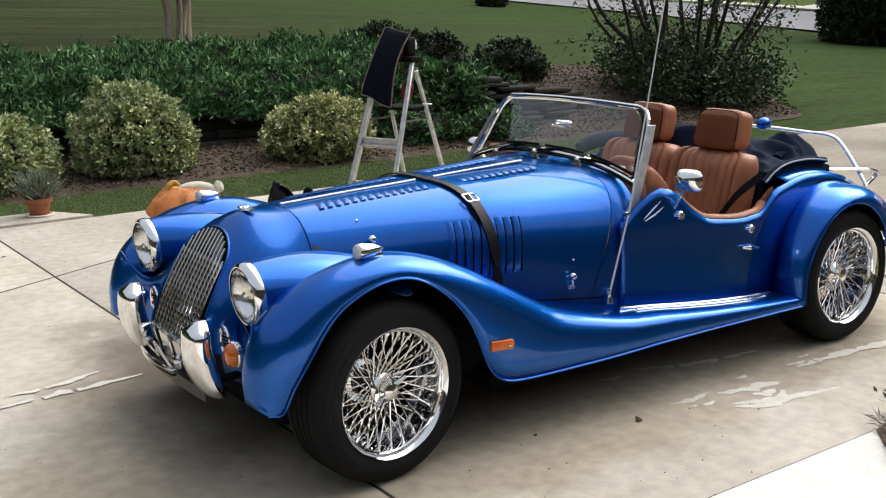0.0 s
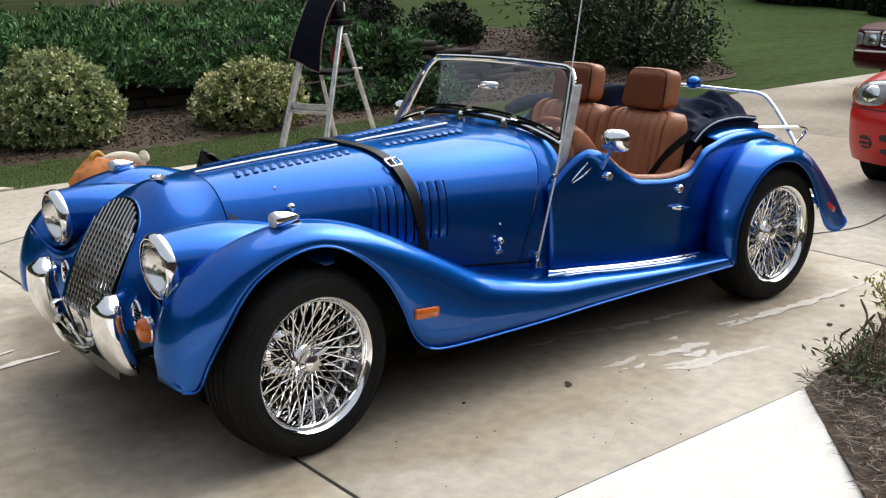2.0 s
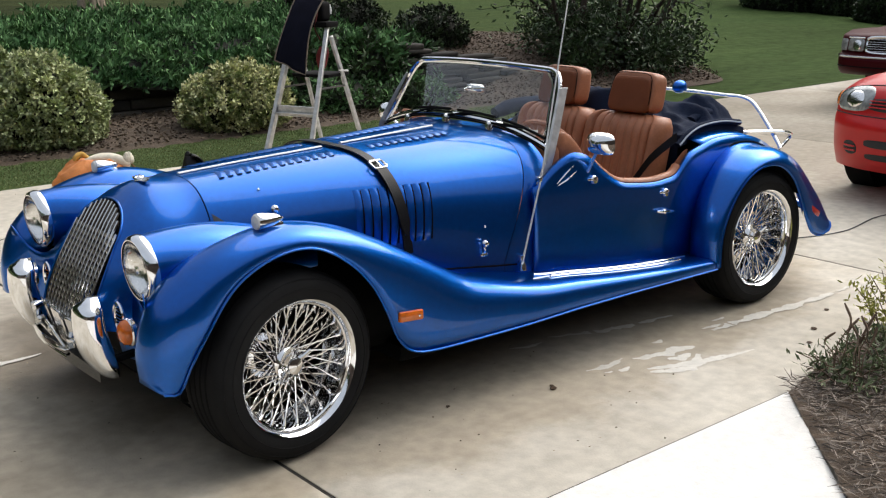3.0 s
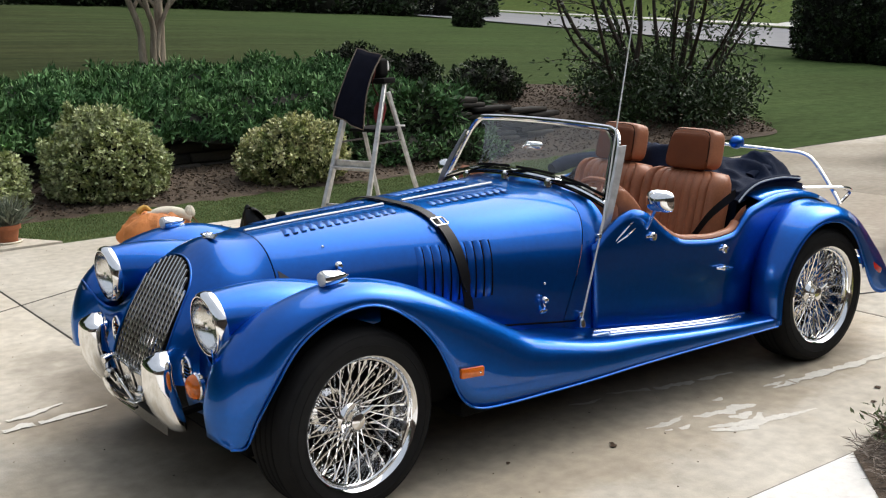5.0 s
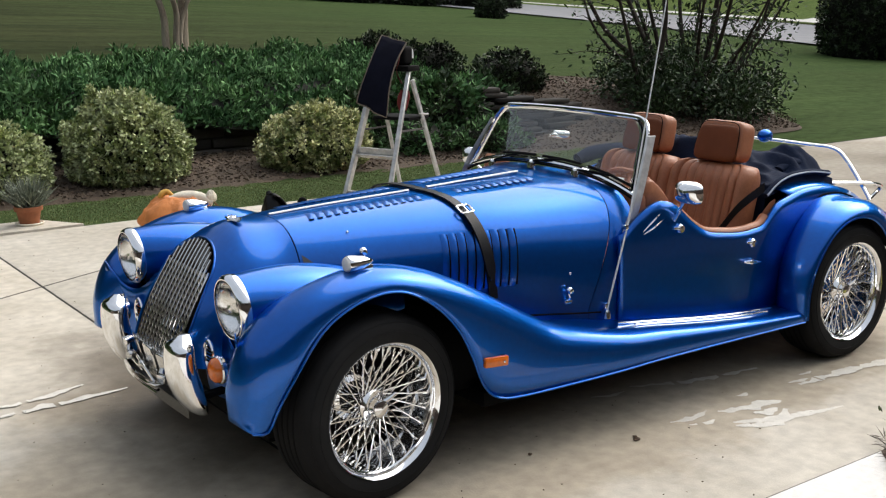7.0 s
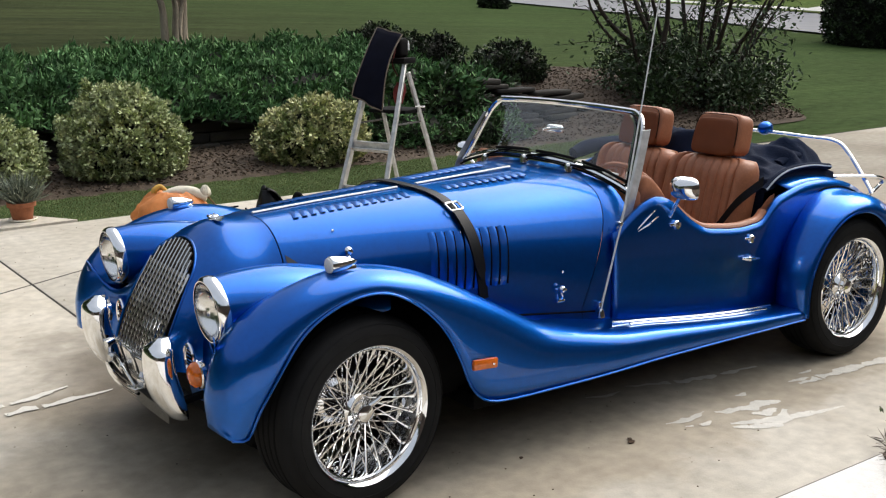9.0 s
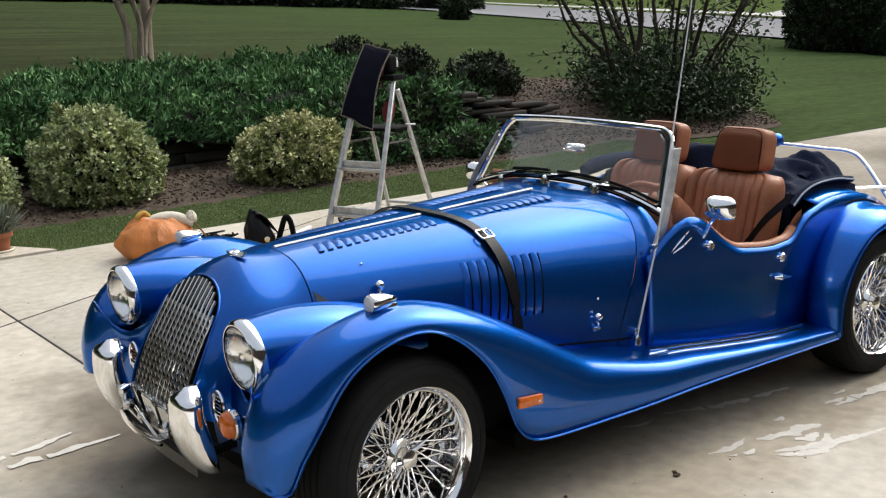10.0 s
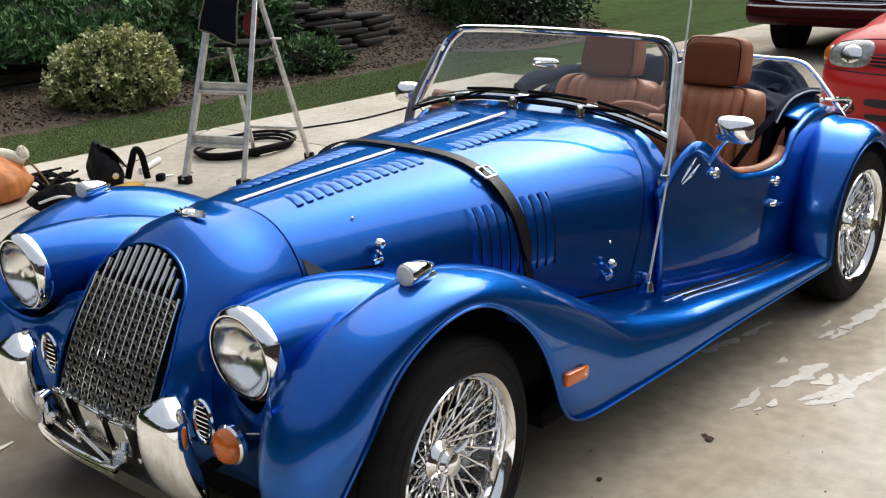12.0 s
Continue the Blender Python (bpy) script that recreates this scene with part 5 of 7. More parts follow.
part("column", tube([wheel_m @ Vector((0, 0, -0.02)), wheel_m @ Vector((0, 0, -0.2))], 0.02, 10), BLACK, sw)

# ---- folded hood: lumpy canvas rolls behind the seats ----
def canvas_roll(path_pts, radius, seed, flat=0.8):
    pts = smooth_path(path_pts, 10)
    rows = tube_rows(pts, radius, 24, flat)
    for i, r in enumerate(rows):
        c = sum(r, Vector()) / len(r)
        taper = 0.55 + 0.45 * math.sin(math.pi * min(max(i / (len(rows) - 1), 0.06), 0.94)) ** 0.5
        for k, p in enumerate(r):
            q = noise.fractal(Vector((p.x * 5, p.y * 5, p.z * 9 + seed)), 1.0, 2.0, 3)
            f = 0.5 * noise.noise(Vector((p.x * 14, p.y * 3, p.z * 14 + seed)))
            r[k] = c + (p - c) * taper * (1 + 0.22 * q + 0.15 * f)
    return loft(rows, ring=True, cap=True)


rows = []
for i in range(49):
    u = i / 48
    x = 2.19 + 0.52 * u
    row = []
    for k in range(73):
        v = -1 + 2 * k / 72
        y = v * (0.475 - 0.035 * u)
        q = noise.fractal(Vector((x * 5, y * 4, 1.7)), 1.0, 2.0, 4)
        fold = 0.012 * math.sin(30 * x + 7 * y + 5 * q) + 0.007 * math.sin(55 * x - 13 * y + 3 * q)
        middle = 0.105 * math.exp(-(v / 0.62) ** 4) * (0.35 + 0.65 * math.exp(-((u - 0.25) / 0.30) ** 2))
        bundle = 0.078 * math.exp(-((abs(v) - 0.74) / 0.24) ** 2) * math.exp(-((u - 0.72) / 0.27) ** 2)
        ends = smoothstep(0, 0.12, u) * smoothstep(1.0, 0.86, u) * smoothstep(1.0, 0.86, abs(v))
        z = keyed(TOP, x)[0] + 0.046 + ends * (0.015 + middle + bundle + 0.030 * q + fold)
        row.append(Vector((x, y, z)))
    rows.append(row)
hood = solid(part("folded_hood", loft(rows), CANVAS, car, "folded navy canvas hood in loose rolls", sharp=180), 0.01)
part("hood_skirt", loft([[p + Vector((0, 0, -0.004)), p + Vector((-0.02, 0, -0.10)), p + Vector((-0.02, 0, -0.30))] for p in rows[0]]), CANVAS, hood, sharp=180)
for side in (-1, 1):
    part("hood_hem", loft([[r[0 if side < 0 else -1] + Vector((0, 0, -0.002)), r[0 if side < 0 else -1] + Vector((0, side * 0.006, -0.05))] for r in rows]), CANVAS, hood, sharp=180)
part("hood_roll", canvas_roll([(2.08, 0.525, 0.80), (2.19, 0.51, 0.828), (2.33, 0.48, 0.84), (2.47, 0.43, 0.84)], 0.050, 6, 0.8), CANVAS, hood)
part("hood_roll", canvas_roll([(2.40, -0.37, 0.835), (2.50, -0.375, 0.862), (2.60, -0.36, 0.856), (2.68, -0.32, 0.81)], 0.034, 4, 0.7), CANVAS, hood)
edge = [(2.165, -0.482, 0.755), (2.24, -0.478, 0.800), (2.34, -0.472, 0.826), (2.5, -0.462, 0.828), (2.66, -0.450, 0.806)]
part("hood_edge", tube(smooth_path(edge, 6), 0.014, 8), CANVAS, hood)
part("hood_piping", tube(smooth_path([(x, y - 0.013, z + 0.002) for x, y, z in edge], 6), 0.0045, 6), mat("grey_blue_piping", (0.42, 0.47, 0.55), 0.6), hood, "pale blue piping")

# ---- luggage rack ----
rack = part("luggage_rack", tube(smooth_path([(2.97, 0.40, 0.64), (3.05, 0.33, 0.80), (3.08, 0.27, 0.865), (3.085, 0.1, 0.872), (3.085, -0.1, 0.868), (3.085, -0.22, 0.862), (3.08, -0.29, 0.81), (3.06, -0.42, 0.63)], 8), 0.009, 8), CHROME, car, "chrome tubular luggage rack")
part("lower_loop", tube(smooth_path([(2.78, -0.33, 0.73), (3.0, -0.37, 0.715), (3.14, -0.40, 0.70), (3.19, -0.39, 0.67), (3.14, -0.36, 0.60)], 6), 0.009, 8), CHROME, rack)
part("lower_loop", tube(smooth_path([(2.78, 0.33, 0.73), (3.0, 0.37, 0.715), (3.14, 0.40, 0.70), (3.19, 0.39, 0.67), (3.14, 0.36, 0.60)], 6), 0.009, 8), CHROME, rack)
part("cross_tube", tube([(2.86, -0.33, 0.735), (2.88, 0, 0.76), (2.86, 0.33, 0.735)], 0.008, 8), CHROME, rack)
for y in (-0.16, 0.0, 0.16):
    part("rail", tube([(2.86, y, 0.75), (3.0, y, 0.735), (3.1, y, 0.66)], 0.006, 6), CHROME, rack)
m = Matrix.Translation((3.085, 0.125, 0.890)) @ Matrix.Diagonal((0.050, 0.030, 0.036, 1))
part("brake_lamp_pod", lathe([(max(math.sin(a), 0.001), math.cos(a)) for a in np.linspace(0.01, math.pi - 0.01, 14)], 20, m), PAINT, rack, "small blue high-mounted brake lamp pod")
part("rear_bumper", tube([(3.02, -0.62, 0.33), (3.14, -0.55, 0.34), (3.2, -0.3, 0.345), (3.2, 0.3, 0.345), (3.14, 0.55, 0.34)], 0.022, 10), CHROME, car, "chrome rear bumper bar")

# ---- wire wheels ----
def torus_profile(points, seg, m):
    return lathe(points, seg, m, close=True)


spoke_mesh = {}


def wheel(x, y, side, steer=0):
    """Axis along y; side 1 faces the near side."""
    m = Matrix.Translation((x, y, 0.315)) @ pose(0, 0, 0, 0, 0, steer) @ pose(0, 0, 0, 90 * side, 0, 0)
    R = 0.315
    prof = [(0.214, 0.096), (0.232, 0.108), (0.262, 0.112), (0.286, 0.108), (0.302, 0.096), (0.311, 0.080), (R, 0.055), (R + 0.001, 0.0), (R, -0.055), (0.311, -0.08), (0.300, -0.098), (0.275, -0.106), (0.245, -0.104), (0.214, -0.09), (0.207, 0.0)]
    w = part("wheel", torus_profile([(0.216, 0.104), (0.226, 0.111), (0.229, 0.105), (0.222, 0.094), (0.206, 0.084), (0.201, 0.055), (0.199, 0.02), (0.184, -0.01), (0.184, -0.055), (0.200, -0.09), (0.223, -0.097), (0.227, -0.103), (0.217, -0.1), (0.193, -0.06), (0.191, 0.0), (0.204, 0.06), (0.212, 0.092)], 64, m), CHROME, car, "chrome wire wheel with a black tyre")
    tyre = part("tyre", torus_profile(prof, 72, m), RUBBER, w, "black rubber tyre")
    for r, h in ((0.262, 0.1120), (0.291, 0.1055)):
        part("sidewall_rib", torus_profile([(r - 0.003, h - 0.003), (r, h + 0.0015), (r + 0.003, h - 0.003)], 72, m), RUBBER, tyre)
    for h in (-0.045, -0.015, 0.015, 0.045):
        part("tread_groove", torus_profile([(R + 0.0015, h - 0.004), (R + 0.0015, h + 0.004), (R - 0.004, h)], 72, m), BLACK, tyre)
    part("hub", lathe([(0.075, -0.075), (0.078, -0.06), (0.058, -0.05), (0.05, -0.02), (0.046, 0.03), (0.052, 0.045), (0.052, 0.056), (0.044, 0.062), (0.036, 0.08)], 36, m @ pose(0, 0, -0.02)), CHROME, w)
    spin = part("spinner", lathe([(0.036, 0.06), (0.039, 0.072), (0.036, 0.084), (0.029, 0.092), (0.028, 0.101), (0.018, 0.106), (0.001, 0.108)], 28, m @ pose(0, 0, -0.02)), CHROME, w, "two-eared chrome knock-off spinner")
    for a in (35, 215):
        e = m @ pose(0, 0, -0.02, 0, 0, a)
        part("ear", tube([e @ Vector(p) for p in ((0.026, 0, 0.08), (0.048, 0, 0.092), (0.074, 0, 0.10))], [0.013, 0.011, 0.005], 8, 0.7), CHROME, spin)
    part("brake_disc", lathe([(0.04, -0.09), (0.15, -0.09), (0.15, -0.10), (0.04, -0.10)], 32, m), BLACK, w)
    # three laced rows of spokes: hub radius and height, rim radius and height, count, twist
    for key, (hr, hh, rr, rh, count, twist) in enumerate([(0.05, 0.030, 0.200, 0.048, 24, 34), (0.052, 0.034, 0.203, 0.066, 24, -34), (0.072, -0.080, 0.186, -0.02, 24, 26)]):
        if key not in spoke_mesh:
            a, b = Vector((hr, 0, hh)), Vector((rr * math.cos(radians(twist)), rr * math.sin(radians(twist)), rh))
            bm = joined(tube([a, b], 0.0027, 6), tube([b.lerp(a, 0.10), b.lerp(a, 0.0)], 0.0052, 6))
            tmp = part("spoke", bm, CHROME)
            spoke_mesh[key] = tmp.data
            bpy.data.objects.remove(tmp)
        for k in range(count):
            sp = new("spoke", spoke_mesh[key])
            sp.parent = w
            sp.matrix_basis = m @ pose(0, 0, 0, 0, 0, 360 * (k + 0.3 * key) / count)
    return w


for x in (0.0, 2.49):
    wheel(x, -0.627, 1, 6 if x < 1 else 0)
    wheel(x, 0.605 + 0.064 * x, -1, 6 if x < 1 else 0)

# the body stands a hair askew to the axles' near side: its centre line drifts across towards the tail
loose = {"wheel", "tyre", "sidewall_rib", "tread_groove", "hub", "spinner", "ear", "brake_disc", "spoke", "windscreen", "pane", "base_rubber", "post", "demister_vent", "wiper", "arm", "blade"}
bent = set()
for ob in car.children_recursive:
    if ob.name.split(".")[0] in loose and ob.parent.name.split(".")[0] != "steering_wheel" or ob.data in bent:
        continue
    bent.add(ob.data)
    n = len(ob.data.vertices)
    co = np.empty(n * 3)
    ob.data.vertices.foreach_get("co", co)
    co = co.reshape(-1, 3)
    co[:, 1] += 0.032 * np.maximum(co[:, 0], 0) * (1 + np.clip(co[:, 1] / 0.4, -1, 1))
    # the far front wing bellies out a little more than the near one
    co[:, 1] += 0.026 * np.clip((co[:, 1] - 0.52) / 0.2, 0, 1) * np.clip((0.8 - co[:, 0]) / 0.6, 0, 1)
    ob.data.vertices.foreach_set("co", co.ravel())
    ob.data.update()

# ---- step ladder with gear on it ----
GREYSTEEL = mat("dull_steel", (0.18, 0.18, 0.18), 0.5, 0.8, 0.3, 30)


def ladder():
    lad = thing("step_ladder", "worn aluminium step ladder standing on the driveway", "ladder")
    F1, F2 = Vector((2.10, 3.25, 0)), Vector((2.25, 2.87, 0))
    R1, R2 = Vector((2.86, 3.50, 0)), Vector((3.02, 3.13, 0))
    T1, T2 = Vector((2.525, 3.36, 1.16)), Vector((2.635, 3.08, 1.16))
    for f, t, nm in ((F1, T1, "front_rail"), (F2, T2, "front_rail")):
        rail = part(nm, beam(f + Vector((0, 0, 0.02)), t, 0.03, 0.062, 0.004, 20), ALU, lad)
        part("rubber_foot", block((0.05, 0.08, 0.05), pose(f.x, f.y, 0.025, 0, 0, 20), 0.006), RUBBER, rail)
    for f, t in ((R1, T1), (R2, T2)):
        rail = part("rear_rail", beam(f + Vector((0, 0, 0.02)), t + Vector((0.03, 0.01, -0.08)), 0.024, 0.038, 0.004, 20), ALU, lad)
        part("rubber_foot", block((0.04, 0.06, 0.045), pose(f.x, f.y, 0.0225, 0, 0, 20), 0.006), RUBBER, rail)
    for z in (0.25, 0.56):
        u = z / 1.16
        a, b = F1.lerp(T1, u), F2.lerp(T2, u)
        part("step", beam(a + Vector((0.01, 0, 0)), b + Vector((0.01, 0, 0)), 0.075, 0.028, 0.004, 90), ALU, lad)
        part("step_lip", beam(a + Vector((-0.025, -0.01, -0.012)), b + Vector((-0.025, -0.01, -0.012)), 0.008, 0.035, 0.002, 90), ALU, lad)
    part("rear_brace", beam(R1.lerp(T1, 0.19), R2.lerp(T2, 0.19), 0.02, 0.02, 0.003), ALU, lad)
    for a, b in ((F1, R1), (F2, R2)):
        ta, tb = (T1, T1) if a == F1 else (T2, T2)
        part("spreader", beam(a.lerp(ta, 0.62), b.lerp(tb, 0.62), 0.004, 0.014, 0.001), GREYSTEEL, lad)
    c = (T1 + T2) / 2
    part("top_cap", block((0.15, 0.36, 0.04), pose(c.x + 0.015, c.y, 1.165, 0, 0, 21), 0.008), BLACK, lad, "black plastic top cap")
    part("shelf", block((0.26, 0.33, 0.025), pose(2.66, 3.24, 0.80, 0, 0, 21), 0.006), BLACK, lad, "black paint shelf")
    return lad


ladder()
MAT = mat("navy_rubber_mat", (0.006, 0.007, 0.015), 0.9, 0, 0.3, 12, bump=0.3, bscale=160, spec=0.1)
rows = []
tl, tr, br, bl = Vector((2.48, 3.20, 1.40)), Vector((2.60, 3.065, 1.35)), Vector((2.365, 2.995, 0.825)), Vector((2.215, 3.11, 0.93))
for i in range(15):
    u = i / 14
    row = []
    for j in range(9):
        v = j / 8
        p = tl.lerp(tr, v).lerp(bl.lerp(br, v), u)
        row.append(p + Vector((-0.05 * math.sin(math.pi * u) + 0.012 * math.sin(9 * v + 5 * u), -0.03 * math.sin(math.pi * u), 0.01 * math.sin(7 * u))))
    rows.append(row)
fm = thing("floor_mat", "navy car floor mat hung over the step ladder", "mat")
solid(part("mat", loft(rows), MAT, fm), 0.008, 0)
edge = rows[0] + [r[-1] for r in rows[1:]] + rows[-1][::-1][1:] + [r[0] for r in rows[::-1]][1:]
part("edging", tube(edge, 0.006, 6), mat("grey_edging", (0.16, 0.13, 0.10), 0.8), fm, "brown stitched edging")

gear = thing("camera_bag", "small black padded bag on top of the ladder", "bag")
part("body", cushion(0.16, 0.12, 0.14, 8), BLACK, gear)
gear.matrix_world = pose(2.625, 3.185, 1.255, 0, 0, 20)
part("buckle", block((0.012, 0.05, 0.04), pose(-0.065, 0.03, 0.03), 0.004), STEEL, gear)
part("strap", tube(smooth_path([(-0.06, -0.05, 0.05), (-0.09, -0.06, -0.02), (-0.08, -0.03, -0.12), (-0.06, -0.06, -0.2)], 5), 0.008, 6, 0.4), mat("dark_red_webbing", (0.09, 0.015, 0.012), 0.8), gear)
part("bottle", lathe([(0.001, 0.07), (0.009, 0.066), (0.010, 0.05), (0.013, 0.044), (0.013, 0.0)], 14, pose(0.05, -0.07, -0.02)), WHITE, gear)
rag = thing("red_rag", "dark red rag lying on the ladder shelf", "rag")
part("cloth", canvas_roll([(2.60, 3.12, 0.86), (2.62, 3.14, 0.93), (2.64, 3.15, 1.0)], 0.045, 21), mat("red_cloth", (0.16, 0.02, 0.02), 0.9), rag)
tool = thing("paint_brush", "pale brush lying on the ladder shelf", "brush")
part("handle", tube([(2.70, 3.06, 0.835), (2.77, 3.04, 0.83)], [0.008, 0.012], 8, 0.6), WHITE, tool)

# ---- orange bag, black bag and odds and ends on the concrete ----
ORANGE = mat("orange_nylon", (0.72, 0.25, 0.065), 0.55, 0, 0.3, 7, bump=0.7, bscale=30, stretch=(1, 1, 0.12))
CREAM = mat("cream_cloth", (0.80, 0.74, 0.60), 0.8, 0, 0.2, 15, bump=0.4, bscale=40)
YELLOW = mat("yellow_cloth", (0.62, 0.36, 0.07), 0.7, 0, 0.25, 12)


def sack(w, d, h, seed, wrinkle=0.10, power=0.55):
    """A soft sack, gathered at the top, flat below."""
    rows = []
    for i in range(22):
        v = i / 21
        r = (math.sin(math.pi * (0.08 + 0.84 * v)) ** power) * (1 - 0.35 * v ** 2)
        if v < 0.08:
            r *= 0.9
        row = []
        for k in range(48):
            a = 2 * math.pi * k / 48
            q = noise.fractal(Vector((math.cos(a) * 2, math.sin(a) * 2, v * 3 + seed)), 1.0, 2.0, 4)
            pl = 0.05 * math.sin(a * 13 + seed) * v
            rr = r * (1 + wrinkle * q + pl)
            row.append(Vector((w / 2 * rr * math.cos(a), d / 2 * rr * math.sin(a), h * v * (1 + 0.08 * q * v))))
        rows.append(row)
    return loft(rows, ring=True, cap=True)


ob = thing("orange_bag", "stuffed bright orange nylon bag with cream cloth on top", "bag", (1.12, 3.86, 0.0), turn=-20)
part("sack", sack(0.60, 0.46, 0.275, 3, 0.09, 0.34), ORANGE, ob)
part("cream_top", canvas_roll([(-0.05, 0.02, 0.25), (0.06, 0.02, 0.27), (0.16, 0.0, 0.26), (0.25, -0.02, 0.22)], 0.05, 31), CREAM, ob, "cream cloth roll")
part("knot", sack(0.09, 0.08, 0.09, 9), CREAM, ob).matrix_local = pose(0.24, -0.01, 0.22)
part("yellow_tie", canvas_roll([(-0.12, 0.02, 0.24), (-0.11, 0.02, 0.29), (-0.07, 0.03, 0.31), (-0.02, 0.02, 0.27)], 0.026, 12), YELLOW, ob, "yellow gathered tie")
part("cord", tube(smooth_path([(0.24, -0.02, 0.25), (0.31, -0.05, 0.16), (0.36, -0.10, 0.05), (0.30, -0.16, 0.012)], 6), 0.007, 6), mat("brown_cord", (0.2, 0.12, 0.05), 0.8), ob)

bb = thing("black_bag", "black zipped shoulder bag standing on the driveway", "bag", (1.80, 3.62, 0.0), turn=-15)
rows = []
for i in range(20):
    v = i / 19
    swell = math.sin(math.pi * (0.22 + 0.62 * v)) ** 0.7
    wx, wy = 0.115 * swell * (1 - 0.55 * v ** 1.6), 0.095 * swell * (1 - 0.5 * v ** 2)
    row = []
    for a in np.linspace(0, 2 * math.pi, 41)[:-1]:
        q = noise.fractal(Vector((2 * math.cos(a), 2 * math.sin(a), v * 3)), 1.0, 2.0, 3)
        row.append(Vector((-0.055 * v ** 1.5 + wx * math.copysign(abs(math.cos(a)) ** 0.75, math.cos(a)) * (1 + 0.12 * q), wy * math.copysign(abs(math.sin(a)) ** 0.75, math.sin(a)) * (1 + 0.12 * q), 0.002 + 0.25 * v)))
    rows.append(row)
part("body", loft(rows, ring=True, cap=True), STRAP, bb, sharp=60)
flap = [[Vector((-0.05 + 0.15 * u + 0.01 * math.sin(5 * w), -0.075 + 0.13 * w, 0.255 - 0.14 * u ** 1.6 + 0.012 * math.sin(3 * w + 4 * u))) for w in np.linspace(0, 1, 9)] for u in np.linspace(0, 1, 9)]
solid(part("flap", loft(flap), STRAP, bb), 0.008, 0)
part("knob", sack(0.05, 0.05, 0.05, 4), STRAP, bb).matrix_local = pose(-0.06, 0, 0.235)
part("handle", tube(smooth_path([(0.11, -0.03, 0.03), (0.14, -0.04, 0.13), (0.172, -0.04, 0.205), (0.205, -0.05, 0.17), (0.225, -0.06, 0.02)], 6), 0.021, 10), BLACK, bb, "thick black looped handle")
part("label", lathe([(0.022, 0), (0.02, 0.004), (0.001, 0.005)], 16, pose(0.02, -0.085, 0.07, 90, 0, 0)), STEEL, bb)
yc = thing("yellow_sponge", "flat yellow sponge cloth on the concrete", "cloth")
part("cloth", cushion(0.12, 0.20, 0.03, 6), YELLOW, yc)
yc.matrix_world = pose(1.80, 3.42, 0.016, 0, 0, 10)
pp = thing("white_pipe", "short white plastic pipe on the concrete", "pipe")
part("tube", tube([(2.10, 3.72, 0.02), (2.36, 3.90, 0.02)], 0.02, 12), WHITE, pp)
cl = thing("grey_clamp", "small dark clamp lying on the concrete", "clamp")
part("jaw", block((0.06, 0.05, 0.045), pose(2.06, 3.45, 0.0225, 0, 0, 30), 0.012), BLACK, cl)
part("screw", tube([(2.06, 3.45, 0.02), (2.14, 3.43, 0.02)], 0.008, 8), STEEL, cl)

# tangle of black cable, cream rags and a black striped bag
rnd = random.Random(4)
cb = thing("cable_tangle", "tangled black cables beside the bags", "cable")
for n in range(9):
    c = Vector((1.55 + rnd.uniform(-0.07, 0.07), 3.80 + rnd.uniform(-0.06, 0.06), 0))
    pts = [c + Vector((rnd.uniform(-0.12, 0.12), rnd.uniform(-0.1, 0.1), rnd.uniform(0.01, 0.11))) for _ in range(6)]
    part("cable", tube(smooth_path(pts, 6), 0.008, 6), RUBBER, cb)
gb = thing("black_striped_bag", "low black bag with a white stripe on the concrete", "bag", (1.30, 3.30, 0.0), turn=-30)
part("body", sack(0.38, 0.22, 0.15, 5), BLACK, gb)
part("stripe", tube(smooth_path([(-0.12, -0.1, 0.08), (0, -0.115, 0.11), (0.12, -0.1, 0.07)], 5), 0.008, 6), WHITE, gb)
wr = thing("white_rag", "crumpled white rag on the concrete", "rag")
part("cloth", canvas_roll([(1.42, 3.62, 0.03), (1.52, 3.6, 0.05), (1.62, 3.64, 0.03)], 0.05, 44, 0.5), CREAM, wr)

# hose coiled round the ladder foot, with a cable trailing off
hose = thing("hose_coil", "coiled black garden hose lying on the driveway", "hose")
for k in range(3):
    pts = [Vector((2.95 + (0.36 + 0.02 * k) * math.cos(a), 3.72 + (0.24 + 0.02 * k) * math.sin(a), 0.013 + 0.022 * k + 0.008 * math.sin(3 * a))) for a in np.linspace(0, 2 * math.pi, 50)]
    part("coil", tube(pts, 0.012, 8), RUBBER, hose)
tr = thing("trailing_cable", "thin dark cable trailing over the driveway", "cable")
part("cable", tube(smooth_path([(3.2, 3.95, 0.008), (3.6, 3.98, 0.008), (4.2, 3.85, 0.008), (4.9, 3.9, 0.008)], 8), 0.007, 6), RUBBER, tr)
tr = thing("trailing_cable", "thin dark cable trailing behind the roadster", "cable")
part("cable", tube(smooth_path([(3.5, -0.1, 0.005), (4.0, -0.25, 0.005), (4.6, -0.2, 0.005), (5.2, -0.5, 0.005)], 8), 0.0032, 6), GREYRUBBER, tr)

# ---- terracotta pot ----
TERRA = mat("terracotta", (0.36, 0.13, 0.06), 0.85, 0, 0.3, 14, fine=0.1)
pot = thing("flower_pot", "weathered terracotta pot of grey-green lavender", "pot", (0.32, 4.84, 0.015))
part("bowl", lathe([(0.001, 0.0), (0.07, 0.0), (0.088, 0.10), (0.090, 0.105), (0.104, 0.108), (0.106, 0.14), (0.096, 0.142), (0.09, 0.12), (0.001, 0.12)], 32), TERRA, pot)
part("saucer_rim", lathe([(0.1, 0.0), (0.108, 0.012), (0.1, 0.018), (0.08, 0.004)], 32), CREAM, pot)

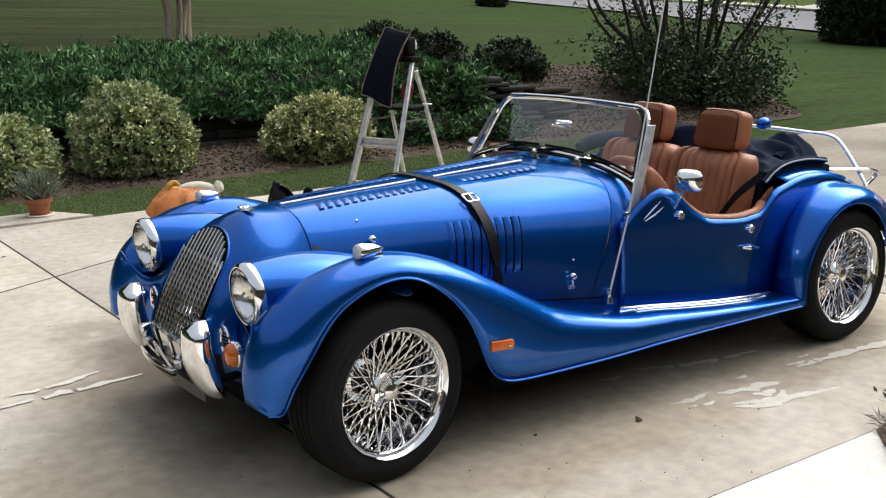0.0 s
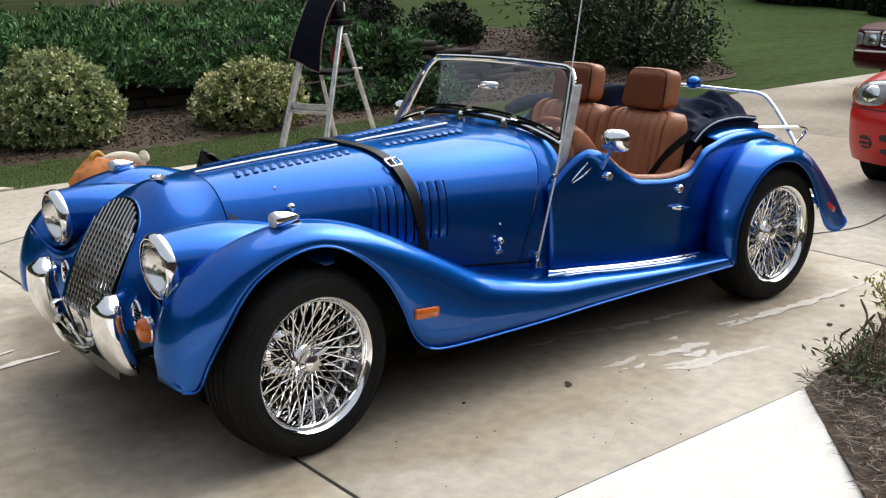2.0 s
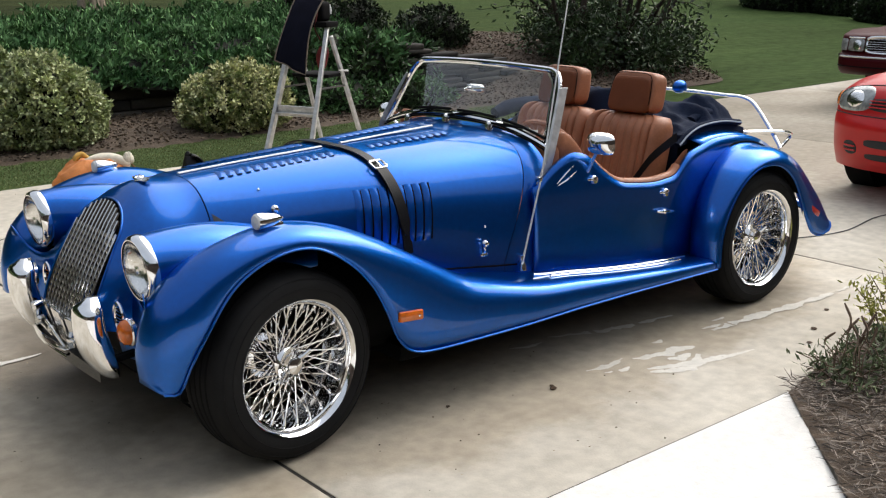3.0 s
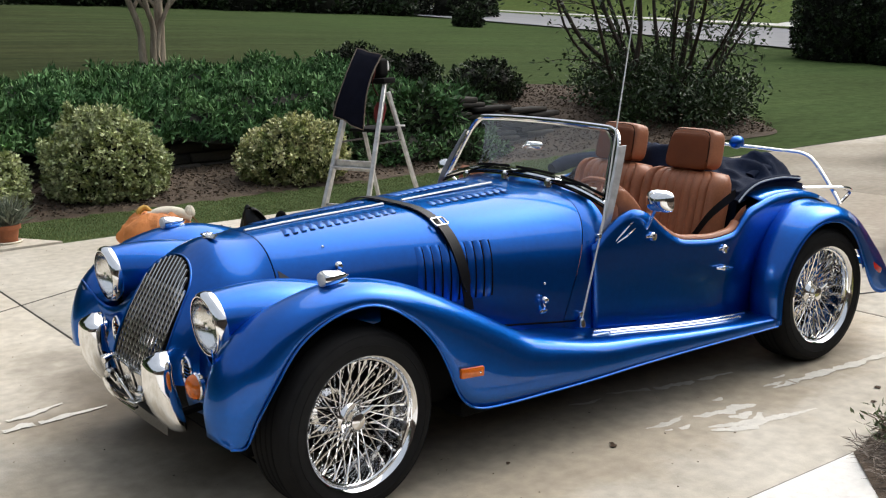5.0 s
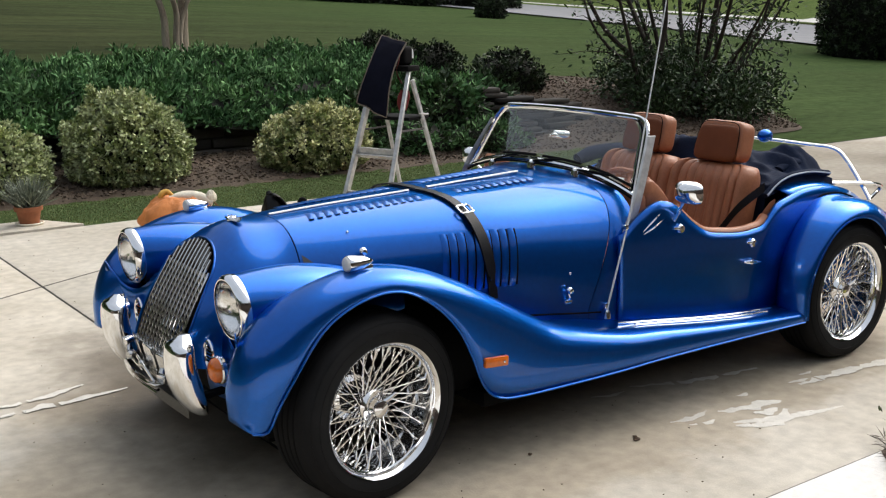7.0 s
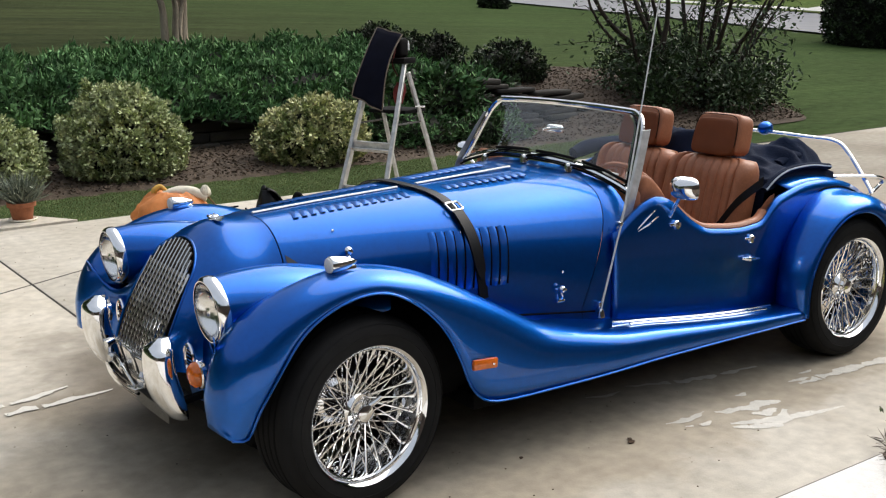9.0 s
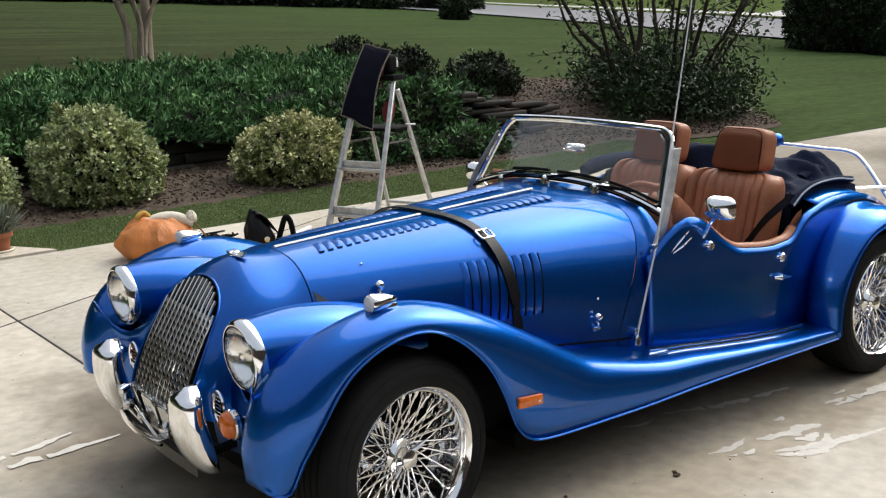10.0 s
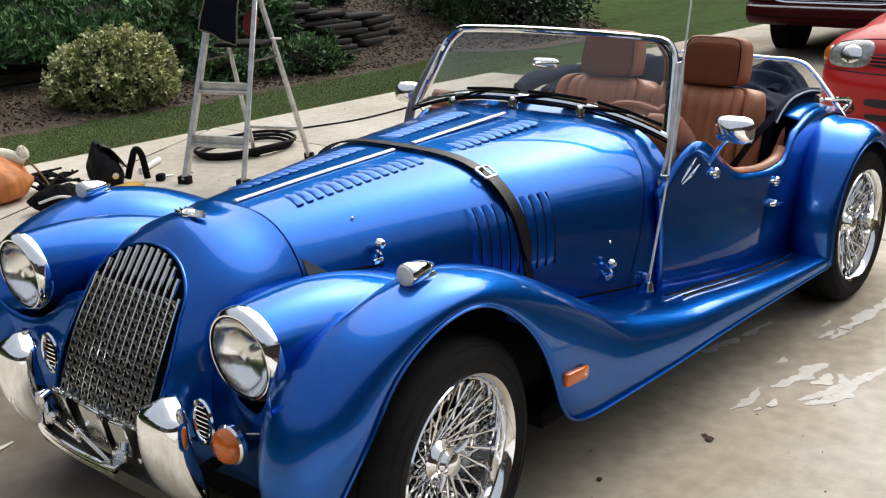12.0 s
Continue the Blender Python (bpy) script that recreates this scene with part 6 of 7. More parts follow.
# ---- plants ----
def leaves(name, pos, direction, length, width, material, parent, spread=0.9, seed=1, label="", kind="", fold=0.25):
    """One mesh of many small folded leaves: rhombs that start at pos and point about along direction."""
    rng = np.random.default_rng(seed)
    n = len(pos)
    d = direction / np.maximum(np.linalg.norm(direction, axis=1, keepdims=True), 1e-6)
    d = d + rng.normal(0, spread, (n, 3))
    d /= np.linalg.norm(d, axis=1, keepdims=True)
    r = rng.normal(0, 1, (n, 3))
    s = np.cross(d, r)
    s /= np.maximum(np.linalg.norm(s, axis=1, keepdims=True), 1e-6)
    up = np.cross(s, d)
    L = length * rng.uniform(0.6, 1.25, (n, 1))
    W = width * rng.uniform(0.7, 1.2, (n, 1))
    base, tip = pos, pos + d * L
    mid = pos + d * L * 0.45 + up * W * fold
    v = np.stack([base, mid + s * W / 2, tip, mid - s * W / 2], 1).reshape(-1, 3)
    f = np.arange(n * 4).reshape(-1, 4)
    me = bpy.data.meshes.new(name)
    me.vertices.add(len(v))
    me.vertices.foreach_set("co", v.ravel())
    me.loops.add(n * 4)
    me.loops.foreach_set("vertex_index", f.ravel().astype(np.int32))
    me.polygons.add(n)
    me.polygons.foreach_set("loop_start", np.arange(0, n * 4, 4, dtype=np.int32))
    me.update()
    me.validate()
    me.materials.append(material)
    ob = new(name, me)
    if parent:
        ob.parent = parent
    if label:
        ob["label"] = label
    if kind:
        ob["kind"] = kind
    return ob


VARIEG = mat("variegated_leaf", (0.67, 0.66, 0.36), 0.4, 0, 0.3, 7, island=0.5, color2=(0.30, 0.32, 0.14))
VARIEG_G = mat("variegated_leaf_grey", (0.60, 0.64, 0.36), 0.4, 0, 0.3, 7, island=0.45, color2=(0.30, 0.36, 0.17))
# darker copy of the leaf, shade in its colour, for the hollows
VARIEG2 = mat("variegated_leaf_shaded", (0.36, 0.40, 0.155), 0.4, 0, 0.3, 7, island=0.5, color2=(0.13, 0.18, 0.06))
TWIG = mat("twig_bark", (0.07, 0.05, 0.035), 0.9, 0, 0.4, 15, bump=0.5, bscale=60)
JUNI = mat("juniper_leaf", (0.158, 0.280, 0.116), 0.75, 0, 0.3, 2.5, island=0.7, color2=(0.050, 0.118, 0.047), spec=0.10)
DARKLEAF = mat("dark_green_leaf", (0.034, 0.06, 0.02), 0.5, 0, 0.3, 3, island=0.5)
MYRTLE = mat("myrtle_leaf", (0.042, 0.078, 0.026), 0.5, 0, 0.35, 2, island=0.7)
BARK = mat("smooth_pale_bark", (0.40, 0.34, 0.26), 0.85, 0, 0.4, 7, bump=0.7, bscale=30, stretch=(1.6, 1.6, 0.18), fine=0.25, color2=(0.17, 0.13, 0.095))
DARKBARK = mat("dark_bark", (0.04, 0.03, 0.022), 0.9, 0, 0.4, 6, bump=0.5, bscale=30)
GREY_LEAF = mat("lavender_leaf", (0.20, 0.23, 0.17), 0.7, 0, 0.2, 10, island=0.4)
# near-black, for shade deep inside foliage: inner hulls and the dark shrubs' hollows
CORE = mat("foliage_shade", (0.012, 0.014, 0.007), 1.0, 0, 0.5, 12, bump=1.0, bscale=30)


def shell_points(rng, n, rx, ry, rz, lump, seed, inner=0.72):
    """Points and outward ways in a lumpy dome, with gaps between clumps."""
    u = rng.normal(0, 1, (n, 3))
    u[:, 2] = np.abs(u[:, 2]) * 1.0 - 0.35 * rng.random(n)
    u /= np.linalg.norm(u, axis=1, keepdims=True)
    lumps = np.array([noise.fractal(Vector((a[0] * 2.6 + seed, a[1] * 2.6, a[2] * 2.6)), 1.0, 2.0, 3) for a in u])
    small = np.array([noise.noise(Vector((a[0] * 9, a[1] * 9 + seed, a[2] * 9))) for a in u])
    r = (1 + lump * lumps + 0.05 * small) * (inner + (1 - inner) * rng.random(n) ** 0.5)
    p = u * r[:, None] * np.array([rx, ry, rz])
    return p, u / np.array([rx, ry, rz]), small


def bush(name, at, rx, ry, rz, mats, count, label, category, leaf=(0.041, 0.028), lump=0.17, seed=1, group=""):
    b = thing(name, label, category, at, group)
    rng = np.random.default_rng(seed)
    rows = []
    for i in range(13):
        a = -0.25 + (math.pi / 2 + 0.25) * i / 12
        rows.append([Vector((rx * 0.76 * math.cos(a) * math.cos(t) * (0.8 + 0.2 * min(i / 5, 1)), ry * 0.76 * math.cos(a) * math.sin(t) * (0.8 + 0.2 * min(i / 5, 1)), rz * (0.80 * math.sin(a)))) for t in np.linspace(0, 2 * math.pi, 25)[:-1]])
    rows = [[p * (1 + 0.18 * noise.noise(p * 5 + Vector((seed, 0, 0)))) for p in r] for r in rows]
    for r in rows:
        for p in r:
            p.z += rz * 0.08
    # dark hull: the shade between the leaves, given as a solid
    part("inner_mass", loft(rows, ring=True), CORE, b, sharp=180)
    for k in range(7):
        a = 2 * math.pi * k / 7
        part("stem", tube([(0.05 * math.cos(a), 0.05 * math.sin(a), -0.05), (0.3 * rx * math.cos(a), 0.3 * ry * math.sin(a), rz * 0.35), (0.7 * rx * math.cos(a), 0.7 * ry * math.sin(a), rz * 0.6)], [0.02, 0.014, 0.006], 6), TWIG, b)
    # rosettes of leaves at the twig ends, thin between them
    per = 14
    c, d, small = shell_points(rng, max(count // per, 60), rx, ry, rz, lump, seed, 0.80)
    size = leaf[0] * 0.9
    d = d / np.linalg.norm(d, axis=1, keepdims=True)
    way = np.repeat(d, per, 0) * 0.9 + rng.normal(0, 0.75, (len(c) * per, 3))
    way /= np.linalg.norm(way, axis=1, keepdims=True)
    p = np.repeat(c, per, 0) + way * size * rng.random((len(way), 1)) - np.repeat(d, per, 0) * size * 1.4 * rng.random((len(way), 1)) ** 2
    # drawn in towards the ground
    low = np.clip(p[:, 2] / (0.42 * rz), 0, 1)
    p[:, :2] *= (0.74 + 0.26 * np.sqrt(low))[:, None]
    p[:, 2] += rz * 0.06
    # hollows take the second, mostly darker leaves: their shade put into the colour
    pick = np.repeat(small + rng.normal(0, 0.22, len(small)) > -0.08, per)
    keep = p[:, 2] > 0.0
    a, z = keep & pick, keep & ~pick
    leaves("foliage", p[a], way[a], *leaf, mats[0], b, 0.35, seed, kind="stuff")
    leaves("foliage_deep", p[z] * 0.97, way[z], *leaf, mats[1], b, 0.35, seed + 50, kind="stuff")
    return b


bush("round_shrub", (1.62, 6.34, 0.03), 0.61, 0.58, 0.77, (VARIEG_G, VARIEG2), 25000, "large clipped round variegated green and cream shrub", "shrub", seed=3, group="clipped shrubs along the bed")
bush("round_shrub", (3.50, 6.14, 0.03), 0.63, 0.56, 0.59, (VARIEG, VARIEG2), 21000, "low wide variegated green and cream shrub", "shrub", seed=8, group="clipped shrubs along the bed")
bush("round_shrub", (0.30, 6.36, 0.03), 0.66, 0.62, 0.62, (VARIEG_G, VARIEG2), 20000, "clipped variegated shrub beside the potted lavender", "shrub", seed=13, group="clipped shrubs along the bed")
bush("green_groundcover", (4.95, 6.45, 0.03), 0.55, 0.45, 0.36, (JUNI, DARKLEAF), 3500, "low loose dark green plant in the mulch", "shrub", (0.06, 0.03), 0.3, 21)
bush("green_groundcover", (5.9, 6.2, 0.03), 0.32, 0.25, 0.2, (GREY_LEAF, JUNI), 1200, "small grey-green plant in the mulch", "shrub", (0.07, 0.018), 0.3, 22)
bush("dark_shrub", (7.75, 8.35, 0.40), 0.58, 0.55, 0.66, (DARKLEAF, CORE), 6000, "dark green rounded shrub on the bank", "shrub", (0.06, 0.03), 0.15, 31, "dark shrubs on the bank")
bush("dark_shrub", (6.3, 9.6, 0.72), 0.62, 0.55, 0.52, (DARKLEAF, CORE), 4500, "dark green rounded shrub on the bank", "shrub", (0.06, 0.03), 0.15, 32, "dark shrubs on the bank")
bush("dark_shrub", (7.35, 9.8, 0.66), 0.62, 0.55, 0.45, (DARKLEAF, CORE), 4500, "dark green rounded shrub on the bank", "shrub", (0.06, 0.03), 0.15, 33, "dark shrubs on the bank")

# lavender in the pot
rng = np.random.default_rng(5)
n = 420
p = np.column_stack([rng.normal(0, 0.03, n), rng.normal(0, 0.03, n), np.full(n, 0.12)])
d = np.column_stack([rng.normal(0, 0.55, n), rng.normal(0, 0.55, n), np.full(n, 1.0)])
leaves("lavender", p, d, 0.24, 0.012, GREY_LEAF, pot, 0.15, 6, kind="stuff")
d2 = d / np.linalg.norm(d, axis=1, keepdims=True)
leaves("lavender_tips", p + d2 * rng.uniform(0.06, 0.2, (n, 1)), d, 0.05, 0.012, GREY_LEAF, pot, 0.5, 7, kind="stuff")

# juniper bank
def bank():
    hedge = thing("juniper_bank", "dense dark green juniper hedge spilling over a low wall", "hedge")
    rng = np.random.default_rng(9)
    rows = []
    for i in range(60):
        x = -4 + 10.9 * i / 59
        row = []
        for j in range(22):
            v = j / 21
            y = 6.96 + 3.06 * v
            z = 0.38 + 0.34 * math.sin(math.pi / 2 * min(v / 0.22, 1)) + 0.26 * smoothstep(0.1, 0.9, v)
            z -= 0.75 * smoothstep(0.86, 1, v) * 0.35
            q = noise.fractal(Vector((x * 1.1, y * 1.1, 2)), 1.0, 2.0, 4)
            row.append(Vector((x, y + 0.12 * q, (z + 0.12 * q) * (1 - 0.40 * smoothstep(5.9, 6.9, x)))))
        rows.append(row)
    # near-black sheet under the sprays in place of shade in the gaps
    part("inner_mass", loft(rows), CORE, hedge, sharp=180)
    n = 105000
    a, b = rng.random(n) * 58.99, rng.random(n) ** 1.25 * 20.99
    i0, j0 = a.astype(int), b.astype(int)
    grid = np.array([[tuple(p) for p in r] for r in rows])
    fa, fb = (a - i0)[:, None], (b - j0)[:, None]
    pos = grid[i0, j0] * (1 - fa) * (1 - fb) + grid[i0 + 1, j0] * fa * (1 - fb) + grid[i0, j0 + 1] * (1 - fa) * fb + grid[i0 + 1, j0 + 1] * fa * fb
    du, dv = grid[i0 + 1, j0] - grid[i0, j0], grid[i0, j0 + 1] - grid[i0, j0]
    nrm = np.cross(du, dv)
    nrm /= np.linalg.norm(nrm, axis=1, keepdims=True)
    nrm[nrm[:, 2] < 0] *= -1
    tuft = np.array([0.6 * noise.noise(Vector((q[0] * 3, q[1] * 3, q[2] * 3))) + 0.8 * noise.noise(Vector((q[0] * 6.5, q[1] * 6.5, q[2] * 6.5))) for q in pos])
    pos = pos + nrm * (0.02 + 0.30 * np.maximum(tuft, 0) ** 0.7)[:, None] * rng.random((n, 1))
    keep = tuft + rng.normal(0, 0.14, n) > -0.12
    leaves("sprays", pos[keep], nrm[keep] + np.array([0, -0.15, 0.35]), 0.095, 0.032, JUNI, hedge, 0.8, 10, kind="stuff")
    return hedge


bank()

# low wall of stacked flat stones below the bank
STONE = mat("weathered_stone", (0.040, 0.036, 0.030), 0.9, 0, 0.4, 5, bump=0.7, bscale=30, stretch=(0.4, 1, 1), random_piece=0.5, fine=0.2)
wall = tagged(new("garden_wall"), "low dry wall of weathered grey flat stones holding the bank", "wall", kind="structure")
wall.matrix_world = pose(0, 0, 0)
rnd = random.Random(12)


def flat_stone(L, h, d, seed):
    bm = block((L, d, h), None, 0.012, 1)
    for v in bm.verts:
        v.co.y += 0.012 * noise.noise(Vector((v.co.x * 3 + seed, 0, v.co.z)))
        v.co.z += 0.008 * noise.noise(Vector((v.co.x * 3 + seed, 5, v.co.z)))
    return bm


for c in range(4):
    x = -4.0 + rnd.uniform(0, 0.6)
    while x < 6.6 - 0.35 * c:
        L = rnd.uniform(0.28, 0.65)
        part("stone", flat_stone(L - 0.015, 0.105, 0.16, x + c), STONE, wall, sharp=60).matrix_local = pose(x + L / 2, 7.2 + 0.03 * c + rnd.uniform(-0.02, 0.02), 0.105 + 0.112 * c, 0, rnd.uniform(-1, 1), rnd.uniform(-1.5, 1.5))
        x += L
# towards its end the wall swings out and steps down the slope
bend = smooth_path([(5.0, 6.85, 0), (5.6, 6.68, 0), (6.4, 6.55, 0), (7.3, 6.62, 0), (8.2, 6.9, 0)], 20)
for c in range(9):
    s = rnd.uniform(0, 2)
    while s < 78 - 6.5 * max(c - 1, 0):
        L = rnd.uniform(0.3, 0.75)
        n = L / 3.25 * 80
        p = bend[min(int(s + n / 2), 80)]
        d = bend[min(int(s + n), 80)] - bend[min(int(s), 79)]
        part("stone", flat_stone(L - 0.02, rnd.choice((0.055, 0.065, 0.072)), 0.24, c * 7 + s), STONE, wall, sharp=60).matrix_local = pose(p.x + rnd.uniform(-0.01, 0.01), p.y + 0.035 * c + rnd.uniform(-0.03, 0.03), 0.075 + 0.072 * c + 0.03 * math.sin(p.x * 2), 0, rnd.uniform(-2, 2), math.degrees(math.atan2(d.y, d.x)) + rnd.uniform(-3, 3))
        s += n
fill = [[Vector((p.x, p.y + 0.25 + 1.5 * v, (0.60 - 0.42 * smoothstep(5.6, 8.1, p.x)) * (1 - 0.15 * v) + 0.22 * v + 0.03 * noise.noise(Vector((p.x * 3, v * 4, 1))))) for v in np.linspace(0, 1, 14)] for p in bend[::2]]
tagged(part("bank_fill", loft(fill), SOIL), "dark mulch on the bank behind the stone wall", "mulch", kind="structure")
bush("green_groundcover", (5.3, 7.25, 0.42), 0.75, 0.5, 0.42, (JUNI, DARKLEAF), 4500, "dark green juniper spilling over the stone wall", "shrub", (0.10, 0.04), 0.35, 23)
bush("green_groundcover", (4.75, 6.95, 0.05), 0.7, 0.4, 0.62, (JUNI, DARKLEAF), 4500, "dark green juniper spilling down the bank", "shrub", (0.10, 0.045), 0.35, 26)
bush("green_groundcover", (5.55, 6.8, 0.25), 0.5, 0.4, 0.5, (JUNI, DARKLEAF), 3500, "dark green juniper spilling down the bank", "shrub", (0.10, 0.045), 0.35, 27)
bush("green_groundcover", (6.3, 7.35, 0.40), 0.6, 0.42, 0.34, (DARKLEAF, JUNI), 3500, "dark green juniper spilling over the stone wall", "shrub", (0.10, 0.04), 0.35, 24)

bush("green_groundcover", (5.75, 6.12, 0.03), 0.5, 0.3, 0.3, (JUNI, DARKLEAF), 2200, "low loose dark green plant in the mulch", "shrub", (0.08, 0.03), 0.35, 25)

# ---- tree with twin pale trunks behind the hedge ----
def twin_tree():
    t = thing("crape_tree", "tree with several slender smooth pale trunks on the lawn", "tree", (4.42, 12.15, 0.95))
    rng = np.random.default_rng(3)
    tips = []
    for k, (x0, x1, x2, dy, r) in enumerate(((-0.14, -0.17, -0.36, 0.0, 0.066), (0.0, 0.02, -0.12, -0.06, 0.058), (0.13, 0.16, 0.20, 0.03, 0.098), (0.06, 0.14, 0.36, -0.06, 0.048))):
        pts = [(x0, dy, -0.15), (x0 * 1.05, dy, 0.30), (x1, dy, 0.65), (x2, dy * 2, 1.2), (x2 * 2.6, dy * 5, 2.9), (x2 * 4.2, dy * 9, 4.9)]
        part("trunk", tube(smooth_path(pts, 5), [r * (1 - 0.6 * i / 25) for i in range(26)], 12), BARK, t)
        for j in range(5):
            b0 = Vector(keyed([(i, *p) for i, p in enumerate(pts)], 2.6 + 0.5 * j))
            a = rng.uniform(0, 2 * math.pi)
            e = b0 + Vector((1.5 * math.cos(a), 1.5 * math.sin(a), 1.6))
            part("limb", tube([b0, b0.lerp(e, 0.5) + Vector((0, 0, 0.15)), e], [0.030, 0.022, 0.008], 6), BARK, t)
            tips.append(e)
        tips.append(Vector(pts[-1]))
    n = 6000
    c = np.array([tuple(tips[i]) for i in rng.integers(0, len(tips), n)])
    p = c + rng.normal(0, 0.5, (n, 3)) + np.array([0, 0, 0.35])
    p = p[p[:, 2] > 2.6]
    leaves("crown", p, rng.normal(0, 1, p.shape), 0.10, 0.05, MYRTLE, t, 0.5, 4, kind="stuff")


twin_tree()

# ---- multi-stemmed shrub behind the roadster ----
def myrtle():
    t = thing("multi_stem_shrub", "tall open multi-stemmed shrub with small dark leaves", "shrub", (9.68, 6.78, 0.18))
    rng = np.random.default_rng(17)
    pos, way = [], []
    for k in range(20):
        a = 2 * math.pi * k / 20 + rng.uniform(-0.2, 0.2)
        b0 = Vector((0.8 * math.cos(a) * rng.uniform(0.3, 1), 0.5 * math.sin(a) * rng.uniform(0.3, 1), -0.1))
        lean = rng.uniform(0.2, 1.0)
        p1 = b0 + Vector((0.3 * lean * math.cos(a) + rng.uniform(-0.1, 0.1), 0.3 * lean * math.sin(a), rng.uniform(0.5, 0.8)))
        p2 = b0 + Vector((0.95 * lean * math.cos(a) + rng.uniform(-0.2, 0.2), 0.9 * lean * math.sin(a), rng.uniform(1.3, 1.7)))
        p3 = b0 + Vector((1.6 * lean * math.cos(a), 1.6 * lean * math.sin(a), rng.uniform(2.4, 3.1)))
        pts = smooth_path([b0, p1, p2, p3], 5)
        r0 = rng.uniform(0.024, 0.060)
        part("stem", tube(pts, [r0 * (1 - 0.7 * i / 15) for i in range(16)], 8), DARKBARK, t)
        # leaves gather towards the driveway side and high up; the lawn side stays open
        full = 0.45 + 0.55 * smoothstep(-0.6, 0.5, math.cos(a) - 0.5 * math.sin(a))
        for j in range(11):
            s = rng.uniform(2.0, 15)
            q = pts[int(s)].lerp(pts[min(int(s) + 1, 15)], s - int(s))
            e = q + Vector(rng.normal(0, 0.26, 3)) + Vector((0.25 * math.cos(a), 0.25 * math.sin(a), 0.12))
            m = q.lerp(e, 0.5) + Vector((0, 0, 0.04))
            part("twig", tube([q, m, e], [0.008, 0.005, 0.002], 4), DARKBARK, t)
            dense = full * (0.10 + 0.85 * smoothstep(1.3, 2.3, q.z)) + 0.06
            for _ in range(int(rng.uniform(66, 150) * dense)):
                u = rng.random() ** 0.6
                c = q.lerp(e, u)
                pos.append(tuple(c + Vector(rng.normal(0, 0.11, 3))))
                way.append(tuple((e - q).normalized() + Vector((0, 0, -0.2))))
    # leafy skirt near the ground, in separate clumps
    for n in range(44):
        a, r = rng.uniform(0, 2 * math.pi), 1.40 * math.sqrt(rng.random())
        c = Vector((r * math.cos(a), 0.8 * r * math.sin(a), rng.uniform(0.10, 0.80 - 0.22 * r)))
        for _ in range(260):
            d = Vector(rng.normal(0, 0.15, 3))
            pos.append(tuple(c + d))
            way.append(tuple(d.normalized() + Vector((0, 0, 0.3))))
    leaves("foliage", np.array(pos), np.array(way), 0.085, 0.036, MYRTLE, t, 0.7, 18, kind="stuff")


myrtle()

# ---- farther shrubs, trees and the wooded distance ----
for (x, y, rx, ry, rz, sd, n, lab) in ((20.75, 11.5, 1.10, 1.1, 2.4, 41, 9000, "tall dark evergreen shrub at the lawn's edge"), (21.4, 11.1, 1.2, 1.2, 2.3, 42, 9000, "tall dark evergreen shrub at the lawn's edge"), (22.4, 12.2, 1.0, 1.0, 2.0, 49, 4000, "tall dark evergreen shrub at the lawn's edge"),
        (21.0, 10.15, 0.52, 0.52, 0.72, 43, 6000, "round dark clipped shrub by the lawn's edge"), (20.2, 8.75, 0.44, 0.46, 0.74, 44, 6000, "round dark clipped shrub by the lawn's edge"), (23.0, 9.33, 0.36, 0.40, 0.62, 45, 5000, "round dark clipped shrub by the lawn's edge"),
        (18.75, 22.9, 0.52, 0.5, 0.68, 46, 2500, "small dark clipped shrub on the far lawn")):
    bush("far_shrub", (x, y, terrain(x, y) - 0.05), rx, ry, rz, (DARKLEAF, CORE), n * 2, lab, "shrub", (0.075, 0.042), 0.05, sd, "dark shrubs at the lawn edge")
for k in range(7):
    x, y = 7.5 + 2.6 * k, 33.5 - 0.75 * k
    bush("far_shrub", (x, y, terrain(x, y) - 0.1), 1.6, 1.2, 1.4, (DARKLEAF, CORE), 3000, "dark shrub along the top of the lawn", "shrub", (0.2, 0.09), 0.2, 60 + k, "dark shrubs along the top of the lawn")


def street_tree(x, y, seed, h=7.0, trunk=0.11):
    t = thing("street_tree", "dark-barked street tree beyond the lawn", "tree", (x, y, terrain(x, y) - 0.1), "street trees")
    rng = np.random.default_rng(seed)
    part("trunk", tube([(0, 0, 0), (0.03, 0, h * 0.3), (0.0, 0.05, h * 0.6), (0.1, 0, h * 0.85)], [trunk, trunk * 0.8, trunk * 0.5, 0.02], 10), DARKBARK, t)
    pos = []
    for k in range(14):
        a, z0 = rng.uniform(0, 2 * math.pi), h * rng.uniform(0.3, 0.75)
        e = Vector((h * 0.28 * math.cos(a), h * 0.28 * math.sin(a), z0 + h * 0.2))
        part("limb", tube([(0, 0, z0), e * 0.5 + Vector((0, 0, z0 * 0.5 + 0.1)), e], [trunk * 0.4, trunk * 0.25, 0.01], 6), DARKBARK, t)
        pos.append(np.array(tuple(e)) + rng.normal(0, h * 0.085, (420, 3)))
    p = np.concatenate(pos)
    leaves("crown", p, rng.normal(0, 1, p.shape), 0.2, 0.1, DARKLEAF, t, 0.5, seed, kind="stuff")


for x, y, sd in ((26.6, 10.42, 71), (-9, 26, 72), (-16, 14, 73), (40, -14, 74), (38, 34, 75)):
    street_tree(x, y, sd, trunk=0.2 if sd == 71 else 0.11)


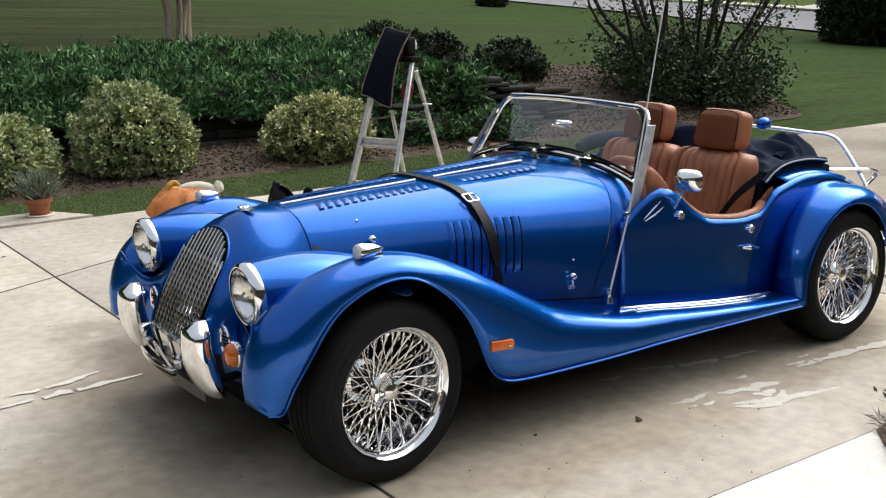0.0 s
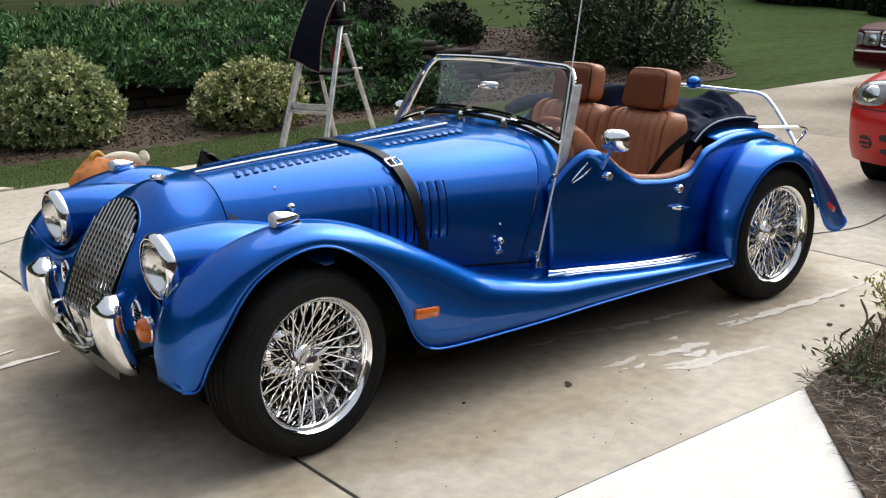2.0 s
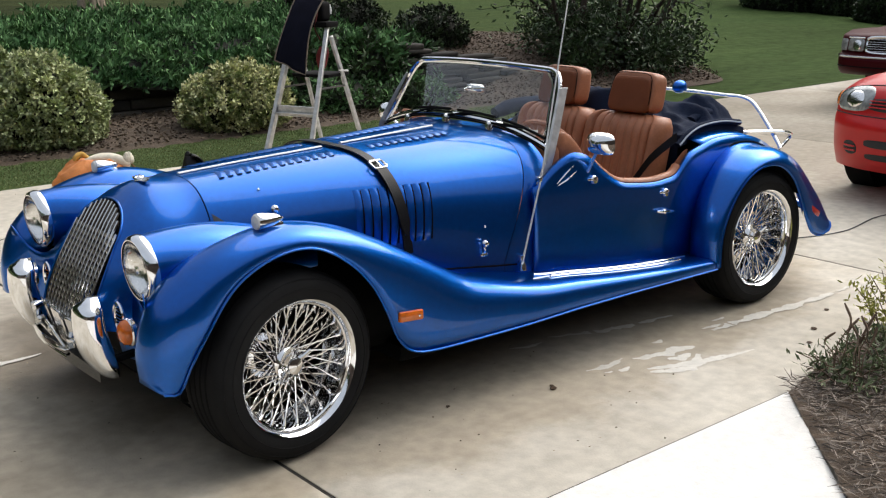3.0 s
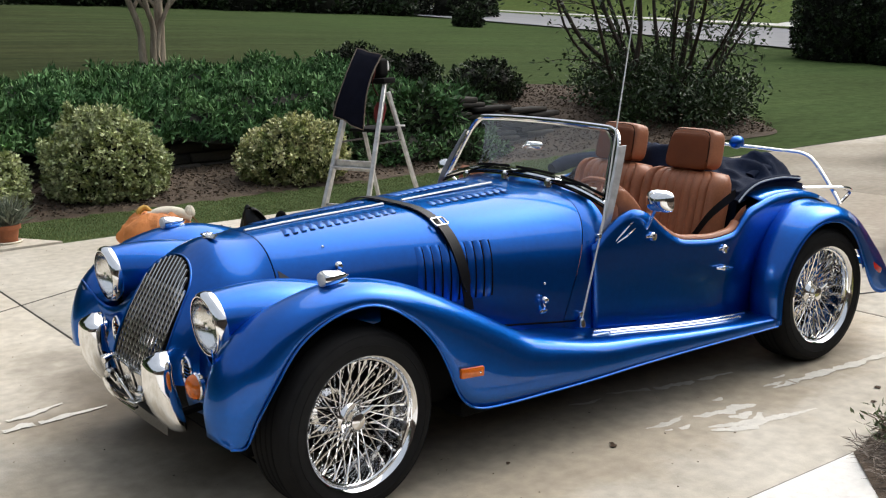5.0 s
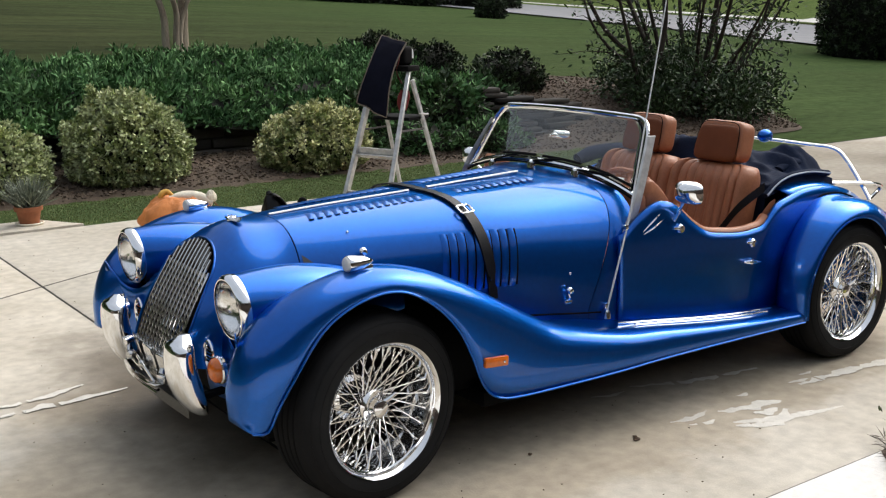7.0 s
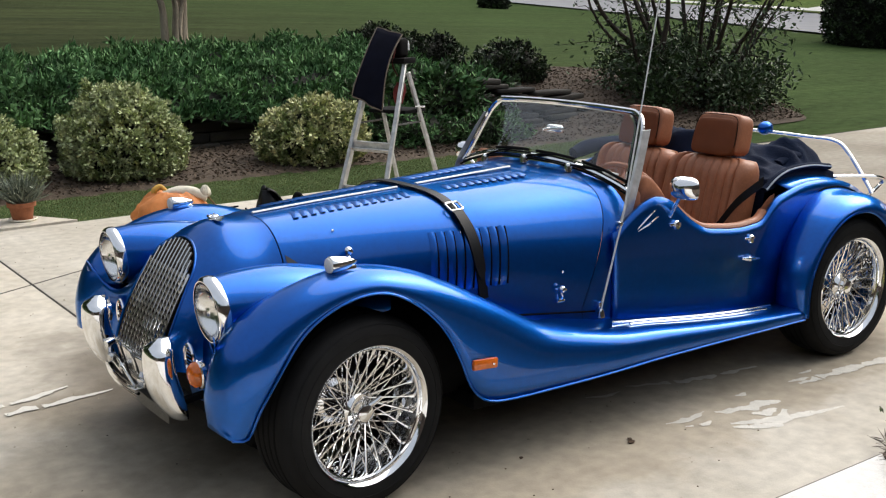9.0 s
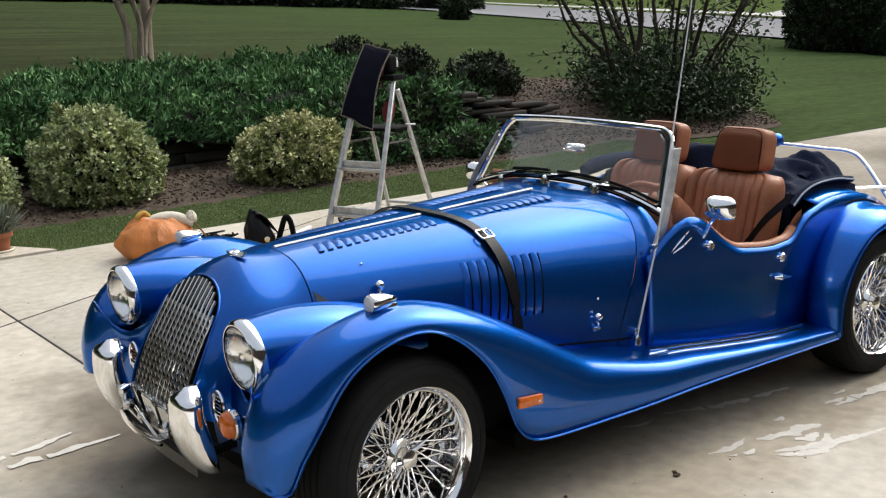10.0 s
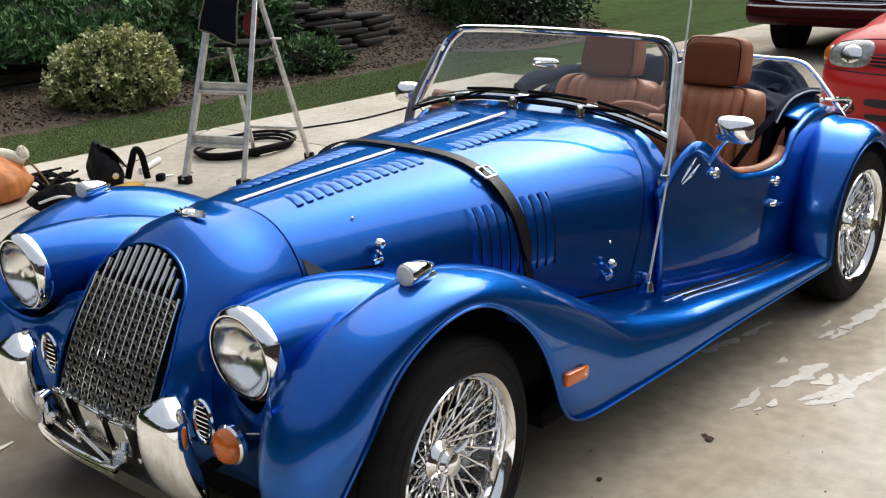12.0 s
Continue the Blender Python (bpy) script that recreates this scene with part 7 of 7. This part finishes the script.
def woods():
    """The wooded distance all round: one mass of leaf clumps."""
    rng = np.random.default_rng(77)
    n = 70000
    a = rng.uniform(0, 2 * math.pi, n)
    r = rng.uniform(66, 95, n)
    top = 27 + 8 * np.array([noise.noise(Vector((math.cos(q) * 9, math.sin(q) * 9, 1))) for q in a])
    z = rng.random(n) * top
    p = np.column_stack([r * np.cos(a), r * np.sin(a), z + 0.5])
    ob = leaves("woods", p, rng.normal(0, 1, (n, 3)), 3.2, 2.2, DARKLEAF, None, 0.5, 78)
    tagged(ob, "dark green wooded distance round the street", "woods", kind="stuff")


woods()

# ---- plants in the mulch bed beside the walk ----
DRY = mat("dry_stalk", (0.15, 0.10, 0.065), 0.9, 0, 0.3, 20)
SAGE = mat("sage_leaf", (0.13, 0.165, 0.075), 0.7, 0, 0.3, 8, island=0.5)
YELLOWLEAF = mat("yellow_green_leaf", (0.42, 0.42, 0.08), 0.6, 0, 0.3, 8, island=0.4)


def bed_plant(x, y, r, h, seed, material, n, label, stalks=0):
    """A loose low clump of fine sprigs, with curved dry stalks standing out of it."""
    b = thing("bed_plant", label, "plant", (x, y, 0.02))
    rng = np.random.default_rng(seed)
    pos, way = [], []
    for k in range(26):
        a, rr = rng.uniform(0, 2 * math.pi), r * math.sqrt(rng.random())
        c = Vector((rr * math.cos(a), rr * math.sin(a), 0))
        e = c + Vector((0.10 * math.cos(a) + rng.normal(0, 0.04), 0.10 * math.sin(a) + rng.normal(0, 0.04), h * rng.uniform(0.5, 1.0) * (1 - 0.4 * rr / r)))
        part("sprig", tube([c, c.lerp(e, 0.5) + Vector((0, 0, 0.02)), e], [0.003, 0.0025, 0.0015], 4), DRY, b)
        for _ in range(n):
            u = rng.random() ** 0.7
            pos.append(tuple(c.lerp(e, u) + Vector(rng.normal(0, 0.022, 3))))
            way.append(tuple(Vector(rng.normal(0, 0.7, 3)) + Vector((0, 0, 0.5))))
    pos = np.array(pos)
    pos[:, 2] = np.maximum(pos[:, 2], 0.0)
    leaves("leaves", pos, np.array(way), 0.038, 0.011, material, b, 0.5, seed, kind="stuff")
    for k in range(stalks):
        t = rng.uniform(0, 2 * math.pi)
        c = Vector((0.5 * r * math.cos(t), 0.5 * r * math.sin(t), 0))
        e = c + Vector((rng.uniform(0.02, 0.15), rng.uniform(-0.05, 0.1), h * rng.uniform(1.3, 2.0)))
        m1 = c.lerp(e, 0.4) + Vector((rng.normal(0, 0.02), rng.normal(0, 0.02), 0.02))
        m2 = c.lerp(e, 0.75) + Vector((rng.normal(0, 0.02), rng.normal(0, 0.02), 0))
        part("stalk", tube(smooth_path([c, m1, m2, e], 4), [0.0022] * 8 + [0.004, 0.005, 0.0055, 0.0055, 0.003], 5), DRY, b, "dry brown seed stalk")
    return b


bed_plant(1.88, -1.56, 0.12, 0.13, 81, SAGE, 12, "sparse grey-green clump with dry brown seed stalks", 9)
bed_plant(2.12, -1.62, 0.18, 0.15, 85, SAGE, 34, "low sprawling sage-green clump in the mulch", 5)
bed_plant(2.42, -1.72, 0.2, 0.17, 82, SAGE, 34, "low sprawling sage-green clump in the mulch", 3)
bed_plant(2.62, -1.45, 0.2, 0.34, 83, YELLOWLEAF, 40, "yellow-green leafy clump in the mulch bed", 4)
bed_plant(2.30, -2.02, 0.12, 0.12, 84, JUNI, 26, "small green leafy clump in the mulch bed")
# needles of mulch
rng = np.random.default_rng(91)
n = 26000
p = np.column_stack([rng.uniform(0.4, 3.6, n), rng.uniform(-3.2, -1.3, n), np.full(n, 0.06)])
p = p[(p[:, 1] < p[:, 0] - 3.11) & (p[:, 1] < -1.40)]
p[:, 2] = 0.020 + 0.03 * np.clip((-1.2 - p[:, 1]), 0, 1) + rng.uniform(0, 0.02, len(p))
d = rng.normal(0, 1, p.shape)
d[:, 2] = 0.15 * np.abs(d[:, 2])
NEEDLE = mat("pine_needles", (0.24, 0.20, 0.165), 0.9, 0, 0.3, 9, island=0.7)
tagged(leaves("pine_needles", p, d, 0.07, 0.005, NEEDLE, None, 0.1, 92), "scattered grey-brown pine needles on the bed", "mulch", kind="stuff")
CHIP = mat("bark_chips", (0.105, 0.077, 0.053), 0.9, 0, 0.3, 9, island=0.6)
n = 9000
p = np.column_stack([rng.uniform(-1.5, 8.0, n), rng.uniform(5.65, 7.2, n), np.full(n, 0.0)])
p = p[(p[:, 0] < 4.0) | (p[:, 1] < 6.5)]
p[:, 2] = [0.03 + terrain(q[0], min(q[1], 7.15)) for q in p]
q = np.column_stack([rng.uniform(7.0, 11.0, 9000), rng.uniform(5.3, 8.8, 9000), np.zeros(9000)])
q = q[(q[:, 0] - 9.2) ** 2 + (q[:, 1] - 6.9) ** 2 < 3.7]
q[:, 2] = [0.02 + terrain(c[0], c[1]) for c in q]
p = np.concatenate([p, q])
d = rng.normal(0, 1, p.shape)
d[:, 2] = 0.25 * np.abs(d[:, 2])
tagged(leaves("bark_mulch", p, d, 0.045, 0.018, CHIP, None, 0.1, 93), "scattered bark mulch under the shrubs", "mulch", kind="stuff")
# grit and leaf crumbs on the concrete
n = 2200
p = np.column_stack([rng.uniform(-2.5, 9.0, n), rng.uniform(-2.2, 4.5, n), np.full(n, 0.0045)])
p = p[(p[:, 1] > p[:, 0] - 3.0)]
GRIT = mat("leaf_crumbs", (0.26, 0.21, 0.15), 0.9, 0, 0.3, 9, island=0.9)
d = rng.normal(0, 1, p.shape)
d[:, 2] = 0.05
tagged(leaves("leaf_crumbs", p, d, 0.009, 0.005, GRIT, None, 0.1, 94), "fine crumbs of dry leaf scattered on the concrete", "debris", kind="stuff")

# grass: the strip along the driveway and the near lawn
def turf(name, n, x0, x1, y0, y1, h, w, seed, label):
    rng = np.random.default_rng(seed)
    p = np.column_stack([rng.uniform(x0, x1, n), rng.uniform(y0, y1, n), np.zeros(n)])
    p[:, 2] = [terrain(q[0], q[1]) - 0.005 for q in p]
    d = rng.normal(0, 0.45, (n, 3))
    d[:, 2] = 1
    tagged(leaves(name, p, d, h, w, BLADE, None, 0.1, seed), label, "grass", kind="stuff")


turf("grass_strip", 50000, 0.2, 8.2, 4.62, 5.66, 0.017, 0.006, 101, "short green grass strip beside the driveway")

# ---- parked cars ----
REDPAINT = mat("bright_red_paint", (0.58, 0.016, 0.016), 0.38, 0, 0.06, 2, coat=0.25, spec=0.3)
MAROON = mat("maroon_paint", (0.055, 0.003, 0.006), 0.42, 0.0, 0.1, 2, coat=0.03, spec=0.10)
TINT = mat("dark_car_glass", (0.02, 0.025, 0.028), 0.05, 0, 0.0, 1, spec=0.8)
GREYPL = mat("grey_plastic", (0.03, 0.03, 0.032), 0.6, 0, 0.2, 20)


def car_section(x, w, z0, z1, n=3.2, count=21, round_top=0.35):
    """Closed body section: flat below, rounded shoulders."""
    pts = []
    for k in range(count):
        a = math.pi * k / (count - 1)
        c, s = math.cos(a), math.sin(a)
        pts.append(Vector((x, -w * math.copysign(abs(c) ** (2 / n), c), z0 + (z1 - z0) * abs(s) ** (2 / n * 0.8))))
    return pts


def sedan(name, label, at, turn, paint, keys, roof, wheels, wr, wy, power=5.0):
    """A car facing its own -x. keys: x, half width, sill, top; roof: the same for the glasshouse."""
    c = thing(name, label, "car", at, turn=turn)
    rows = []
    x0, x1 = keys[0][0], keys[-1][0]
    for i in range(60):
        x = x0 + (x1 - x0) * i / 59
        w, z0, z1 = keyed(keys, x)
        rows.append(car_section(x, w, z0, z1, power))
    part("body", loft(rows, ring=True, cap=True), paint, c, sharp=50)
    rows = []
    for i in range(24):
        x = roof[0][0] + (roof[-1][0] - roof[0][0]) * i / 23
        w, z0, z1 = keyed(roof, x)
        rows.append(car_section(x, w, z0, z1, 3.4))
    gh = part("glasshouse", loft(rows, ring=True, cap=True), TINT, c, "dark tinted windows")
    top = [r[5:16] for r in rows[7:19]]
    part("roof", loft([[p + Vector((0, 0, 0.012)) for p in r] for r in top]), paint, gh)
    for x in wheels:
        for s in (1, -1):
            m = Matrix.Translation((x, s * wy, wr)) @ pose(0, 0, 0, -90 * s, 0, 0)
            w = part("wheel", lathe([(0.001, 0.02), (wr * 0.55, 0.03), (wr * 0.62, 0.06), (wr * 0.64, 0.075)], 32, m), STEEL, c)
            part("tyre", lathe([(wr * 0.62, 0.06), (wr * 0.70, 0.085), (wr * 0.93, 0.08), (wr, 0.05), (wr, -0.09), (wr * 0.9, -0.11), (wr * 0.5, -0.1)], 36, m), RUBBER, w)
            arch_pts = [Vector((x + (wr + 0.05) * math.cos(a), s * (wy + 0.075), wr + (wr + 0.05) * math.sin(a))) for a in np.linspace(0, math.pi, 20)]
            part("wheel_arch", joined(tube(arch_pts, 0.02, 6), lathe([(wr + 0.045, 0.07), (wr + 0.045, -0.12), (0.05, -0.12)], 32, m)), BLACK, w)
    return c


# small red hatchback
red = sedan("red_hatchback", "bright red small hatchback parked on the driveway", (4.80, -0.31, 0), 0, REDPAINT,
            [(0.30, 0.74, 0.21, 0.79), (0.38, 0.785, 0.20, 0.835), (0.46, 0.812, 0.19, 0.86), (0.6, 0.82, 0.19, 0.90), (1.15, 0.83, 0.19, 0.98), (2.0, 0.835, 0.19, 0.97), (3.3, 0.83, 0.19, 0.98), (4.0, 0.78, 0.22, 0.95), (4.2, 0.7, 0.28, 0.85)],
            [(1.0, 0.66, 0.9, 0.97), (1.4, 0.68, 0.9, 1.2), (1.9, 0.62, 0.9, 1.40), (2.8, 0.62, 0.9, 1.42), (3.6, 0.62, 0.9, 1.25), (4.05, 0.6, 0.9, 0.98)], (0.72, 3.15), 0.29, 0.72, 3.2)
LAMP = mat("headlamp_glass", (0.42, 0.44, 0.43), 0.16, 0.25, 0.5, 28, coat=0.6)
NOSE = [(0.20, 0.07), (0.27, 0.01), (0.34, -0.025), (0.44, -0.04), (0.52, -0.035), (0.565, 0.0), (0.60, 0.012), (0.66, 0.03), (0.72, 0.065), (0.76, 0.115), (0.80, 0.20), (0.845, 0.34)]


def skin(a, z, off, wide, deep, bend, prof, drop, z0):
    """A car's front skin: a is the turn round the plan's rounded corner, -90 to 90 degrees."""
    s, c = math.sin(radians(a)), math.cos(radians(a))
    y = math.copysign(wide * abs(s) ** bend, s)
    x = deep * (1 - c ** bend) + keyed(prof, z)[0] * (0.25 + 0.75 * c)
    n = Vector((-c, s, 0.35 if z > z0 else 0.0)).normalized()
    return Vector((x, y, z - drop * max(0.0, z - z0) / 0.225 * abs(s) ** 3)) + n * off


def nose(a, z, off=0.0):
    return skin(a, z, off, 0.825, 0.48, 0.77, NOSE, 0.16, 0.62)


def nose_patch(a0, a1, z0, z1, off, power=4.0, count=28, slant=0.0, face=nose):
    """A raised rounded patch that follows the front skin."""
    am, zm, ha, hz = (a0 + a1) / 2, (z0 + z1) / 2, (a1 - a0) / 2, (z1 - z0) / 2
    rows = []
    for f, o in ((1.0, -0.004), (0.99, off * 0.6), (0.9, off), (0.6, off * 1.15), (0.3, off * 1.2), (0.02, off * 1.2)):
        row = []
        for k in range(count):
            t = 2 * math.pi * k / count
            c, s = math.cos(t), math.sin(t)
            r = f / (abs(c) ** power + abs(s) ** power) ** (1 / power)
            row.append(face(am + ha * r * c, zm + hz * r * s + slant * r * c, o))
        rows.append(row)
    return loft(rows, ring=True)


part("front_skin", loft([[nose(a, z) for z in [0.20 + 0.645 * i / 30 for i in range(31)]] for a in np.linspace(-88, 88, 45)]), REDPAINT, red, "red moulded bumper and nose", sharp=70)
part("bumper_seam", tube([nose(a, 0.565, 0.001) for a in np.linspace(-86, 86, 41)], 0.004, 6), GREYPL, red)
part("bonnet_seam", tube([nose(a, 0.765, 0.001) for a in np.linspace(-50, 50, 31)], 0.004, 6), GREYPL, red)
for s in (1, -1):
    a0, a1 = (24, 58) if s > 0 else (-58, -24)
    lamp = part("headlamp", nose_patch(a0, a1, 0.585, 0.765, 0.012, 3.5, 28, -0.004 * s), LAMP, red, "clear wraparound headlamp with amber corner")
    c0, c1 = (56, 72) if s > 0 else (-72, -56)
    part("corner_lens", nose_patch(c0, c1, 0.60, 0.755, 0.011, 3.0, 28, -0.01 * s), AMBER, lamp, "amber corner lens")
    part("reflector", nose_patch(*((29, 45) if s > 0 else (-45, -29)), 0.61, 0.735, 0.0155, 2.2), REFLECTOR, lamp, "bright reflector")
    fog = part("fog_recess", nose_patch(*((30, 42) if s > 0 else (-42, -30)), 0.305, 0.40, 0.003, 2.2), GREYPL, red, "round dark fog-lamp recess")
    for z in (0.335, 0.365):
        part("fog_slat", tube([nose(a, z, 0.006) for a in (np.linspace(31, 41, 5) if s > 0 else np.linspace(-41, -31, 5))], 0.006, 6), REDPAINT, fog)
for z0, z1 in ((0.37, 0.425), (0.285, 0.33)):
    part("bumper_intake", nose_patch(-25, 25, z0, z1, 0.004, 5.0, 40), GREYPL, red, "dark bumper intake slot")
grille_slot = part("grille_slot", nose_patch(-26, 26, 0.60, 0.685, 0.006, 5.0, 40), GREYPL, red, "dark grille slot")
for z in (0.622, 0.643, 0.664):
    part("slat", tube([nose(a, z, 0.012) for a in np.linspace(-25, 25, 15)], 0.004, 6), REDPAINT, grille_slot)

# large maroon saloon
mar = sedan("maroon_saloon", "dark maroon full-size saloon parked behind the hatchback", (9.25, 2.10, 0), 0, MAROON,
            [(0.22, 0.86, 0.34, 0.74), (0.35, 0.94, 0.33, 0.80), (0.9, 0.96, 0.28, 0.87), (1.55, 0.97, 0.24, 0.95), (3.0, 0.98, 0.24, 0.97), (4.6, 0.96, 0.25, 0.96), (5.3, 0.92, 0.28, 0.9), (5.4, 0.85, 0.35, 0.8)],
            [(1.4, 0.74, 0.9, 0.97), (1.9, 0.74, 0.9, 1.22), (2.4, 0.66, 0.9, 1.42), (3.4, 0.66, 0.9, 1.44), (4.1, 0.66, 0.9, 1.25), (4.5, 0.66, 0.9, 0.98)], (0.95, 3.85), 0.34, 0.82)
PROW = [(0.33, 0.06), (0.36, -0.03), (0.40, -0.085), (0.46, -0.10), (0.515, -0.095), (0.545, -0.06), (0.56, 0.0), (0.60, 0.005), (0.70, 0.03), (0.745, 0.05), (0.77, 0.10), (0.80, 0.28), (0.83, 0.5)]


def prow(a, z, off=0.0):
    return skin(a, z, off, 0.985, 0.30, 0.55, PROW, 0.06, 0.70)


part("front_skin", loft([[prow(a, z) for z in [0.33 + 0.50 * i / 40 for i in range(41)]] for a in np.linspace(-88, 88, 61)]), MAROON, mar, "maroon bumper and nose", sharp=70)
part("bumper_trim", tube([prow(a, 0.535, 0.004) for a in np.linspace(-86, 86, 61)], 0.012, 6), STEEL, mar, "bright bumper lip")
part("bumper_strip", tube([prow(a, 0.43, 0.003) for a in np.linspace(-86, 86, 61)], 0.006, 6), BLACK, mar)
frame_pts = []
for k in range(49):
    t = 2 * math.pi * k / 48
    c, s = math.cos(t), math.sin(t)
    r = 1 / (abs(c) ** 6 + abs(s) ** 6) ** (1 / 6)
    frame_pts.append(prow(22.5 * r * c, 0.657 + 0.085 * r * s, 0.012))
gr = part("grille_frame", tube(frame_pts, 0.019, 8), CHROME, mar, "wide chrome-framed grille")
part("grille_panel", nose_patch(-22.5, 22.5, 0.575, 0.74, 0.006, 6.0, 40, 0.0, prow), BLACK, gr)
for k in range(6):
    part("grille_bar", tube([prow(a, 0.597 + 0.024 * k, 0.012) for a in np.linspace(-22, 22, 21)], 0.0030, 6), CHROME, gr)
part("badge_plate", block((0.012, 0.09, 0.03), pose(-0.012, 0, 0.66), 0.006), CHROME, gr)
for s in (1, -1):
    a0, a1 = (25.5, 46) if s > 0 else (-46, -25.5)
    hl = part("headlamp", nose_patch(a0, a1, 0.582, 0.722, 0.012, 6.0, 32, 0.0, prow), LAMP, mar, "large oblong headlamp")
    part("lamp_trim", tube([prow(a, 0.732, 0.008) for a in np.linspace(a0, a1, 15)], 0.009, 6), CHROME, hl)
    part("reflector", nose_patch(*((28, 37) if s > 0 else (-37, -28)), 0.60, 0.705, 0.017, 4.0, 28, 0.0, prow), REFLECTOR, hl)
    part("corner_lamp", nose_patch(*((49, 66) if s > 0 else (-66, -49)), 0.585, 0.718, 0.012, 6.0, 28, 0.0, prow), LAMP, hl)

# ---- added house behind the camera, unseen and plain: one long wall and a wing across the drive's head ----
UNSEEN_WALL = mat("unseen_wall_brown", (0.065, 0.050, 0.042), 0.9, 0, 0.3, 6, fine=0.2)
# put there to darken what the paint and chrome reflect
house = tagged(new("house"), "added unseen dark house behind the camera that darkens reflections", "house")
part("wall", block((29, 0.3, 4.0), pose(3.0, -8.9, 2.0), 0.01), UNSEEN_WALL, house)
part("roof", loft([[Vector((x, y, z)) for y, z in ((-8.3, 3.9), (-13.5, 6.6), (-18.7, 3.9))] for x in (-12.0, 18.0)]), GREYPL, house)
part("wing_wall", block((0.3, 9.2, 2.8), pose(-11.4, -4.2, 1.4), 0.01), UNSEEN_WALL, house)
part("wing_roof", loft([[Vector((x, y, z)) for x, z in ((-10.9, 2.7), (-14.5, 4.4), (-18.1, 2.7))] for y in (-9.0, 0.6)]), GREYPL, house)
